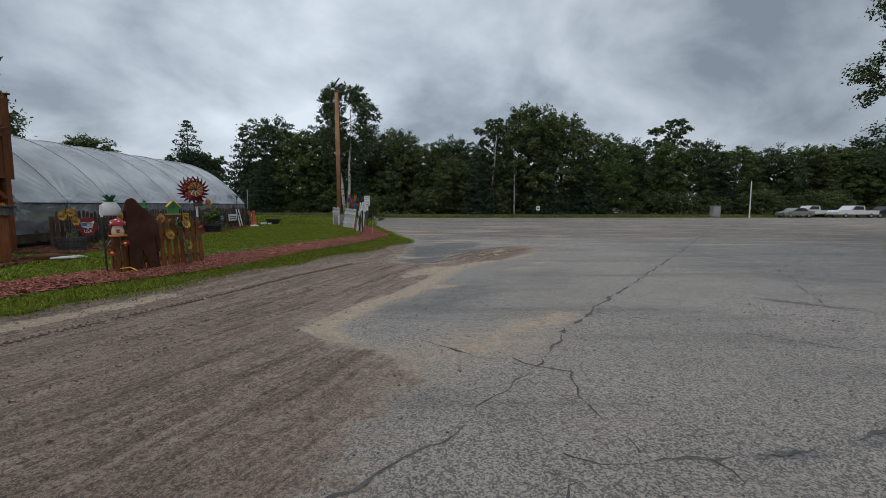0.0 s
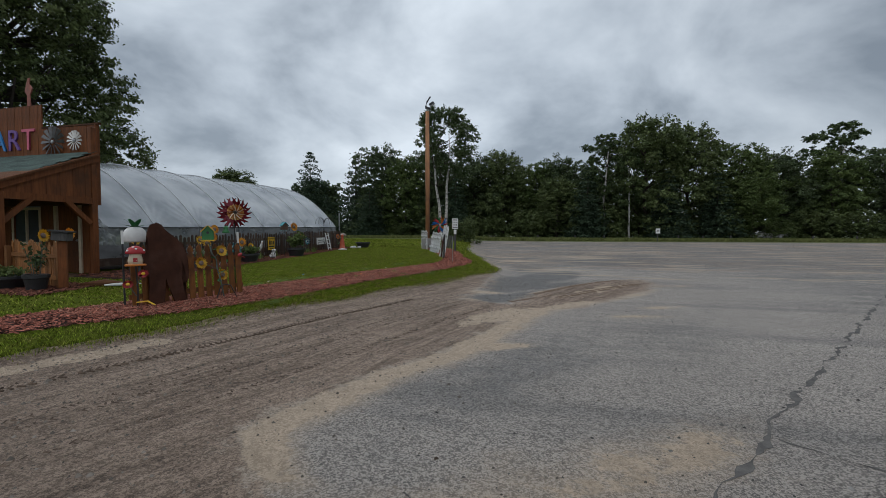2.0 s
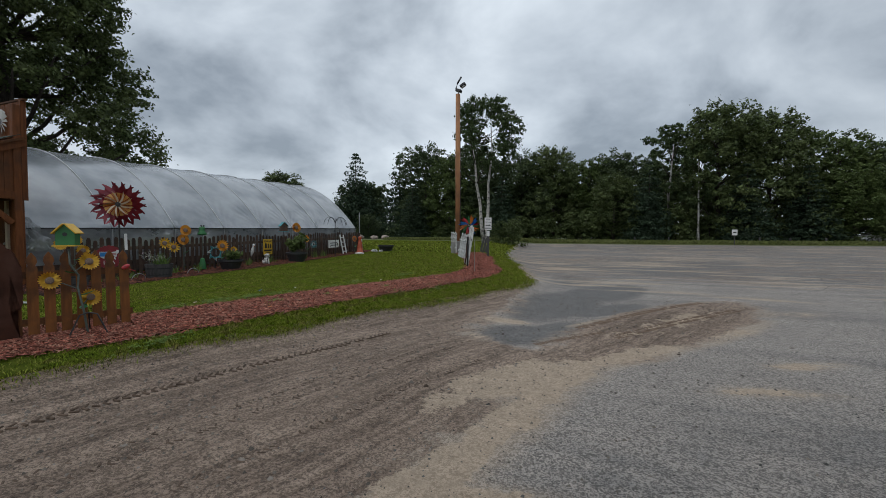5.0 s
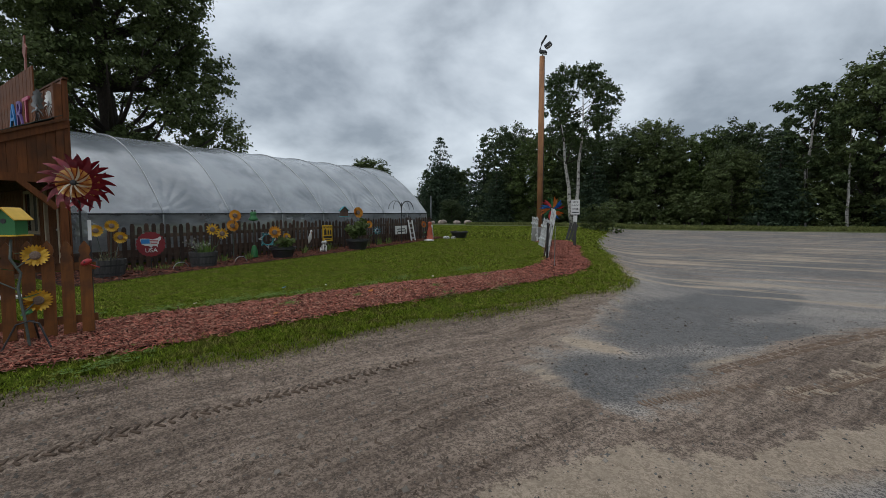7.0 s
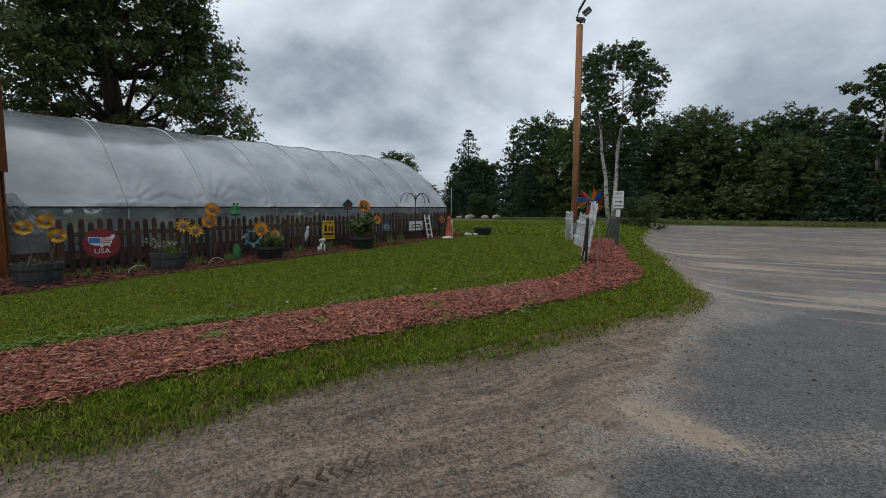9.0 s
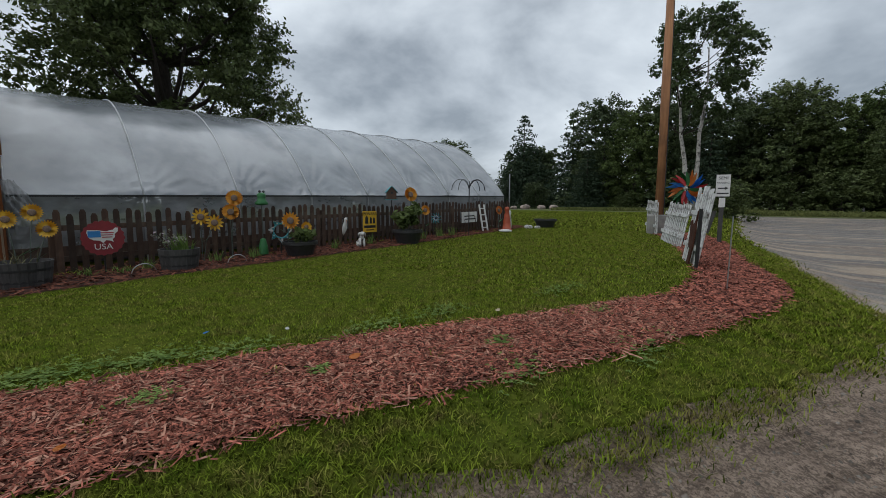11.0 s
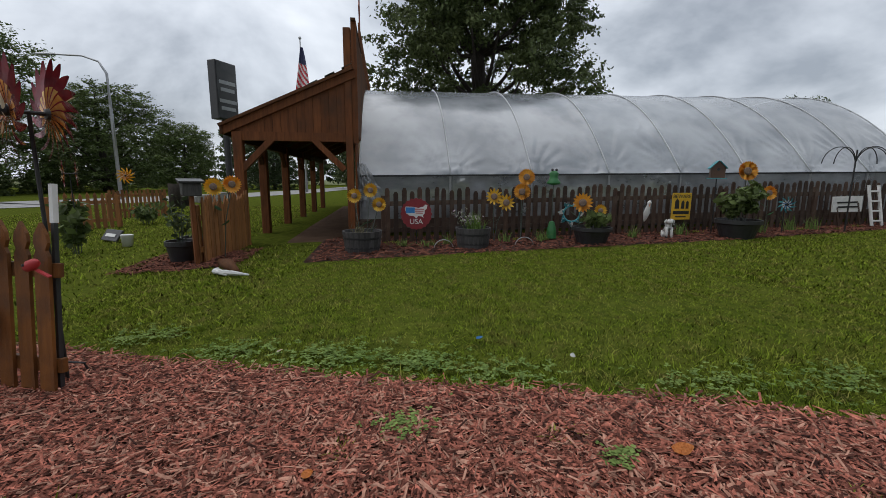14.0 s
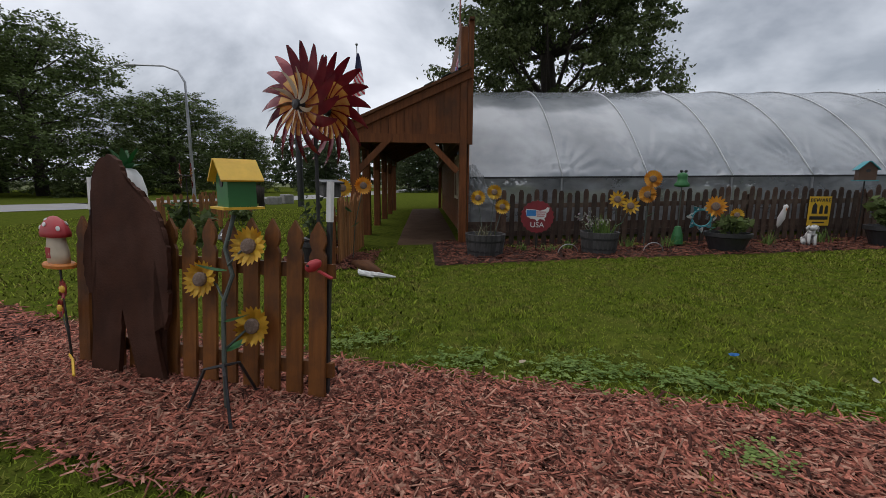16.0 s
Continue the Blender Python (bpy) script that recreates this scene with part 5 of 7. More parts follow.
def tuft(x, y, z, h, r, count, seed, material, label="tuft of long arching leaves in the bed"):
    rng = np.random.default_rng(seed)
    V, F = [], []
    for i in range(count):
        a, l, lean = rng.uniform(0, 6.28), h * rng.uniform(0.6, 1.1), rng.uniform(0.2, 1.0)
        b0 = np.array([rng.normal() * r * 0.25, rng.normal() * r * 0.25, -0.03])
        out = np.array([math.cos(a), math.sin(a), 0]); side = np.array([-math.sin(a), math.cos(a), 0]) * 0.012
        for k in range(4):
            u = k / 3
            c = b0 + out * lean * r * u ** 1.6 + np.array([0, 0, l * (u - 0.35 * lean * u * u)])
            V += [c - side * (1.02 - u), c + side * (1.02 - u)]
        o = len(V) - 8
        F += [(o + 2 * k, o + 2 * k + 1, o + 2 * k + 3, o + 2 * k + 2) for k in range(3)]
    me = fast_mesh("plant", V, F)
    me.materials.append(material)
    ob = new("plant", me)
    ob.matrix_basis = pose(x, y, z)
    return tagged(ob, label, "plant")


def vane_mesh(length, width, mats):
    """A crescent vane of painted sheet metal with a rolled dark rim: pale near the hub, deep-coloured towards its pointed tip."""
    bm = bmesh.new()
    rows = []
    for i in range(10):
        u = i / 9
        w = width * 0.5 * math.sin(math.pi * (0.10 + 0.86 * u ** 1.25)) ** 0.75
        y0 = 0.42 * length * u ** 2.2
        z0 = 0.07 * length * math.sin(u * 2.2)
        t = 0.12 + 0.15 * u
        rows.append([bm.verts.new((length * (u - 0.08 * u ** 3), y0 + s * w * math.cos(t), z0 + s * w * math.sin(t))) for s in (-1, -0.7, 0.7, 1)])
    for i, (a, b) in enumerate(zip(rows, rows[1:])):
        for k in range(3):
            f = bm.faces.new((a[k], a[k + 1], b[k + 1], b[k]))
            f.material_index = 0 if k != 1 or i > 3 else 1
    bmesh.ops.solidify(bm, geom=list(bm.faces), thickness=0.004)
    return mesh_of("vane", bm, [mats[0], mats[1]])


def spinner(x, y, zc, r, n, mats, label, count=14, double=False, base=None, group="wind spinners", hub_gap=0.10):
    """A wind spinner: a stake, a hub and curled metal vanes in two rings; double: a second wheel behind."""
    z = Z(x, y) + 0.04
    g = thing("wind_spinner", pose(x, y, z), label, "wind spinner", group)
    h = zc - z
    part("stake", new_tube([(0, 0, -0.2), (0, 0, h)], 0.011, 8), M_METAL, g)
    n = Vector(n).normalized()
    outer = vane_mesh(r * 0.9, r * 0.22, mats)
    inner = petal_mesh("vane", r * 0.46, r * 0.085, mats[2], 0.2, 0.5, 6, 0.004, 0.5)
    for s in ((1, -1) if double else (1,)):
        m = Matrix.Translation(Vector((0, 0, h)) + n * s * (hub_gap if double else 0.06)) @ face(n * s)
        hub = part("hub", lathe([(0.0, -0.03), (0.03, -0.025), (0.035, 0.0), (0.025, 0.03), (0, 0.035)], 12), M_METAL, g)
        hub.matrix_basis = m
        for i in range(count):
            a = 360 * i / count
            piece("vane", outer, hub, pose(0, 0, -0.01, 0, 0, a) @ Matrix.Translation((r * 0.12, 0, 0)) @ pose(0, 0, 0, 3))
            if i % 2 == 0:
                piece("vane", inner, hub, pose(0, 0, 0.02, 0, 0, a + 9) @ Matrix.Translation((r * 0.1, 0, 0)) @ pose(0, 0, 0, 14))
    if double:
        part("axle", new_tube([Vector((0, 0, h)) - n * hub_gap, Vector((0, 0, h)) + n * hub_gap], 0.012, 8), M_METAL, g)
        for a in (20, 140, 260):
            part("foot", new_tube([(0, 0, 0.14), (0.09 * math.cos(radians(a)), 0.09 * math.sin(radians(a)), 0.10), (0.15 * math.cos(radians(a)), 0.15 * math.sin(radians(a)), -0.1)], 0.007, 6), M_METAL, g)
    return g


def birdhouse(x, y, z, wall, roof, label, turn=0.0, s=1.0, stake=True, tray=None):
    z0 = Z(x, y) + 0.03
    g = thing("birdhouse", pose(x, y, z0, 0, 0, turn), label, "birdhouse", "birdhouses")
    h = z - z0
    w, d, t = 0.20 * s, 0.16 * s, 0.17 * s
    bd = part("house", plate([(-w / 2, 0), (w / 2, 0), (w / 2, t), (0, t + w * 0.55), (-w / 2, t)], d, m=pose(0, 0, h)), wall, g)
    part("entrance", lathe([(0, -0.004), (0.026 * s, -0.004), (0.026 * s, 0.004), (0, 0.004)], 12), M_BLACK, bd).matrix_basis = pose(0, -d / 2 - 0.001, h + t * 0.85, 90)
    for k in (-1, 1):
        part("roof_panel", new_box(w * 0.86, d * 1.5, 0.012, (k * w * 0.34, 0, h + t + w * 0.24), (0, k * 47, 0)), roof, g)
    part("floor", new_box(w * 1.25, d * 1.45, 0.014, (0, 0, h - 0.004)), tray or roof, g)
    if stake:
        part("stake", new_tube([(0, 0, -0.15), (0.01, 0, h * 0.5), (0, 0, h)], 0.011, 8), M_METAL, g)
    return g


# ---- the bear panel and its ornaments ----
def silhouette_plate():
    # a big shaggy shape cut from plate steel, standing against the fence
    left = [(-0.33, 0.0), (-0.31, 0.25), (-0.29, 0.5), (-0.27, 0.62), (-0.25, 0.86), (-0.285, 0.62), (-0.31, 0.52), (-0.36, 0.6), (-0.385, 0.75), (-0.37, 0.9), (-0.33, 1.02), (-0.29, 1.1), (-0.3, 1.2), (-0.29, 1.3),
            (-0.26, 1.38), (-0.2, 1.44), (-0.13, 1.46), (-0.07, 1.43), (-0.03, 1.36)]
    right = [(0.02, 1.29), (0.1, 1.24), (0.18, 1.17), (0.26, 1.07), (0.31, 0.97), (0.335, 0.85), (0.34, 0.7), (0.345, 0.55), (0.33, 0.42), (0.31, 0.36), (0.285, 0.42), (0.28, 0.55), (0.255, 0.7), (0.23, 0.8), (0.23, 0.6),
             (0.22, 0.45), (0.24, 0.25), (0.29, 0.08), (0.31, 0.0), (0.09, 0.0), (0.06, 0.12), (0.0, 0.3), (-0.04, 0.46), (-0.06, 0.3), (-0.08, 0.12), (-0.09, 0.0)]
    pts = []
    rng = random.Random(5)
    ring = left + right
    for p, q in zip(ring, ring[1:] + ring[:1]):
        pts.append(p)
        if q[1] > 0.02 and p[1] > 0.02:
            for k in (1, 2, 3):
                j = 0.011 * (-1 if k == 2 else 1) if p[1] > 0.4 else 0.005
                pts.append((p[0] + (q[0] - p[0]) * k / 4 + rng.uniform(-0.3, 1) * j, p[1] + (q[1] - p[1]) * k / 4 + rng.uniform(-0.3, 1) * j))
    bm = plate(pts, 0.03)
    bmesh.ops.triangulate(bm, faces=[f for f in bm.faces if len(f.verts) > 4])
    ob = part("metal_silhouette", bm, M_RUST)
    x, y = -6.01, 8.42
    ob.matrix_basis = pose(x, y, Z(x, y) + 0.03, 0, 0, 71.3) @ pose(0, 0, 0, -5)
    tagged(ob, "large shaggy standing silhouette of dark rusted plate", "garden ornament")


silhouette_plate()


def mushroom_house():
    x, y = -6.17, 7.93
    z = Z(x, y) - 0.10
    g = thing("mushroom_birdhouse", pose(x, y, z, 0, 0, -28) @ Matrix.Diagonal((0.55, 1.2, 1, 1)), "red-capped white mushroom birdhouse on a stake with red flowers", "birdhouse")
    part("stake", new_tube([(0, 0, -0.05), (0.02, 0.02, 0.4), (0, 0, 0.88)], 0.012, 8), M_METAL, g)
    part("body", lathe([(0.0, 0.88), (0.085, 0.88), (0.09, 0.95), (0.075, 1.02), (0.065, 1.08), (0, 1.08)], 18), CREAM, g, smooth=True)
    part("tray", lathe([(0, 0.855), (0.125, 0.855), (0.13, 0.875), (0.12, 0.885), (0, 0.885)], 20), ORANGE, g)
    cap = part("cap", lathe([(0.0, 1.06), (0.115, 1.06), (0.12, 1.085), (0.10, 1.13), (0.07, 1.165), (0.03, 1.19), (0, 1.195)], 20), RED, g, smooth=True)
    dot = mesh_of("spot", lathe([(0, -0.006), (0.016, -0.004), (0.016, 0.004), (0, 0.007)], 10), M_WHITE)
    for a, e in ((0, 35), (60, 20), (125, 40), (180, 22), (240, 35), (300, 18), (330, 60)):
        n = Vector((math.cos(radians(a)) * math.cos(radians(e)), math.sin(radians(a)) * math.cos(radians(e)), math.sin(radians(e))))
        piece("spot", dot, cap, Matrix.Translation(Vector((0, 0, 1.085)) + Vector((n.x * 0.117, n.y * 0.117, n.z * 0.10))) @ face(n))
    part("doorway", new_box(0.012, 0.05, 0.07, (0.083, -0.01, 0.955), (0, 0, 0)), RED, g)
    pr = petal_mesh("petal", 0.085, 0.06, RED, 0.2)
    for dx, dy, h in ((0.07, 0.08, 0.72), (-0.03, -0.09, 0.55)):
        part("stem", new_tube([(0, 0, h - 0.2), (dx, dy, h)], 0.006, 6), M_STEM, g)
        flower_head(g, (dx, dy, h), (1, -0.3, 0.2), 0.07, pr, 8, 0.35, YELLOW)
    part("wire", new_tube([(0.02, 0.0, 0.24), (0.1, 0.12, 0.25), (0.18, 0.2, 0.18)], 0.012, 6), YELLOW, g, "bent yellow cord")


mushroom_house()


def pineapple_house():
    x, y = -6.5, 8.2
    z = Z(x, y) + 0.04
    g = thing("pineapple_birdhouse", pose(x, y, z, 0, 0, -28) @ Matrix.Diagonal((0.42, 1.0, 1, 1)), "white round birdhouse with a green leafy crown on a stake", "birdhouse")
    part("stake", new_tube([(0, 0, -0.2), (0, 0, 1.16)], 0.02, 8), M_BLACK, g)
    part("body", lathe([(0, 1.08), (0.17, 1.08), (0.19, 1.11), (0.185, 1.2), (0.15, 1.29), (0.10, 1.34), (0, 1.36)], 20), M_WHITE, g, smooth=True)
    lf = petal_mesh("leaf", 0.22, 0.085, GREEN, -0.25)
    for i in range(12):
        piece("leaf", lf, g, pose(0, 0, 1.33, 0, -28 - 30 * (i % 2), 30 * i))
    return g


pineapple_house()
for x, y, zt, back in ((-6.42, 7.93, 1.60, 3), (-5.66, 9.78, 1.58, 5)):
    g = thing("marker_stake", pose(x, y, Z(x, y) + 0.03, 0, 0, 67.9) @ pose(0, 0, 0, -back), "black metal stake with a white painted tip", "stake", "marker stakes")
    h = (zt - Z(x, y) - 0.03) / math.cos(radians(back))
    part("stake", new_box(0.024, 0.024, h, (0, 0, h / 2 - 0.05)), M_BLACK, g)
    part("tip", new_box(0.030, 0.030, 0.23, (0, 0, h - 0.11)), M_WHITE, g)
birdhouse(-5.93, 9.22, 1.43, GREEN, YELLOW, "green birdhouse with a yellow tin roof on a tall stalk", 42, 1.0, False)


def sunflower_stalk():
    x, y = -5.57, 9.24
    z = Z(x, y) + 0.04
    g = thing("sunflower_stalk", pose(x, y, z), "metal stalk with three yellow sunflowers before the fence", "garden ornament")
    part("stalk", new_tube([(0, 0, -0.1), (-0.06, -0.02, 0.3), (-0.14, -0.04, 0.6), (-0.19, 0.0, 0.75), (-0.25, -0.06, 0.9), (-0.33, -0.03, 1.09)], 0.013, 8), M_STEM, g)
    for dx, dy, h in ((-0.33, -0.25, 0.70), (-0.19, 0.11, 0.925), (-0.17, 0.11, 0.455)):
        part("stem", new_tube([(-0.22 * h, -0.03, h - 0.12), (dx * 0.9, dy * 0.6, h - 0.03), (dx, dy, h)], 0.007, 6), M_STEM, g)
        flower_head(g, (dx + 0.02, dy, h), (1, -0.25, 0.3), 0.118)
    for h, a in ((0.95, 95), (0.78, -70), (0.5, 80), (0.33, 140)):
        piece("leaf", P_LEAF, g, pose(-0.24 * h, -0.03, h, 0, -8, a))
    for a in (30, 150, 270):
        part("foot", new_tube([(0, 0, 0.28), (0.10 * math.cos(radians(a)), 0.10 * math.sin(radians(a)), 0.26), (0.24 * math.cos(radians(a)), 0.24 * math.sin(radians(a)), -0.04)], 0.009, 6), M_METAL, g)


sunflower_stalk()
g = thing("cardinal_ornament", pose(-5.64, 9.735, 1.12, 0, 0, 165) @ Matrix.Diagonal((0.75, 0.75, 0.75, 1)), "small red bird ornament clipped on a picket", "garden ornament")
part("body", lathe([(0, -0.07), (0.03, -0.05), (0.045, 0.0), (0.035, 0.05), (0.012, 0.075), (0, 0.08)], 12), RED, g, smooth=True).matrix_basis = pose(0, 0, 0, 60, 0, 0)
part("tail", new_box(0.03, 0.12, 0.012, (0, -0.1, -0.06), (25, 0, 0)), RED, g)
part("clip", new_tube([(0, 0, 0), (-0.05, 0.02, 0.01)], 0.01, 6), M_METAL, g)
M_GLOW = mat("gold_inner_vanes", (0.60, 0.17, 0.03), (0.80, 0.50, 0.16), 14, 0.22, metal=0.45, spec=0.9)
M_DEEP = mat("maroon_vanes", (0.17, 0.012, 0.03), (0.32, 0.03, 0.035), 7, 0.2, metal=0.25, spec=0.9, stain=(0.05, 0.006, 0.015), stain_scale=5)
spinner(-5.77, 9.745, 1.99, 0.31, (0.81, -0.585, 0), (M_DEEP, M_GLOW, CREAM), "tall double wind spinner with maroon and gold vanes", 18, True)
spinner(-13.3, 4.9, 1.72, 0.30, (0.5, -0.8, 0), (M_DEEP, M_GLOW, CREAM), "maroon and gold double wind spinner on the lawn", 12, True)
spinner(-18.2, 3.3, 1.72, 0.27, (0.9, 0.3, 0), (YELLOW, M_GLOW, CREAM), "yellow sunflower wind spinner by a far fence", 12)
RAINBOW = (RED, BLUE, ORANGE, GREEN)


def rainbow_spinner():
    x, y = -4.98, 23.3
    z = Z(x, y)
    g = thing("wind_spinner", pose(x, y, z), "rainbow wind spinner with many coloured vanes", "wind spinner", "wind spinners")
    part("stake", new_tube([(0, 0, -0.2), (0, 0, 2.0 - z)], 0.014, 8), M_METAL, g)
    me = [petal_mesh("vane", 0.34, 0.10, c, 0.12, 0.5, 6, 0.004, 0.35) for c in RAINBOW]
    for s, k in ((0.05, 0), (0.12, 1)):
        hub = part("hub", lathe([(0, -0.03), (0.03, -0.02), (0.03, 0.02), (0, 0.03)], 12), M_STEEL, g)
        hub.matrix_basis = Matrix.Translation(Vector((0, 0, 2.0 - z)) + Vector((0.25, -0.95, 0)) * s) @ face((0.25, -0.95, 0))
        for i in range(11):
            piece("vane", me[(i + k) % 4], hub, pose(0, 0, 0, 0, 0, 360 * (i + 0.5 * k) / 11) @ Matrix.Translation((0.07 + 0.04 * (1 - k), 0, 0)) @ pose(0, 0, 0, 16))


rainbow_spinner()

# ---- along the picket fence ----
half_barrel(-10.12, 11.36, "weathered grey half-barrel planter with metal flowers", 0.33, 0.36)
for dy, dz in ((0.13, 1.02), (-0.14, 0.93), (0.27, 0.78)):
    garden_sunflower(-10.12, 11.38 + dy * 0.4, ((-0.1, dy * 0.6, dz),), "yellow metal sunflower standing in the barrel", r=0.13, leaves=1)
tuft(-10.05, 11.3, Z(-10.1, 11.3) + 0.33, 0.35, 0.25, 26, 3, mat("dry_stems", (0.16, 0.14, 0.08), (0.10, 0.10, 0.05), 6, 0.9, isle=0.4), "dry stems standing in a barrel planter")
half_barrel(-10.12, 13.27, "grey half-barrel planter with green grassy leaves", 0.31, 0.36)
tuft(-10.12, 13.3, Z(-10.1, 13.3) + 0.32, 0.42, 0.26, 110, 4, mat("lime_leaves", (0.16, 0.24, 0.05), (0.10, 0.18, 0.04), 6, 0.6, isle=0.3, translucent=0.3), "lime green grassy plant in a barrel planter")
leafy_plant(-10.2, 13.2, Z(-10.1, 13.3) + 0.3, 0.42, 0.26, 150, 0.03, mat("dull_purple_flowers", (0.26, 0.17, 0.24), (0.13, 0.2, 0.07), 20, 0.6, isle=0.4), 7, "spindly plant with small dull purple flowers")
half_barrel(-10.1, 15.46, "wide black bowl planter with metal flowers", 0.34, 0.31, M_BLACK, False)
half_barrel(-10.15, 18.45, "black tub planter with a tall leafy plant", 0.38, 0.36, M_BLACK, False)
leafy_plant(-10.15, 18.45, Z(-10.15, 18.45) + 0.3, 0.72, 0.34, 620, 0.075, LEAF[1], 9, "tall leafy green plant in a black tub")
leafy_plant(-10.1, 15.55, Z(-10.1, 15.5) + 0.24, 0.36, 0.24, 300, 0.06, LEAF[1], 10, "leafy green plant in a black bowl")
half_barrel(-10.4, 25.65, "black bowl planter at the fence's end", 0.42, 0.32, M_BLACK, False)
tuft(-10.4, 25.65, Z(-10.4, 25.6) + 0.28, 0.22, 0.3, 40, 12, M_BLADE, "low green plants in a black bowl")
garden_sunflower(-10.3, 15.28, ((-0.05, 0.1, 0.72),), "orange metal flower rising from the bowl", r=0.19, petals=P_GOLD, count=8, leaves=2)
garden_sunflower(-10.2, 15.58, ((0.0, 0.08, 0.58),), "small yellow metal sunflower in the bowl", r=0.12, leaves=1)
garden_sunflower(-10.55, 14.27, ((-0.05, 0.1, 1.2), (-0.05, 0.02, 0.93)), "pair of orange metal sunflowers on a stake", r=0.16, petals=P_GOLD, count=14)
garden_sunflower(-10.6, 13.76, ((0, 0.0, 0.85), (0.05, 0.22, 0.74)), "pair of yellow metal flowers with broad petals", r=0.16, count=6, leaves=1)
garden_sunflower(-10.6, 18.95, ((0, 0, 1.26),), "tall orange metal sunflower at the fence", r=0.2, petals=P_GOLD, count=16)
garden_sunflower(-10.5, 19.4, ((0, 0, 0.82),), "orange metal flower near the leafy tub", r=0.15, petals=P_GOLD, count=12)


def usa_sign():
    x, y = -10.45, 12.3
    z = Z(x, y) + 0.04
    g = thing("round_sign", pose(x, y, z, 0, 0, 80), "round red scalloped sign with a flag map", "sign")
    h = 1.03 - z
    rim = [(0.275 * (1 + 0.035 * math.cos(20 * a)) * math.cos(a), 0.275 * (1 + 0.035 * math.cos(20 * a)) * math.sin(a)) for a in np.linspace(0, 2 * math.pi, 80, endpoint=False)]
    part("disc", plate(rim, 0.015, m=pose(0, 0, h)), flat_mat("dark_red_paint", (0.24, 0.02, 0.028)), g)
    outline = [(-0.2, 0.06), (-0.19, 0.1), (-0.05, 0.095), (0.04, 0.075), (0.08, 0.09), (0.13, 0.1), (0.16, 0.135), (0.2, 0.13), (0.19, 0.07), (0.15, 0.03), (0.15, -0.02), (0.12, -0.05), (0.13, -0.1), (0.1, -0.075), (0.04, -0.065),
               (0.0, -0.11), (-0.04, -0.07), (-0.12, -0.06), (-0.18, -0.02)]
    mp = part("map", plate(outline, 0.008, m=pose(0, -0.012, h + 0.03)), M_WHITE, g)
    part("canton", new_box(0.16, 0.004, 0.10, (-0.105, -0.018, h + 0.065)), BLUE, mp)
    for i in range(3):
        part("stripe", new_box(0.17 - 0.02 * i, 0.004, 0.014, (0.055, -0.018, h + 0.085 - 0.035 * i)), RED, mp)
    letters("USA", 0.13, 0.004, M_WHITE, g, pose(0, -0.014, h - 0.14, 90))
    part("stake", new_tube([(0, 0.02, -0.15), (0, 0.02, h)], 0.012, 8), M_METAL, g)


usa_sign()


def wreath():
    x, y = -10.45, 15.22
    z = Z(x, y) + 0.03
    g = thing("metal_wreath", pose(x, y, z, 0, 0, 70), "turquoise and white metal wreath beside the bowl planter", "garden ornament")
    part("ring", new_tube([(0.15 * math.cos(t), 0, 0.52 + 0.15 * math.sin(t)) for t in np.linspace(0, 6.28, 25)], 0.018, 8), TEAL, g)
    part("stake", new_tube([(0, 0.02, -0.1), (0, 0.02, 0.36)], 0.01, 6), M_METAL, g)
    lf = [petal_mesh("leaf", 0.11, 0.05, c, 0.2) for c in (TEAL, M_WHITE)]
    for i in range(22):
        a = i * 360 / 22
        piece("leaf", lf[i % 2], g, pose(0.15 * math.cos(radians(a)), -0.015, 0.52 + 0.15 * math.sin(radians(a)), 0, -a - 60 + 40 * (i % 3), 0) @ pose(0, 0, 0, 70))


wreath()


def frog():
    x, y = -10.6, 14.9
    z = Z(x, y) + 0.03
    g = thing("frog_ornament", pose(x, y, z), "bright green frog ornament on a tall stake", "garden ornament")
    part("stake", new_tube([(0, 0, -0.1), (0, 0, 1.1)], 0.01, 8), M_STEM, g)
    b = part("body", lathe([(0, 1.05), (0.12, 1.07), (0.13, 1.10), (0.085, 1.16), (0.075, 1.22), (0.09, 1.27), (0.05, 1.31), (0, 1.315)], 16), GREEN, g, smooth=True)
    for s in (-1, 1):
        part("eye", lathe([(0, -0.03), (0.022, -0.015), (0.028, 0.0), (0.02, 0.02), (0, 0.028)], 10, at=(0.02, s * 0.04, 1.335)), M_BLACK, b)
    part("bell", lathe([(0.0, 0.05), (0.10, 0.05), (0.09, 0.2), (0.05, 0.36), (0.0, 0.38)], 14), GREEN, g)


frog()


def plain_statue(name, x, y, profile, material, label, turn=0, tilt=0, category="statue"):
    ob = part(name, lathe(profile, 16), material, None, smooth=True)
    ob.matrix_basis = pose(x, y, Z(x, y) + 0.04, tilt, 0, turn)
    return tagged(ob, label, category)


M_SPOT = mat("white_with_dark_spots", (0.66, 0.65, 0.62), (0.5, 0.5, 0.48), 6, 0.7, stain=(0.05, 0.045, 0.04), stain_scale=14)


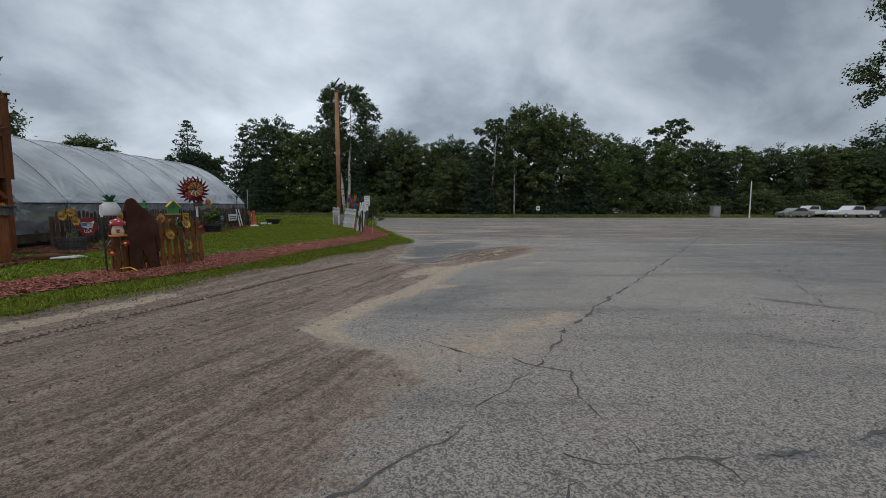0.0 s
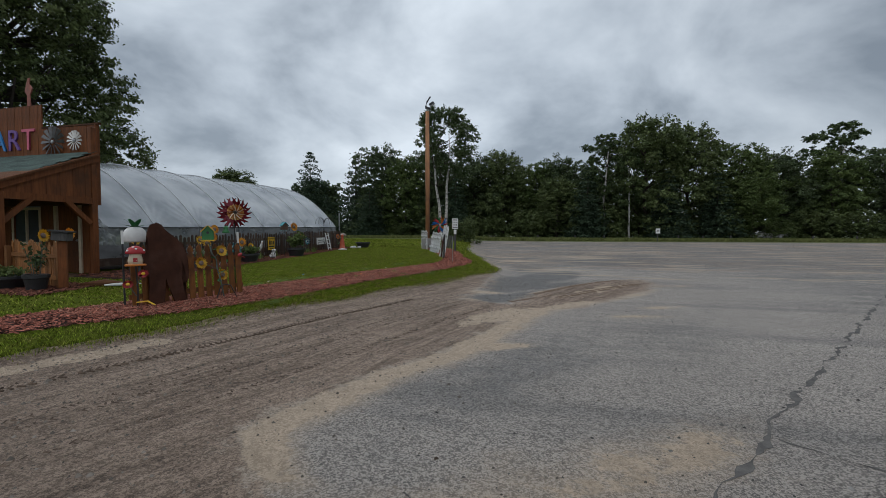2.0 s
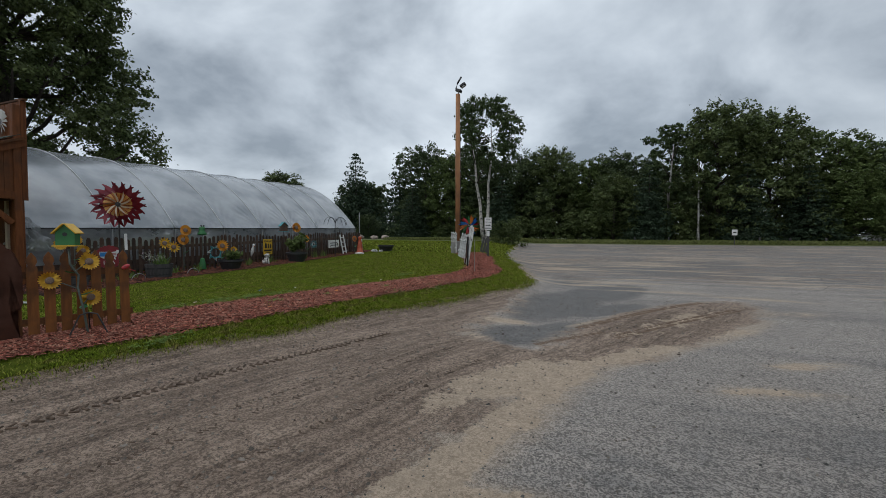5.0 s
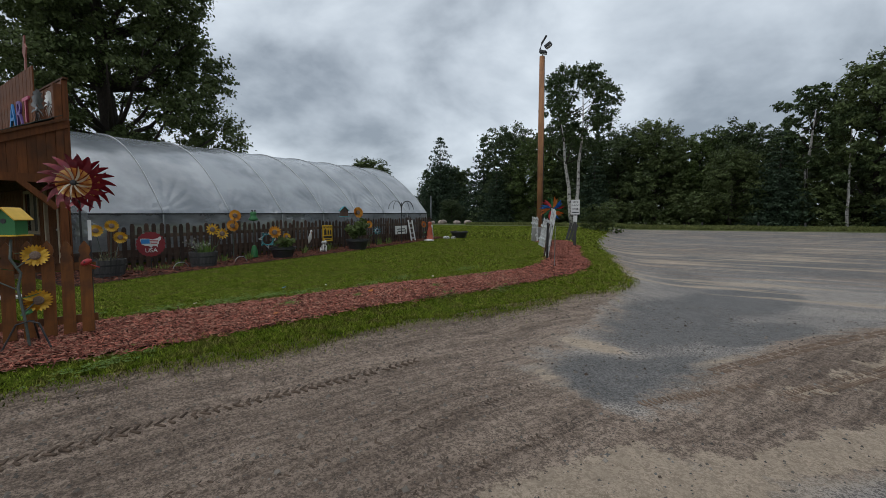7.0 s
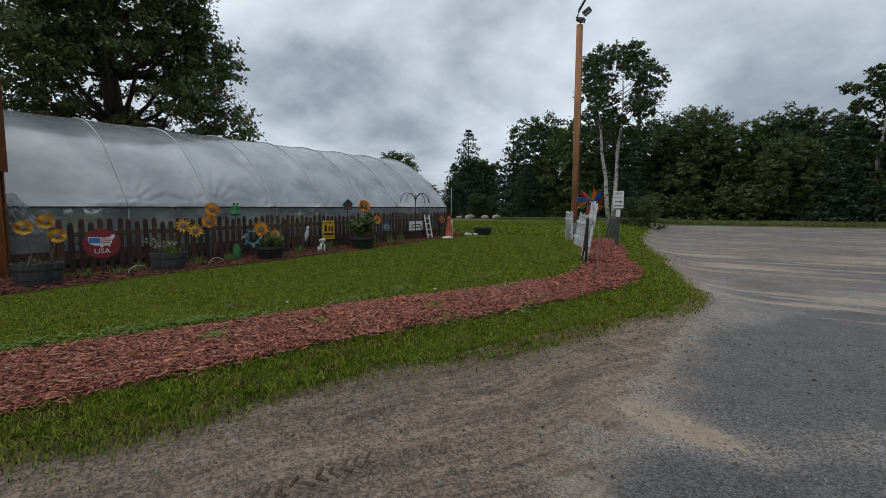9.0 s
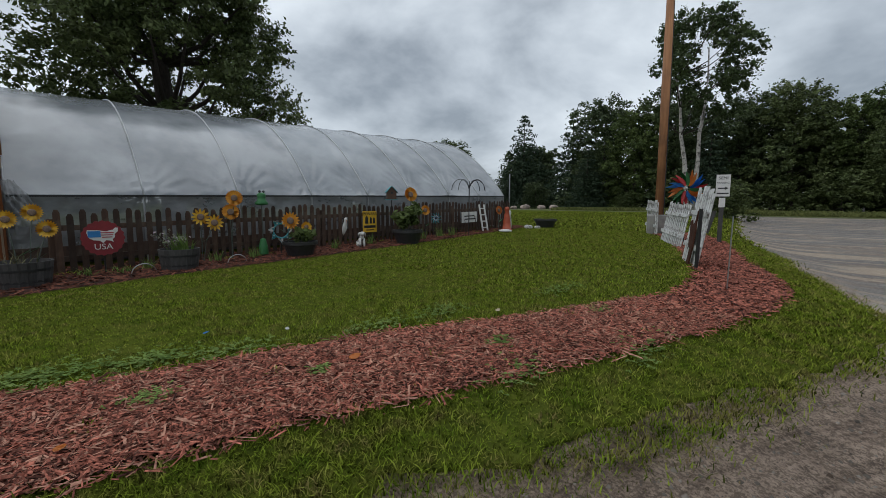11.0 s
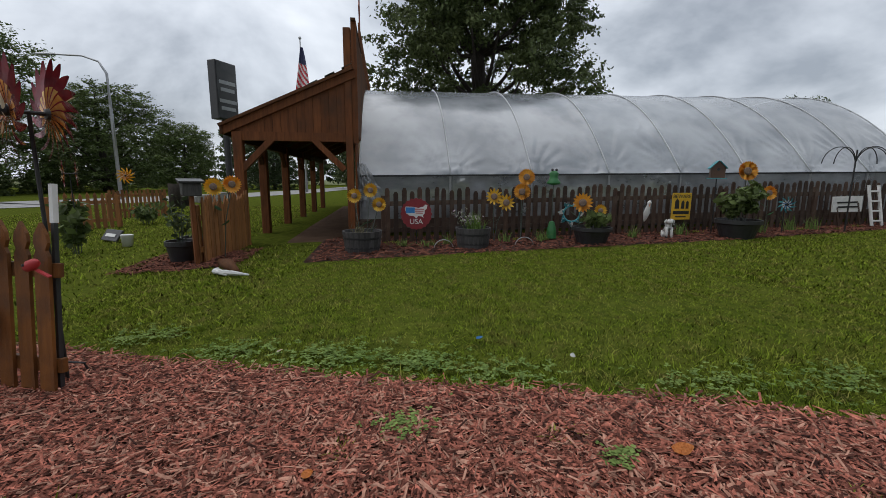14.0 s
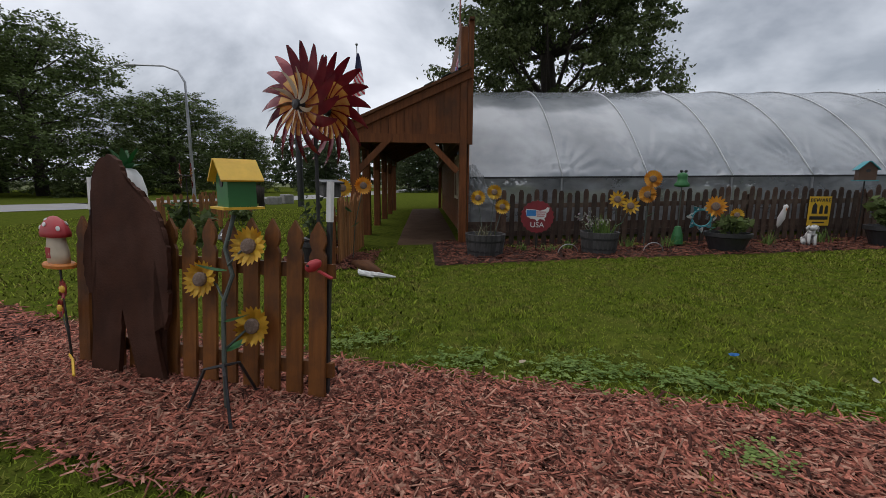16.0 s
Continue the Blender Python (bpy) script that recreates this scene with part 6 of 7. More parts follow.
def dog_statue():
    bm = bmesh.new()
    tube(bm, [(-0.08, 0, 0.10), (0.0, 0, 0.2), (0.05, 0, 0.28)], [0.075, 0.065, 0.05], 10)
    tube(bm, [(0.03, 0, 0.30), (0.09, 0, 0.33), (0.14, 0, 0.31)], [0.05, 0.055, 0.03], 10)
    for s in (-1, 1):
        tube(bm, [(0.06, s * 0.04, 0.22), (0.08, s * 0.045, 0.1), (0.09, s * 0.045, 0.0)], [0.03, 0.022, 0.025], 8)
        tube(bm, [(-0.08, s * 0.05, 0.12), (-0.03, s * 0.075, 0.06), (0.02, s * 0.07, 0.0)], [0.055, 0.04, 0.022], 8)
        tube(bm, [(0.06, s * 0.045, 0.36), (0.05, s * 0.075, 0.32), (0.06, s * 0.08, 0.26)], [0.02, 0.025, 0.012], 6)
    ob = part("dog_statue", bm, M_SPOT, None, smooth=True)
    ob.matrix_basis = pose(-10.35, 17.15, Z(-10.35, 17.15) + 0.04, 0, 0, -20)
    tagged(ob, "small white spotted sitting dog statue in the mulch", "statue")


dog_statue()
g = thing("heron_ornament", pose(-10.78, 16.96, 1.0, 0, 18, 0), "white long-billed bird plaque hung on the fence", "garden ornament")
part("body", lathe([(0, -0.2), (0.03, -0.14), (0.06, 0.0), (0.045, 0.1), (0.03, 0.18), (0.04, 0.23), (0.02, 0.26), (0, 0.27)], 12), M_WHITE, g, smooth=True)
part("beak", new_tube([(0.02, 0, 0.23), (0.06, -0.02, 0.16)], [0.012, 0.003], 6), ORANGE, g)


def warning_sign():
    g = thing("warning_sign", pose(-10.93, 17.82, 1.125, 0, 0, 90), "yellow rectangular warning sign hung on the picket fence", "sign")
    part("panel", new_box(0.43, 0.008, 0.55, (0, 0, 0)), YELLOW, g)
    letters("BEWARE", 0.105, 0.002, M_BLACK, g, pose(0, -0.008, 0.2, 90))
    for i, (w, z) in enumerate(((0.36, -0.13), (0.24, -0.215))):
        part("text_bar", new_box(w, 0.004, 0.065 if i == 0 else 0.025, (0, -0.007, z)), M_BLACK, g)
    for x, s in ((-0.1, 1.0), (0.03, 0.7), (0.13, 0.65)):
        part("pictogram", plate([(-0.05 * s, -0.09), (0.05 * s, -0.09), (0.045 * s, 0.06 * s), (0.0, 0.12 * s), (-0.045 * s, 0.06 * s)], 0.004, m=pose(x, -0.007, 0.04)), M_BLACK, g)


warning_sign()
birdhouse(-10.65, 18.32, 1.70, BROWN, TEAL, "brown birdhouse with a teal roof on a post", 60, 1.2)
spinner(-10.45, 19.74, 1.19, 0.17, (0.9, -0.3, 0), (TEAL, M_WHITE, BLUE), "small turquoise and white pinwheel by the fence", 10)


def crook_stand():
    x, y = -10.35, 21.1
    z = Z(x, y) + 0.03
    g = thing("plant_hanger_stand", pose(x, y, z), "tall black metal stand with curved hanging arms", "plant stand")
    part("pole", new_tube([(0, 0, -0.2), (0, 0, 1.66)], 0.014, 8), M_METAL, g)
    for a, r in ((90, 0.78), (270, 0.78), (80, 0.42), (260, 0.42), (20, 0.5)):
        c, s = math.cos(radians(a)), math.sin(radians(a))
        part("arm", new_tube([(0, 0, 1.3)] + [(c * r * (1 - math.cos(t)) / 2, s * r * (1 - math.cos(t)) / 2, 1.35 + 0.36 * math.sin(t)) for t in np.linspace(0.2, 3.05, 12)], 0.009, 6), M_METAL, g)


crook_stand()
g = thing("leaning_board", pose(-10.9, 21.9, Z(-10.9, 21.9) + 0.05, 0, -14, 80), "white painted board leaning on the picket fence", "board")
part("panel", new_box(0.62, 0.03, 0.34, (0, 0, 0.52), (0, 12, 0)), M_WHITE, g)
for i in range(2):
    part("text_bar", new_box(0.42, 0.01, 0.035, (0.0, -0.02, 0.56 - 0.1 * i), (0, 12, 0)), M_METAL, g)
for s in (-0.22, 0.22):
    part("leg", new_box(0.04, 0.03, 0.5, (s, 0, 0.25)), M_OLDPICKET, g)
g = thing("ladder", pose(-10.85, 22.55, Z(-10.85, 22.5) + 0.03, 0, -12, 0), "short white wooden ladder leaning on the fence", "ladder")
for s in (-0.13, 0.13):
    part("rail", new_box(0.035, 0.05, 0.95, (0, s, 0.47)), M_WHITE, g)
for k in range(4):
    part("rung", new_box(0.03, 0.24, 0.035, (0, 0, 0.15 + 0.22 * k)), M_WHITE, g)
plain_statue("cone_statue", -10.55, 23.35, [(0, 0), (0.2, 0), (0.2, 0.05), (0.15, 0.06), (0.13, 0.3), (0.09, 0.55), (0.06, 0.66), (0.09, 0.72), (0.08, 0.8), (0, 0.84)], mat("orange_red_ceramic", (0.42, 0.085, 0.03), (0.3, 0.05, 0.02), 8, 0.5), "tall orange-red ceramic figure by the fence")
plain_statue("white_plinth", -10.35, 23.0, [(0, 0), (0.22, 0), (0.22, 0.05), (0.1, 0.07), (0, 0.08)], M_WHITE, "flat white stone in the mulch", category="stone")
garden_sunflower(-10.6, 22.95, ((0, 0, 0.72),), "red metal flower by the fence's end", r=0.15, petals=petal_mesh("petal", 0.085, 0.07, ORANGE, 0.2), count=8, leaves=1)
plain_statue("white_figure", -10.85, 23.9, [(0, 0), (0.09, 0), (0.1, 0.2), (0.06, 0.5), (0.08, 0.62), (0.0, 0.72)], M_SPOT, "slim white weathered garden figure by the fence")
for x, y, s in ((-10.55, 24.75, 0.16), (-10.3, 24.95, 0.12), (-10.75, 24.95, 0.13)):
    bm = bmesh.new()
    bmesh.ops.create_icosphere(bm, subdivisions=2, radius=s)
    for v in bm.verts:
        v.co *= 1 + 0.25 * noise.noise(v.co * 9 + Vector((x, y, 0)))
        v.co.z *= 0.6
    o = part("stone", bm, M_SPOT, None, smooth=True)
    o.matrix_basis = pose(x, y, Z(x, y) + 0.07)
    tagged(o, "pale rounded stone at the fence's end", "stone", "stones")
for i, (x, y, h) in enumerate(((-10.35, 12.5, 0.2), (-10.5, 12.9, 0.28), (-10.55, 14.0, 0.3), (-10.5, 14.7, 0.3), (-10.5, 16.5, 0.35), (-10.6, 17.6, 0.4), (-10.55, 19.3, 0.45), (-10.7, 20.2, 0.45), (-10.7, 20.7, 0.4), (-10.45, 12.05, 0.22))):
    tuft(x, y, Z(x, y) + 0.04, h, 0.22, 34, 40 + i, M_CLOVER)
for y in (12.75, 14.2):
    o = part("hoop_edging", new_tube([(0, 0.17 * math.cos(t), 0.16 * math.sin(t)) for t in np.linspace(0, math.pi, 14)], 0.008, 6), M_STEEL)
    o.matrix_basis = pose(-10.1, y, Z(-10.1, y) + 0.03)
    tagged(o, "small arched wire edging in the bed", "garden edging", "wire edging")

M_BOULDER = mat("pale_pink_stone", (0.42, 0.34, 0.29), (0.27, 0.215, 0.18), 2, 0.9, 0.6, 12, stain=(0.16, 0.14, 0.12))
M_STEEL_DARK = mat("dull_grey_tin", (0.12, 0.12, 0.12), (0.07, 0.07, 0.07), 8, 0.5, metal=0.5)
# ---- false-front lettering and decorations ----
for ch, x, c in (("A", -15.12, BLUE), ("R", -14.52, PURPLE), ("T", -13.93, PINK)):
    g = thing("sign_letter", pose(x, 11.165, 4.19), "large painted wooden letter on the false front", "letter", "sign letters")
    letters(ch, 0.86, 0.02, c, g, pose(0, 0, 0, 90), "face")
for x, r, c in ((-12.95, 0.43, M_STEEL_DARK), (-12.14, 0.27, M_WHITE)):
    g = thing("windmill_wheel", pose(x, 11.13, 4.1), "round slatted windmill wheel on the false front", "wall ornament", "windmill wheels")
    hub = part("hub", lathe([(0, -0.02), (0.05, -0.02), (0.05, 0.02), (0, 0.03)], 12), M_STEEL, g)
    hub.matrix_basis = pose(0, 0, 0, 90)
    bl = mesh_of("blade", plate([(r * 0.25, -r * 0.05), (r, -r * 0.12), (r, r * 0.12), (r * 0.25, r * 0.05)], 0.006), c)
    for i in range(14):
        piece("blade", bl, g, pose(0, 0, 0, 0, 360 * i / 14, 0) @ pose(0, 0, 0, 22))
o = part("weathervane_figure", plate([(-0.06, 0), (0.06, 0), (0.05, 0.3), (0.16, 0.5), (0.1, 0.55), (0.03, 0.62), (0.06, 0.8), (-0.02, 0.78), (-0.1, 0.55), (-0.14, 0.42), (-0.05, 0.3)], 0.03), mat("faded_red_tin", (0.3, 0.09, 0.06), (0.18, 0.07, 0.05), 8, 0.6))
o.matrix_basis = pose(-13.92, 11.2, 5.17)
tagged(o, "faded red tin figure on top of the false front", "ornament")
# ---- by the porch corner and on the side lawn ----
half_barrel(-9.72, 8.68, "black plastic pot with a bare rose bush", 0.21, 0.34, M_BLACK, False)
leafy_plant(-9.72, 8.68, Z(-9.9, 8.7) + 0.3, 0.75, 0.2, 130, 0.05, LEAF[2], 31, "thin dark-leaved bush in a black pot")
g = thing("grey_birdhouse", pose(-9.45, 9.0, Z(-9.45, 9.0), 0, 0, 30), "weathered grey box birdhouse on a dark board post", "birdhouse")
part("post", new_box(0.16, 0.05, 1.1, (0, 0, 0.5)), M_CEDAR, g)
part("box", new_box(0.28, 0.24, 0.18, (0, 0, 1.15), (0, 6, 0), 0.01), M_BARREL, g)
part("roof", new_box(0.36, 0.32, 0.03, (0, 0, 1.26), (0, 6, 0)), M_METAL, g)
garden_sunflower(-10.1, 8.98, ((0, 0.08, 1.12),), "yellow metal sunflower by the porch corner", r=0.15, n=(1, 0.3, 0.1))
garden_sunflower(-9.9, 9.22, ((0.03, 0.2, 1.16),), "red-tipped metal flower by the porch corner", r=0.14, petals=P_GOLD, n=(1, 0.3, 0.1))
g = thing("driftwood", pose(-9.05, 9.55, Z(-9.05, 9.55) + 0.02, 0, 0, 30), "split log with white bleached wood lying on grass", "log")
part("log", new_tube([(-0.45, 0, 0.05), (0, 0.02, 0.08), (0.4, 0.05, 0.05)], [0.05, 0.09, 0.04], 9), M_CEDAR_X, g, smooth=True)
for i in range(4):
    part("splinter", new_tube([(0.05 + 0.1 * i, -0.12, 0.05), (0.3 + 0.08 * i, -0.2 + 0.05 * i, 0.07), (0.5 + 0.05 * i, -0.1 + 0.08 * i, 0.04)], [0.02, 0.035, 0.01], 6), M_WHITE, g, "bleached white wood")
plain_statue("white_bucket", -11.55, 6.9, [(0, 0), (0.085, 0), (0.105, 0.21), (0.11, 0.22), (0.098, 0.22), (0.09, 0.2), (0, 0.2)], M_WHITE, "white plastic bucket on the side lawn", category="bucket")
g = thing("plaque", pose(-12.3, 6.2, Z(-12.3, 6.2), 0, 0, 55), "low black plaque leaning in the mulch", "plaque")
part("panel", new_box(0.6, 0.04, 0.26, (0, 0, 0.16), (-35, 0, 0), 0.01), M_BLACK, g)
part("text_bar", new_box(0.36, 0.01, 0.07, (0, -0.03, 0.17), (-35, 0, 0)), M_WHITE, g)
leafy_plant(-13.6, 4.6, Z(-13, 4.6), 0.8, 0.3, 260, 0.10, LEAF[1], 41, "tall broad-leaved green plants on the side lawn")
leafy_plant(-15.9, 5.0, Z(-15, 5), 0.6, 0.4, 300, 0.08, LEAF[1], 42, "leafy garden plants by a fence panel")
half_barrel(-10.62, 8.72, "black tub planter before the slat fence", 0.42, 0.28, M_BLACK, False)
leafy_plant(-10.62, 8.72, Z(-10.6, 8.7) + 0.22, 0.3, 0.34, 260, 0.05, LEAF[1], 44, "low leafy plants in a black tub")
leafy_plant(-10.9, 6.45, Z(-10.9, 6.45), 0.85, 0.2, 160, 0.10, LEAF[1], 45, "tall broad-leaved stalks on the side lawn")
for x, y, h in ((-25.6, 1.3, 1.15), (-26.4, 1.5, 1.1), (-27.7, 0.8, 1.2)):
    o = part("stump_post", new_tube([(0, 0, -0.1), (0.02, 0, h * 0.6), (0, 0.02, h)], [0.3, 0.27, 0.28], 12), M_BARK, None, smooth=True)
    o.matrix_basis = pose(x, y, Z(x, y))
    tagged(o, "thick upright log post on the far lawn", "post", "log posts")
for x, y, s in ((-29.5, 1.2, 0.5), (-30.6, 1.6, 0.6), (-30.1, 0.4, 0.4)):
    o = part("stone_block", new_box(s * 1.5, s, s, (0, 0, s / 2), bevel=0.04), M_CONCRETE)
    o.matrix_basis = pose(x, y, Z(x, y), 0, 0, x * 40)
    tagged(o, "grey concrete block on the far lawn", "block", "concrete blocks")

for x, y, s in ((-38.2, 66.5, 0.75), (-36.0, 67.5, 0.6), (-33.6, 67.0, 0.7), (-40.0, 66.0, 0.5)):
    bm = bmesh.new()
    bmesh.ops.create_icosphere(bm, subdivisions=3, radius=s)
    for v in bm.verts:
        v.co *= 1 + 0.3 * noise.noise(v.co * 1.7 + Vector((x, y, 0))) + 0.08 * noise.noise(v.co * 6)
        v.co.z *= 0.62
    o = part("boulder", bm, M_BOULDER, None, smooth=True)
    o.matrix_basis = pose(x, y, Z(x, y) + s * 0.35)
    tagged(o, "pale pinkish boulder on the lawn behind the greenhouse", "boulder", "boulders")

# ---- around the pole ----
def parking_sign():
    x, y = -4.4, 24.3
    z = Z(x, y)
    g = thing("parking_sign", pose(x, y, z, 0, 0, 14), "white parking sign with an arrow on a wooden post", "sign")
    part("post", new_box(0.10, 0.10, 1.55, (0, 0, 0.72)), M_BARREL, g)
    pn = part("panel", new_box(0.31, 0.012, 0.56, (0, -0.06, 1.54)), M_WHITE, g)
    letters("SEMI", 0.105, 0.002, M_BLACK, pn, pose(0, -0.069, 1.73, 90))
    letters("PARKING", 0.067, 0.002, M_BLACK, pn, pose(0, -0.069, 1.61, 90))
    part("arrow", plate([(-0.14, -0.02), (0.06, -0.02), (0.06, -0.05), (0.15, 0.0), (0.06, 0.05), (0.06, 0.02), (-0.14, 0.02)], 0.004, m=pose(0, -0.069, 1.47) @ Matrix.Scale(0.8, 4)), M_BLACK, pn)
    part("text_bar", new_box(0.26, 0.004, 0.03, (0, -0.069, 1.34)), M_BLACK, pn)
    part("lower_plate", new_box(0.14, 0.012, 0.24, (0, -0.06, 1.10)), M_WHITE, g)


parking_sign()
for x, y, rz, pts in ((-4.10, 20.02, 115, [(-0.3, 0.35), (-0.28, 0.6), (-0.16, 0.72), (0.0, 0.66), (0.12, 0.76), (0.2, 0.72), (0.1, 0.6), (0.02, 0.5), (-0.06, 0.3), (-0.18, 0.25)]),
                      (-3.97, 19.70, 115, [(-0.12, 0.0), (0.06, 0.0), (0.05, 0.4), (0.12, 0.7), (0.06, 0.95), (0.03, 0.7), (-0.04, 0.62), (-0.12, 0.3)])):
    o = part("wooden_cutout", plate(pts, 0.025), M_RUST)
    o.matrix_basis = pose(x, y, Z(x, y) + 0.06, 9, 0, rz)
    tagged(o, "dark brown wooden cutout fixed on white boards", "garden ornament", "wooden cutouts")
g = thing("grey_leaning_boards", pose(-5.6, 27.2, Z(-5.6, 27.2), 0, 14, 20), "grey weathered boards leaning beside the pole", "boards")
for i in range(3):
    part("board", new_box(0.11, 0.03, 0.85, (0.13 * i, 0, 0.41)), M_BARREL, g)
o = part("thin_rod", new_tube([(0, 0, -0.1), (0.02, 0, 1.0)], 0.008, 6), M_STEEL)
o.matrix_basis = pose(-3.0, 17.7, Z(-3.0, 17.7), 3, 0, 0)
tagged(o, "thin steel rod standing in the mulch", "rod")
o = part("steel_post", new_tube([(0, 0, -0.1), (0.0, 0, 1.05)], 0.03, 8), M_BLACK)
o.matrix_basis = pose(-3.72, 19.25, Z(-3.72, 19.25), 8, 0, 20)
tagged(o, "black prop post behind the white boards", "post")
# ---- far things ----
def car(x, y, turn, paint, label, kind="sedan", l=4.7, w=1.8, h=1.45):
    g = thing("car" if kind == "sedan" else "pickup_truck", pose(x, y, Z(x, y), 0, 0, turn), label, "car" if kind == "sedan" else "truck", "parked vehicles")
    k = l / 4.7
    if kind == "sedan":
        side = [(-2.3, 0.35), (-2.33, 0.7), (-2.2, 0.92), (-1.5, 1.0), (-0.85, 1.42), (0.35, 1.45), (1.1, 1.0), (2.0, 0.86), (2.32, 0.65), (2.3, 0.35)]
        glass = [(-1.35, 1.0), (-0.8, 1.36), (0.32, 1.38), (0.92, 1.0)]
    elif kind == "suv":
        side = [(-2.3, 0.4), (-2.35, 1.0), (-2.15, 1.62), (-1.9, 1.7), (0.4, 1.7), (1.05, 1.12), (2.1, 0.98), (2.32, 0.75), (2.3, 0.4)]
        glass = [(-2.1, 1.1), (-1.95, 1.58), (0.35, 1.6), (0.85, 1.12)]
    else:
        side = [(-2.35, 0.5), (-2.38, 1.08), (-0.75, 1.1), (-0.62, 1.78), (0.45, 1.8), (0.95, 1.2), (2.15, 1.12), (2.35, 0.85), (2.35, 0.5)]
        glass = [(-0.55, 1.2), (-0.5, 1.68), (0.4, 1.7), (0.75, 1.2)]
    body = part("body", plate([(a * k, b) for a, b in side], w), paint, g)
    bmesh_ = plate([(a * k, b) for a, b in glass], w + 0.02)
    part("side_windows", bmesh_, M_BLACK, g)
    for sx in (-1.45, 1.45):
        for sy in (-1, 1):
            t = part("wheel", lathe([(0, -0.1), (0.3, -0.1), (0.34, -0.06), (0.34, 0.06), (0.3, 0.1), (0, 0.1)], 18), M_BLACK, g)
            t.matrix_basis = pose(sx * k, sy * (w / 2 - 0.08), 0.34, 90)
            r = part("rim", lathe([(0, -0.11), (0.2, -0.11), (0.2, 0.11), (0, 0.11)], 14), M_STEEL, t)
    for sy in (-0.6, 0.6):
        part("headlight", new_box(0.05, 0.35, 0.14, (2.33 * k, sy, 0.72)), M_STEEL, g)
        part("tail_light", new_box(0.05, 0.2, 0.2, (-2.36 * k, sy * 1.2, 0.85)), RED, g)
    return g


M_SILVER, M_CARWHITE, M_CARDARK = flat_mat("silver_car_paint", (0.30, 0.31, 0.28), 0.3, 0.5), flat_mat("white_car_paint", (0.7, 0.7, 0.7), 0.3), flat_mat("dark_car_paint", (0.02, 0.022, 0.028), 0.3)
car(52.4, 62.6, 184, M_SILVER, "silver green sedan parked at the lot's edge")
car(57.2, 65.5, 176, M_CARWHITE, "white pickup truck parked at the lot's edge", "truck", 5.4, 1.9)
car(61.2, 62.8, 180, M_CARWHITE, "large white crew-cab pickup with a dark bed cap", "truck", 6.0, 2.0)
car(66.8, 63.5, 178, M_CARDARK, "dark sport utility vehicle parked at the lot's edge", "suv", 4.8)
car(72.0, 65, 182, M_SILVER, "grey sedan parked at the far end", "sedan")
car(30.5, 71, 190, M_CARWHITE, "small white car half hidden under trees", "sedan", 4.4)
for b, y, h in ((-0.02, 66, 0.7), (0.06, 66, 0.7), (0.12, 66, 0.7), (0.265, 65, 0.75), (0.31, 66, 0.7), (0.36, 66, 0.7), (0.43, 66, 0.7), (0.5, 66, 0.7), (0.57, 66, 0.7)):
    o = part("bollard", new_box(0.16, 0.16, h + 0.2, (0, 0, h / 2 - 0.1), bevel=0.02), M_BARREL)
    o.matrix_basis = pose(b * y, y, Z(b * y, y))
    tagged(o, "short grey wooden bollard at the lot's edge", "bollard", "bollards")
g = thing("small_sign", pose(0.2257 * 60, 60, Z(13, 60)), "small white sign on a post at the lot's far edge", "sign")
part("post", new_box(0.09, 0.06, 1.2, (0, 0, 0.5)), M_BARREL, g)
part("panel", new_box(0.5, 0.03, 0.62, (0, -0.05, 1.35)), M_WHITE, g)
part("text_bar", new_box(0.3, 0.01, 0.12, (0, -0.07, 1.35)), M_BLACK, g)
g = thing("utility_cabinet", pose(0.648 * 64, 64, Z(41, 64)), "pale grey utility cabinet under the trees", "cabinet")
part("body", new_box(1.3, 0.7, 1.75, (0, 0, 0.87), bevel=0.03), M_CONCRETE, g)
part("door", new_box(0.9, 0.03, 1.45, (0, -0.36, 0.85)), M_STEEL, g)
o = part("white_post", new_tube([(0, 0, -0.2), (0, 0, 5.4)], [0.09, 0.07], 8), M_WHITE)
o.matrix_basis = pose(0.73 * 63, 63, Z(46, 63))
tagged(o, "tall white post at the edge of the trees", "post")


def street_lamp(x, y, h, arm, turn, label):
    g = thing("street_lamp", pose(x, y, Z(x, y), 0, 0, turn), label, "street lamp", "street lamps")
    part("pole", new_tube([(0, 0, -0.2), (0, 0, h * 0.6), (0, 0, h * 0.88), (0.12 * arm, 0, h * 0.96), (0.4 * arm, 0, h * 0.995), (arm, 0, h)], [0.12, 0.1, 0.08, 0.065, 0.055, 0.05], 10), M_STEEL, g, smooth=True)
    part("lamp_head", new_box(0.75, 0.28, 0.16, (arm + 0.25, 0, h - 0.02), bevel=0.05), M_STEEL, g)


street_lamp(-34.1, -6.0, 9.2, 3.4, -92, "tall galvanised street lamp with a curved arm")
street_lamp(-92, -21.5, 9.0, 3.2, -95, "distant galvanised street lamp beside the road")
street_lamp(-75, -6, 8.6, 2.6, -95, "distant galvanised street lamp beyond the porch")


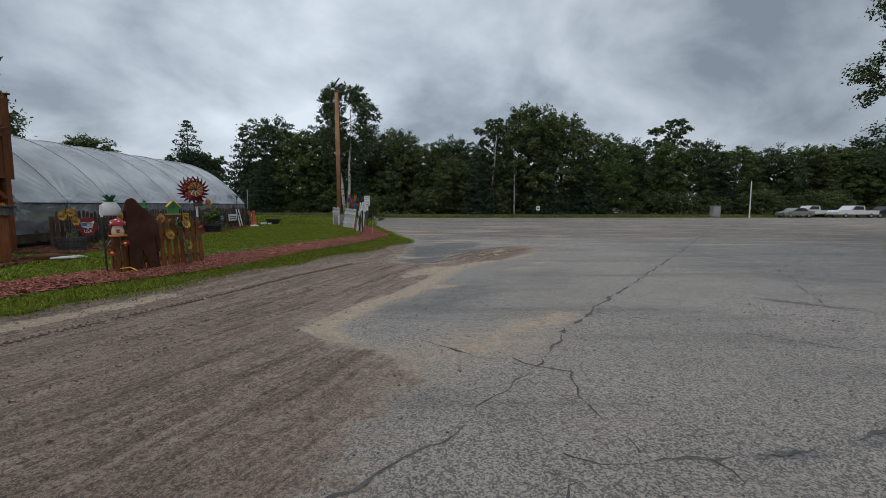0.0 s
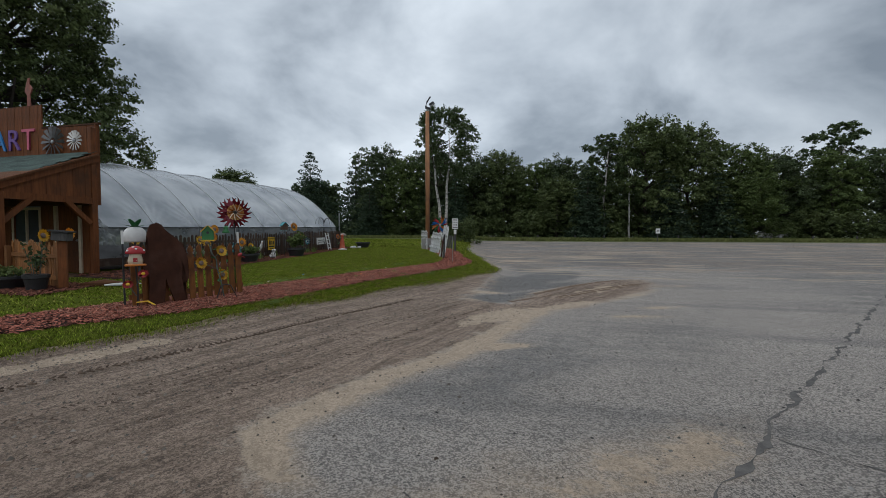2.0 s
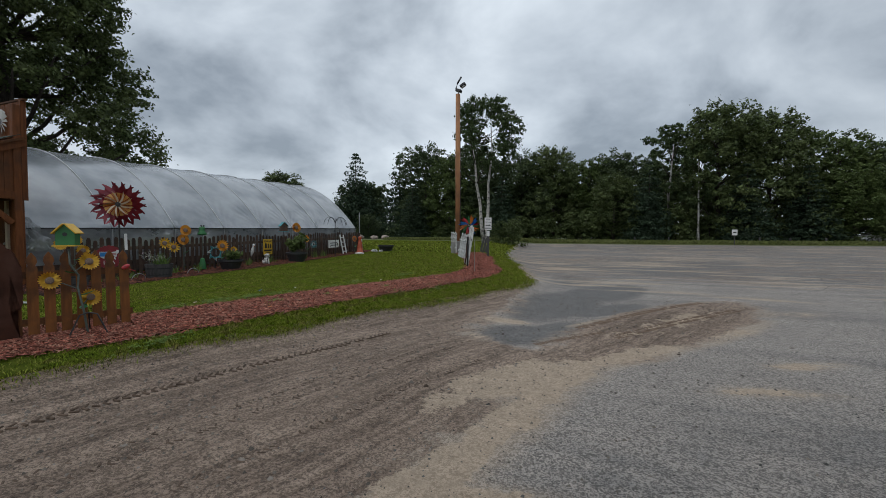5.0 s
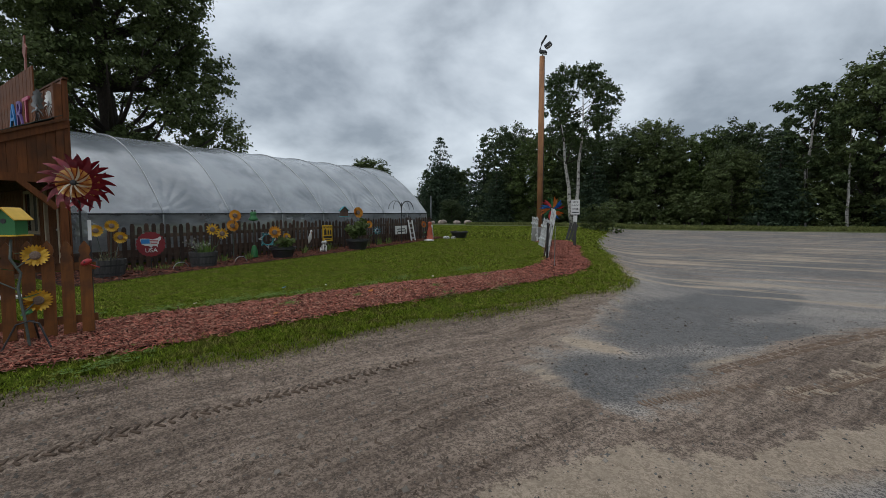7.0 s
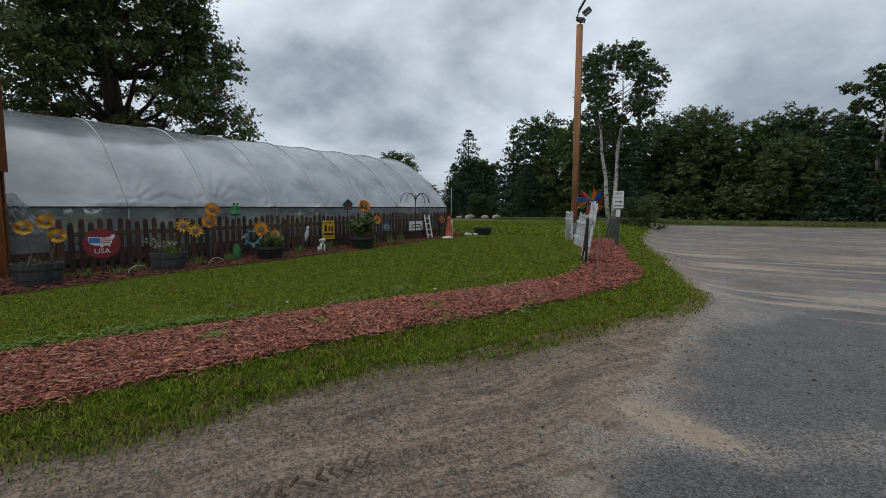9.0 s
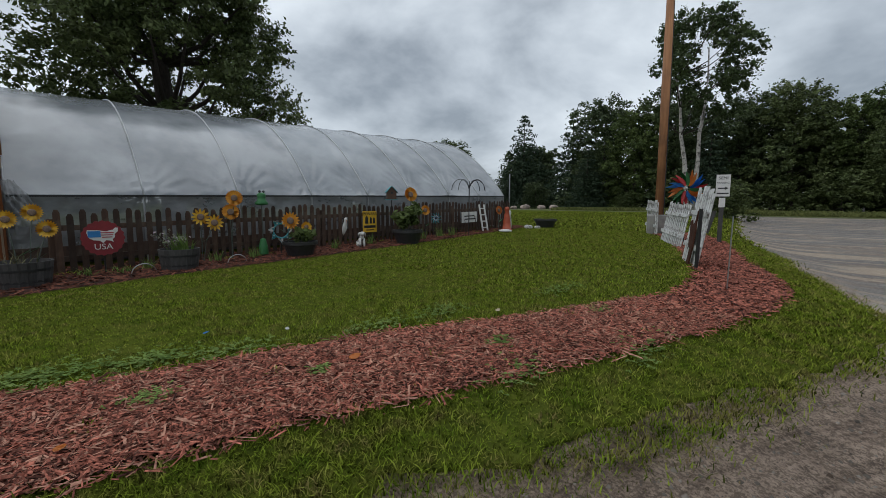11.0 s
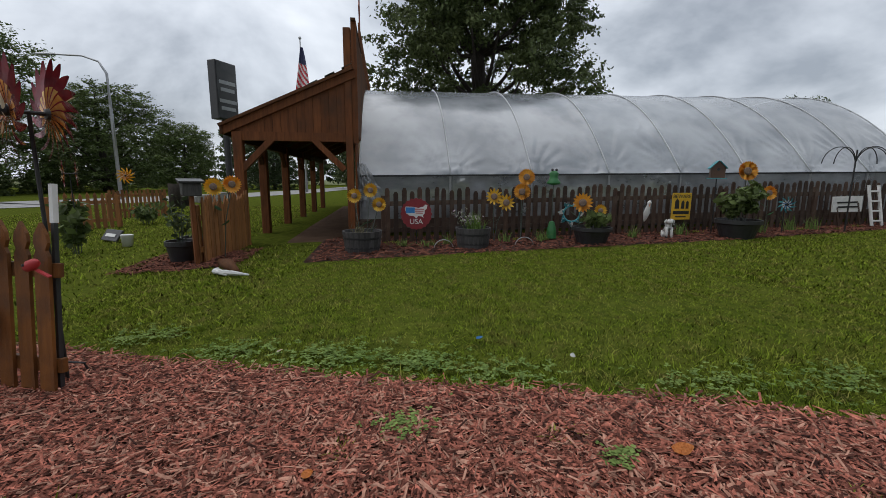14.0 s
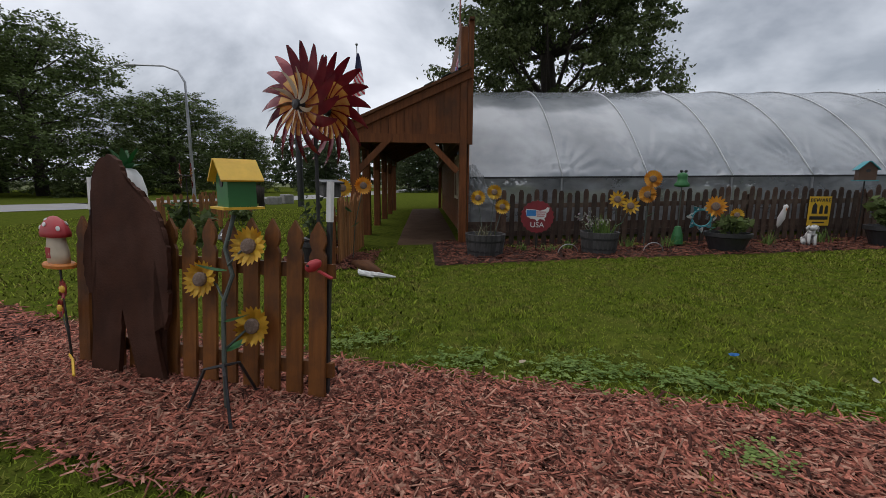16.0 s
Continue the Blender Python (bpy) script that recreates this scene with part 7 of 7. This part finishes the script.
def flag_pole():
    x, y = -50, 3.3
    z = Z(x, y)
    g = thing("flagpole", pose(x, y, z), "tall flagpole with a drooping striped flag", "flagpole")
    part("pole", new_tube([(0, 0, -0.2), (0, 0, 15.5)], [0.12, 0.06], 10), M_STEEL, g, smooth=True)
    part("finial", lathe([(0, 15.45), (0.14, 15.52), (0.16, 15.6), (0.1, 15.72), (0, 15.75)], 10), M_STEEL, g)
    # hanging cloth in folds: stripes run down it, the blue field above
    bm = bmesh.new()
    us, vs = 16, 48
    grid = []
    for j in range(vs + 1):
        row = []
        for i in range(us + 1):
            u, v = i / us, j / vs
            row.append(bm.verts.new((0.42 + 0.26 * math.sin(u * 9 + v * 2) * v + 0.04 * math.sin(u * 17) - 0.3 * (1 - v), -0.62 * v + u * (0.22 + 1.2 * v ** 0.8), 14.7 - (5.0 - 0.9 * u) * v)))
        grid.append(row)
    for j in range(vs):
        for i in range(us):
            f = bm.faces.new((grid[j][i], grid[j][i + 1], grid[j + 1][i + 1], grid[j + 1][i]))
            f.material_index = 2 if j < vs * (0.30 + 0.008 * i) else int(20 + (j / vs - 0.5 * i / us) * 13) % 2
            f.smooth = True
    part("flag", bm, [flat_mat("flag_red", (0.60, 0.04, 0.06), 0.8), flat_mat("flag_white", (0.80, 0.78, 0.76), 0.8), flat_mat("flag_blue", (0.035, 0.04, 0.10), 0.8)], g, "red and white striped flag with a blue field")


flag_pole()


def roadside_sign():
    x, y = -26.4, 3.7
    z = Z(x, y)
    g = thing("roadside_sign", pose(x, y, z, 0, 0, 153), "tall black box sign on a black post", "sign")
    part("post", new_tube([(0, 0, -0.3), (0, 0, 4.3)], 0.17, 12), M_BLACK, g)
    part("cabinet", new_box(1.3, 0.5, 2.8, (0, 0, 5.7), bevel=0.03), M_BLACK, g)
    panel = part("panel", new_box(1.2, 0.03, 2.65, (0, -0.26, 5.7)), mat("sign_panel", (0.03, 0.032, 0.035), (0.06, 0.062, 0.065), 2, 0.25), g)
    for i, (w, z_) in enumerate(((1.0, 6.1), (0.85, 5.75), (1.05, 5.2), (0.9, 4.85))):
        part("text_bar", new_box(w, 0.02, 0.17, (0, -0.28, z_)), M_STEEL, panel)


roadside_sign()
# ---- mulch chips, grass, clover, stones ----
def chips(name, count, region, seed, label, length=0.075, width=0.012, chip=M_CHIP):
    """Wood chips strewn over a bed: long bent slivers, lying at all angles."""
    rng = np.random.default_rng(seed)
    x, y = region(rng, count)
    n_ = len(x)
    z = land(x, y) + 0.058 + rng.uniform(-0.004, 0.012, n_)
    a = rng.uniform(0, 2 * np.pi, n_)
    l = length * rng.gamma(4.0, 0.25, n_) * 0.5
    w = width * rng.uniform(0.5, 1.5, n_) * 0.5
    tip = rng.normal(0, 0.22, n_)
    d = np.stack([np.cos(a) * np.cos(tip), np.sin(a) * np.cos(tip), np.sin(tip)], 1)
    s = np.stack([-np.sin(a), np.cos(a), rng.normal(0, 0.35, n_)], 1)
    c = np.stack([x, y, z], 1)
    up = np.array([0, 0, 1.0]) * (w * 0.6)[:, None]
    L, W = d * l[:, None], s * w[:, None]
    v = np.stack([c - L - W, c - L * 0.9 + up, c - L * 1.02 + W, c + L - W * 0.7, c + L * 0.95 + up, c + L * 0.9 + W * 0.8], 1).reshape(-1, 3)
    o = (np.arange(n_) * 6)[:, None]
    f = np.concatenate([o + np.array([[0, 3, 4, 1]]), o + np.array([[1, 4, 5, 2]])], 1).reshape(-1, 4)
    me = fast_mesh(name, v, f)
    me.materials.append(chip)
    tagged(new(name, me), label, "mulch", kind="stuff")


def bed_region(lo, hi, y0, y1, spill=0.06):
    def pick(rng, n_):
        y = rng.uniform(y0, y1, n_)
        u = rng.uniform(0, 1, n_)
        a, b = along(lo, y), along(hi, y)
        return a + (b - a) * u + rng.normal(0, spill, n_), y
    return pick


chips("mulch_chips", 45000, bed_region(BED_OUT, BED_IN, 7.2, 16.5), 1, "loose red wood chips covering the bed", 0.076, 0.0115)
chips("mulch_chips", 13000, bed_region(BED_OUT, BED_IN, 7.2, 16.5), 6, "bare tan splinters among the red chips", 0.075, 0.011, M_CHIP_TAN)
chips("mulch_chips", 16000, bed_region(BED_OUT, BED_IN, 16.5, 26.4), 2, "loose red wood chips covering the far bed", 0.07, 0.02)
chips("mulch_chips", 11000, bed_region(BED_OUT, BED_IN, -3, 7.2), 3, "loose red wood chips along the drive", 0.07, 0.02)
chips("mulch_chips", 11000, bed_region(FBED, ((10, -11.6), (26, -11.6)), 10.6, 25.3), 4, "red wood chips under the picket fence", 0.07, 0.02, M_CHIP_SHADED)


chips("mulch_chips", 1800, bed_region(((8, -8.9), (9, -9.0), (9.7, -9.4)), ((8, -10.4), (9.7, -10.6)), 8.1, 9.6), 5, "darkened wood chips round the porch corner", 0.07, 0.02, M_CHIP_SHADED)


def in_bed(x, y):
    m = (y > -8) & (y < 26.5) & (x < along(BED_OUT, y)) & (x > along(BED_IN, y))
    f = (y > 10.5) & (y < 25.4) & (x < along(FBED, y)) & (x > -11.75)
    f |= (y > 8.15) & (y < 9.55) & (x < -9.1) & (x > -10.5)
    p = (y > 8.95) & (y < 11.1) & (x < -11.1)
    return m | f | p


def grass(name, count, x0, x1, y0, y1, h, w, seed, label, material=None, mask=None, lift_=0.03):
    """Blades of mown grass: one bent blade of two faces each."""
    rng = np.random.default_rng(seed)
    x, y = rng.uniform(x0, x1, count), rng.uniform(y0, y1, count)
    edge = along(EDGE, y) + 0.25 * np.sin(y * 1.9) * 0.4
    ok = (x < edge + rng.exponential(0.09, count) - 0.04) & ~in_bed(x + rng.normal(0, 0.05, count), y)
    if mask is not None:
        ok &= mask(x, y)
    x, y = x[ok], y[ok]
    n_ = len(x)
    clump = np.array([noise.noise((a * 1.3, b * 1.3, seed)) for a, b in zip(x, y)])
    z = land(x, y) + lift_ - 0.01
    a = rng.uniform(0, 2 * np.pi, n_)
    hh = h * rng.uniform(0.5, 1.25, n_) * (1 + 0.5 * clump)
    lean = rng.uniform(0.4, 1.5, n_) * hh
    d = np.stack([np.cos(a), np.sin(a), np.zeros(n_)], 1)
    s = np.stack([-np.sin(a), np.cos(a), np.zeros(n_)], 1) * (w * rng.uniform(0.6, 1.3, n_) * 0.5)[:, None]
    c = np.stack([x, y, z], 1)
    k = np.array([0, 0, 1.0])
    m1 = c + d * (lean * 0.35)[:, None] + k * (hh * 0.6)[:, None]
    t1 = c + d * lean[:, None] + k * (hh * 0.95)[:, None]
    v = np.stack([c - s, c + s, m1 + s * 0.8, m1 - s * 0.8, t1 + s * 0.12, t1 - s * 0.12], 1).reshape(-1, 3)
    o = (np.arange(n_) * 6)[:, None]
    f = np.concatenate([o + np.array([[0, 1, 2, 3]]), o + np.array([[3, 2, 4, 5]])], 1).reshape(-1, 4)
    me = fast_mesh(name, v, f)
    me.materials.append(material or M_BLADE)
    tagged(new(name, me), label, "grass", kind="stuff")


grass("grass_blades", 150000, -9.6, -3.6, 8.5, 16.5, 0.030, 0.0075, 11, "mown green grass on the near lawn")
grass("grass_blades", 90000, -11.0, -1.3, 16.0, 26.0, 0.042, 0.014, 12, "mown green grass towards the pole")
grass("grass_blades", 60000, -7.0, -3.4, 2.0, 13.5, 0.045, 0.009, 13, "grass verge between mulch and drive", None, lambda x, y: x > along(BED_OUT, y) - 0.1)
grass("grass_blades", 36000, -4.2, -1.2, 12.0, 22.5, 0.04, 0.009, 17, "grass verge rounding the bed's end", None, lambda x, y: x > along(BED_OUT, y) - 0.1)
grass("grass_blades", 60000, -4.8, -2.0, 10.5, 17.5, 0.036, 0.007, 18, "close-mown verge grass beside the mulch", None, lambda x, y: x > along(BED_OUT, y) - 0.05)
grass("grass_blades", 60000, -24, -6.5, -2.0, 10.5, 0.05, 0.02, 14, "mown grass on the side lawn")
grass("grass_blades", 26000, -22, -3, 26.0, 48.0, 0.07, 0.045, 15, "mown grass stretching to the trees")
M_VERGE = mat("rough_verge_grass", (0.12, 0.145, 0.04), (0.19, 0.20, 0.075), 0.4, 0.7, isle=0.35, translucent=0.3, coords="World", spec=0.2)


def verge():
    rng = np.random.default_rng(16)
    n_ = 42000
    x = rng.uniform(-30, 80, n_); y = 60 + np.maximum(0, x) * 0.09 + rng.uniform(0, 12, n_) * rng.uniform(0.2, 1, n_)
    z = land(x, y)
    h = rng.uniform(0.08, 0.4, n_); a = rng.uniform(0, 6.28, n_)
    d = np.stack([np.cos(a), np.sin(a), np.zeros(n_)], 1); c = np.stack([x, y, z], 1); k = np.array([0, 0, 1.0])
    v = np.stack([c - d * 0.07, c + d * 0.07, c + d * 0.34 + k * h[:, None], c + d * 0.2 + k * h[:, None]], 1).reshape(-1, 3)
    me = fast_mesh("verge_grass", v, np.arange(n_ * 4).reshape(-1, 4))
    me.materials.append(M_VERGE)
    tagged(new("verge_grass", me), "rough tall grass before the wood's edge", "grass", kind="stuff")


verge()


def clover_patch(name, spots, count, size, seed, label):
    rng = np.random.default_rng(seed)
    V, F = [], []
    for cx, cy, rx, ry in spots:
        for i in range(count):
            x, y = cx + rng.normal() * rx * 0.5, cy + rng.normal() * ry * 0.5
            z = Z(x, y) + 0.05 + rng.uniform(0, 0.035)
            a0 = rng.uniform(0, 6.28)
            for k in range(3):
                a = a0 + k * 2.09
                d = np.array([math.cos(a), math.sin(a), rng.uniform(-0.2, 0.3)]); s = np.array([-math.sin(a), math.cos(a), 0])
                q = size * rng.uniform(0.7, 1.2)
                o = np.array([x, y, z])
                V += [o, o + d * q * 0.7 + s * q * 0.5, o + d * q * 1.05, o + d * q * 0.7 - s * q * 0.5]
                F.append((len(V) - 4, len(V) - 3, len(V) - 2, len(V) - 1))
    me = fast_mesh(name, V, F)
    me.materials.append(M_CLOVER)
    tagged(new(name, me), label, "weeds", kind="stuff")


clover_patch("clover", ((-5.75, 11.6, 0.28, 0.5), (-5.62, 12.0, 0.2, 0.35), (-6.05, 10.65, 0.2, 0.4), (-6.45, 9.85, 0.2, 0.35), (-5.88, 11.3, 0.2, 0.35), (-5.4, 12.45, 0.2, 0.4), (-5.1, 13.7, 0.22, 0.45), (-4.98, 14.5, 0.2, 0.4), (-4.6, 16.3, 0.2, 0.5)), 120, 0.024, 21, "clover weeds at the edge of the lawn")
clover_patch("clover", ((-3.6, 13.9, 0.2, 0.3), (-3.1, 15.0, 0.2, 0.4), (-4.7, 9.6, 0.15, 0.4), (-4.96, 11.85, 0.1, 0.14), (-3.97, 14.16, 0.09, 0.12), (-3.75, 15.65, 0.1, 0.15), (-4.55, 12.8, 0.06, 0.08)), 110, 0.024, 22, "weeds growing in the mulch and verge")
grass("grass_tufts", 5200, -5.6, -3.9, 10.0, 15.5, 0.045, 0.007, 23, "stray grass tufts sprouting through the mulch", None, None, 0.05)


def tuft_spots():
    for i, (x, y) in enumerate(((-5.25, 12.35), (-5.35, 12.0), (-4.85, 11.55), (-4.45, 11.3), (-4.75, 12.6), (-3.95, 15.3), (-4.6, 10.5), (-4.15, 13.6))):
        tuft(x, y, Z(x, y) + 0.05, 0.08, 0.12, 46, 70 + i, M_BLADE, "small grass tuft sprouting in the mulch")


tuft_spots()
for i in range(15):
    x, y = -10.75 + 0.12 * math.sin(i * 2.3), 11.9 + i * 0.78
    tuft(x, y, Z(x, y) + 0.05, 0.10, 0.20 + 0.08 * math.sin(i * 1.7), 44, 140 + i, M_BLADE, "weeds growing along the foot of the fence")


def pebbles(name, count, seed, region, size, material, label):
    rng = np.random.default_rng(seed)
    x, y = region(rng, count)
    z = land(x, y)
    s = size * rng.gamma(3.0, 0.33, count)
    base = np.array([[1, 0, 0], [-0.2, 0.9, 0], [-0.9, -0.1, 0], [0.1, -0.95, 0], [0.1, 0.1, 0.8]])
    a = rng.uniform(0, 6.28, count)
    R = np.stack([np.stack([np.cos(a), -np.sin(a), 0 * a], 1), np.stack([np.sin(a), np.cos(a), 0 * a], 1), np.stack([0 * a, 0 * a, 1 + 0 * a], 1)], 1)
    v = np.einsum("nij,kj->nki", R, base) * s[:, None, None] * rng.uniform(0.7, 1.3, (count, 5, 1)) + np.stack([x, y, z - 0.002], 1)[:, None, :]
    o = (np.arange(count) * 5)[:, None]
    f = np.concatenate([o + np.array([[0, 1, 4]]), o + np.array([[1, 2, 4]]), o + np.array([[2, 3, 4]]), o + np.array([[3, 0, 4]])], 1).reshape(-1, 3)
    me = fast_mesh(name, v.reshape(-1, 3), f)
    me.materials.append(material)
    tagged(new(name, me), label, "gravel", kind="stuff")


def drive_region(rng, n_):
    y = rng.uniform(0.5, 17, n_)
    return along(EDGE, y) + np.abs(rng.normal(0.3, 2.6, n_)), y


pebbles("gravel", 16000, 31, drive_region, 0.009, mat("drive_gravel", (0.10, 0.085, 0.07), (0.19, 0.165, 0.14), 5, 0.9, isle=0.5, coords="World", spec=0.2), "loose gravel on the dirt drive")
pebbles("gravel", 9000, 32, lambda r, n_: (r.uniform(-1, 7, n_), r.uniform(0.8, 14, n_)), 0.007, mat("lot_gravel", (0.05, 0.048, 0.045), (0.20, 0.19, 0.175), 5, 0.9, isle=0.6, coords="World", spec=0.2), "loose grit on worn asphalt")
pebbles("clods", 260, 33, drive_region, 0.013, mat("dark_clods", (0.05, 0.036, 0.028), (0.08, 0.06, 0.045), 8, 0.95, coords="World", spec=0.1), "dark clods of earth on the drive")


def tyre_marks():
    """Knobbly tyre treads pressed along the drive: rows of small raised bars."""
    for k, (off, y0, y1, w) in enumerate(((0.98, 3.0, 11.8, 0.085), (2.05, 2.0, 11.5, 0.05), (2.3, 2.0, 12.0, 0.06), (3.0, 3.0, 11.0, 0.06))):
        bm = bmesh.new()
        y = y0
        i = 0
        while y < y1:
            x = float(along(EDGE, y)) + off + 0.05 * math.sin(y * 0.8)
            a = math.degrees(math.atan2(1, (float(along(EDGE, y + 0.3)) - float(along(EDGE, y - 0.3))) / 0.6))
            z = Z(x, y)
            for sgn in (-1, 1):
                if random.random() < (0.9 if k == 0 else 0.4):
                    j = random.uniform(0.8, 1.2)
                    box(bm, w * j, 0.018 if k else 0.022, 0.010 if k else 0.026, (x + sgn * w * 0.5, y + 0.02 * sgn, z + random.uniform(-0.004, 0.002)), (0, 0, a - 90 + sgn * 32 + random.uniform(-22, 22)), 0.005)
            y += 0.05 if k else 0.075
            i += 1
        tagged(part("tyre_tread", bm, M_TREAD), "knobbly tyre tread pressed into the dirt drive", "tyre track", "tyre tracks", "structure")


M_MOUND = mat("mound_dirt", (0.13, 0.092, 0.066), (0.22, 0.16, 0.12), 12, 0.95, 0.5, 90, coords="World", spec=0.1)
M_TREAD = mat("pressed_dirt", (0.055, 0.040, 0.030), (0.15, 0.109, 0.081), 12, 0.95, 0.5, 90, coords="World", spec=0.1)
random.seed(5)
tyre_marks()
for x0, y0, x1, y1 in ((0.2, 13.0, 2.6, 16.6), (0.75, 12.7, 3.1, 16.0), (-0.3, 11.9, 0.6, 12.9)):
    bm = bmesh.new()
    n_ = int(math.hypot(x1 - x0, y1 - y0) / 0.05)
    a = math.degrees(math.atan2(y1 - y0, x1 - x0))
    for i in range(n_):
        for sgn in (-1, 1):
            if random.random() < 0.75:
                x, y = x0 + (x1 - x0) * i / n_ + sgn * 0.045 * (y1 - y0) / 4, y0 + (y1 - y0) * i / n_ - sgn * 0.045 * (x1 - x0) / 4
                box(bm, 0.024, 0.075, 0.014, (x, y, Z(x, y)), (0, 0, a + random.uniform(-8, 8) + sgn * 12), 0.003)
    tagged(part("tyre_tread", bm, M_MOUND), "knobbly tyre tread across the dirt mound", "tyre track", "tyre tracks", "structure")
M_STRAW = mat("dry_straw_grass", (0.17, 0.125, 0.055), (0.28, 0.215, 0.11), 4, 0.9, isle=0.5, coords="World", spec=0.05)
grass("dry_grass", 60000, -8.0, -0.6, 3.0, 21.5, 0.022, 0.008, 41, "dry thinning grass at the drive's edge", M_STRAW, lambda x, y: (x > along(EDGE, y) - 0.35 - 0.2 * np.sin(y * 3.1)), 0.02)
for x, y, c, s in ((-5.96, 12.45, BLUE, 0.035), (-4.53, 13.03, ORANGE, 0.045), (-4.7, 11.4, ORANGE, 0.035), (-5.95, 11.0, CREAM, 0.03), (-4.5, 14.8, CREAM, 0.03), (-5.5, 13.0, M_WHITE, 0.025)):
    o = piece("fallen_leaf", petal_mesh("fallen_leaf", s * 2, s * 1.5, c, 0.2, 0.3), None, pose(x, y, Z(x, y) + 0.085, 8, 0, x * 300))
    tagged(o, "small bright scrap lying on the ground" if c in (BLUE, M_WHITE) else "dry fallen leaf lying on the ground", "scrap" if c in (BLUE, M_WHITE) else "leaf")
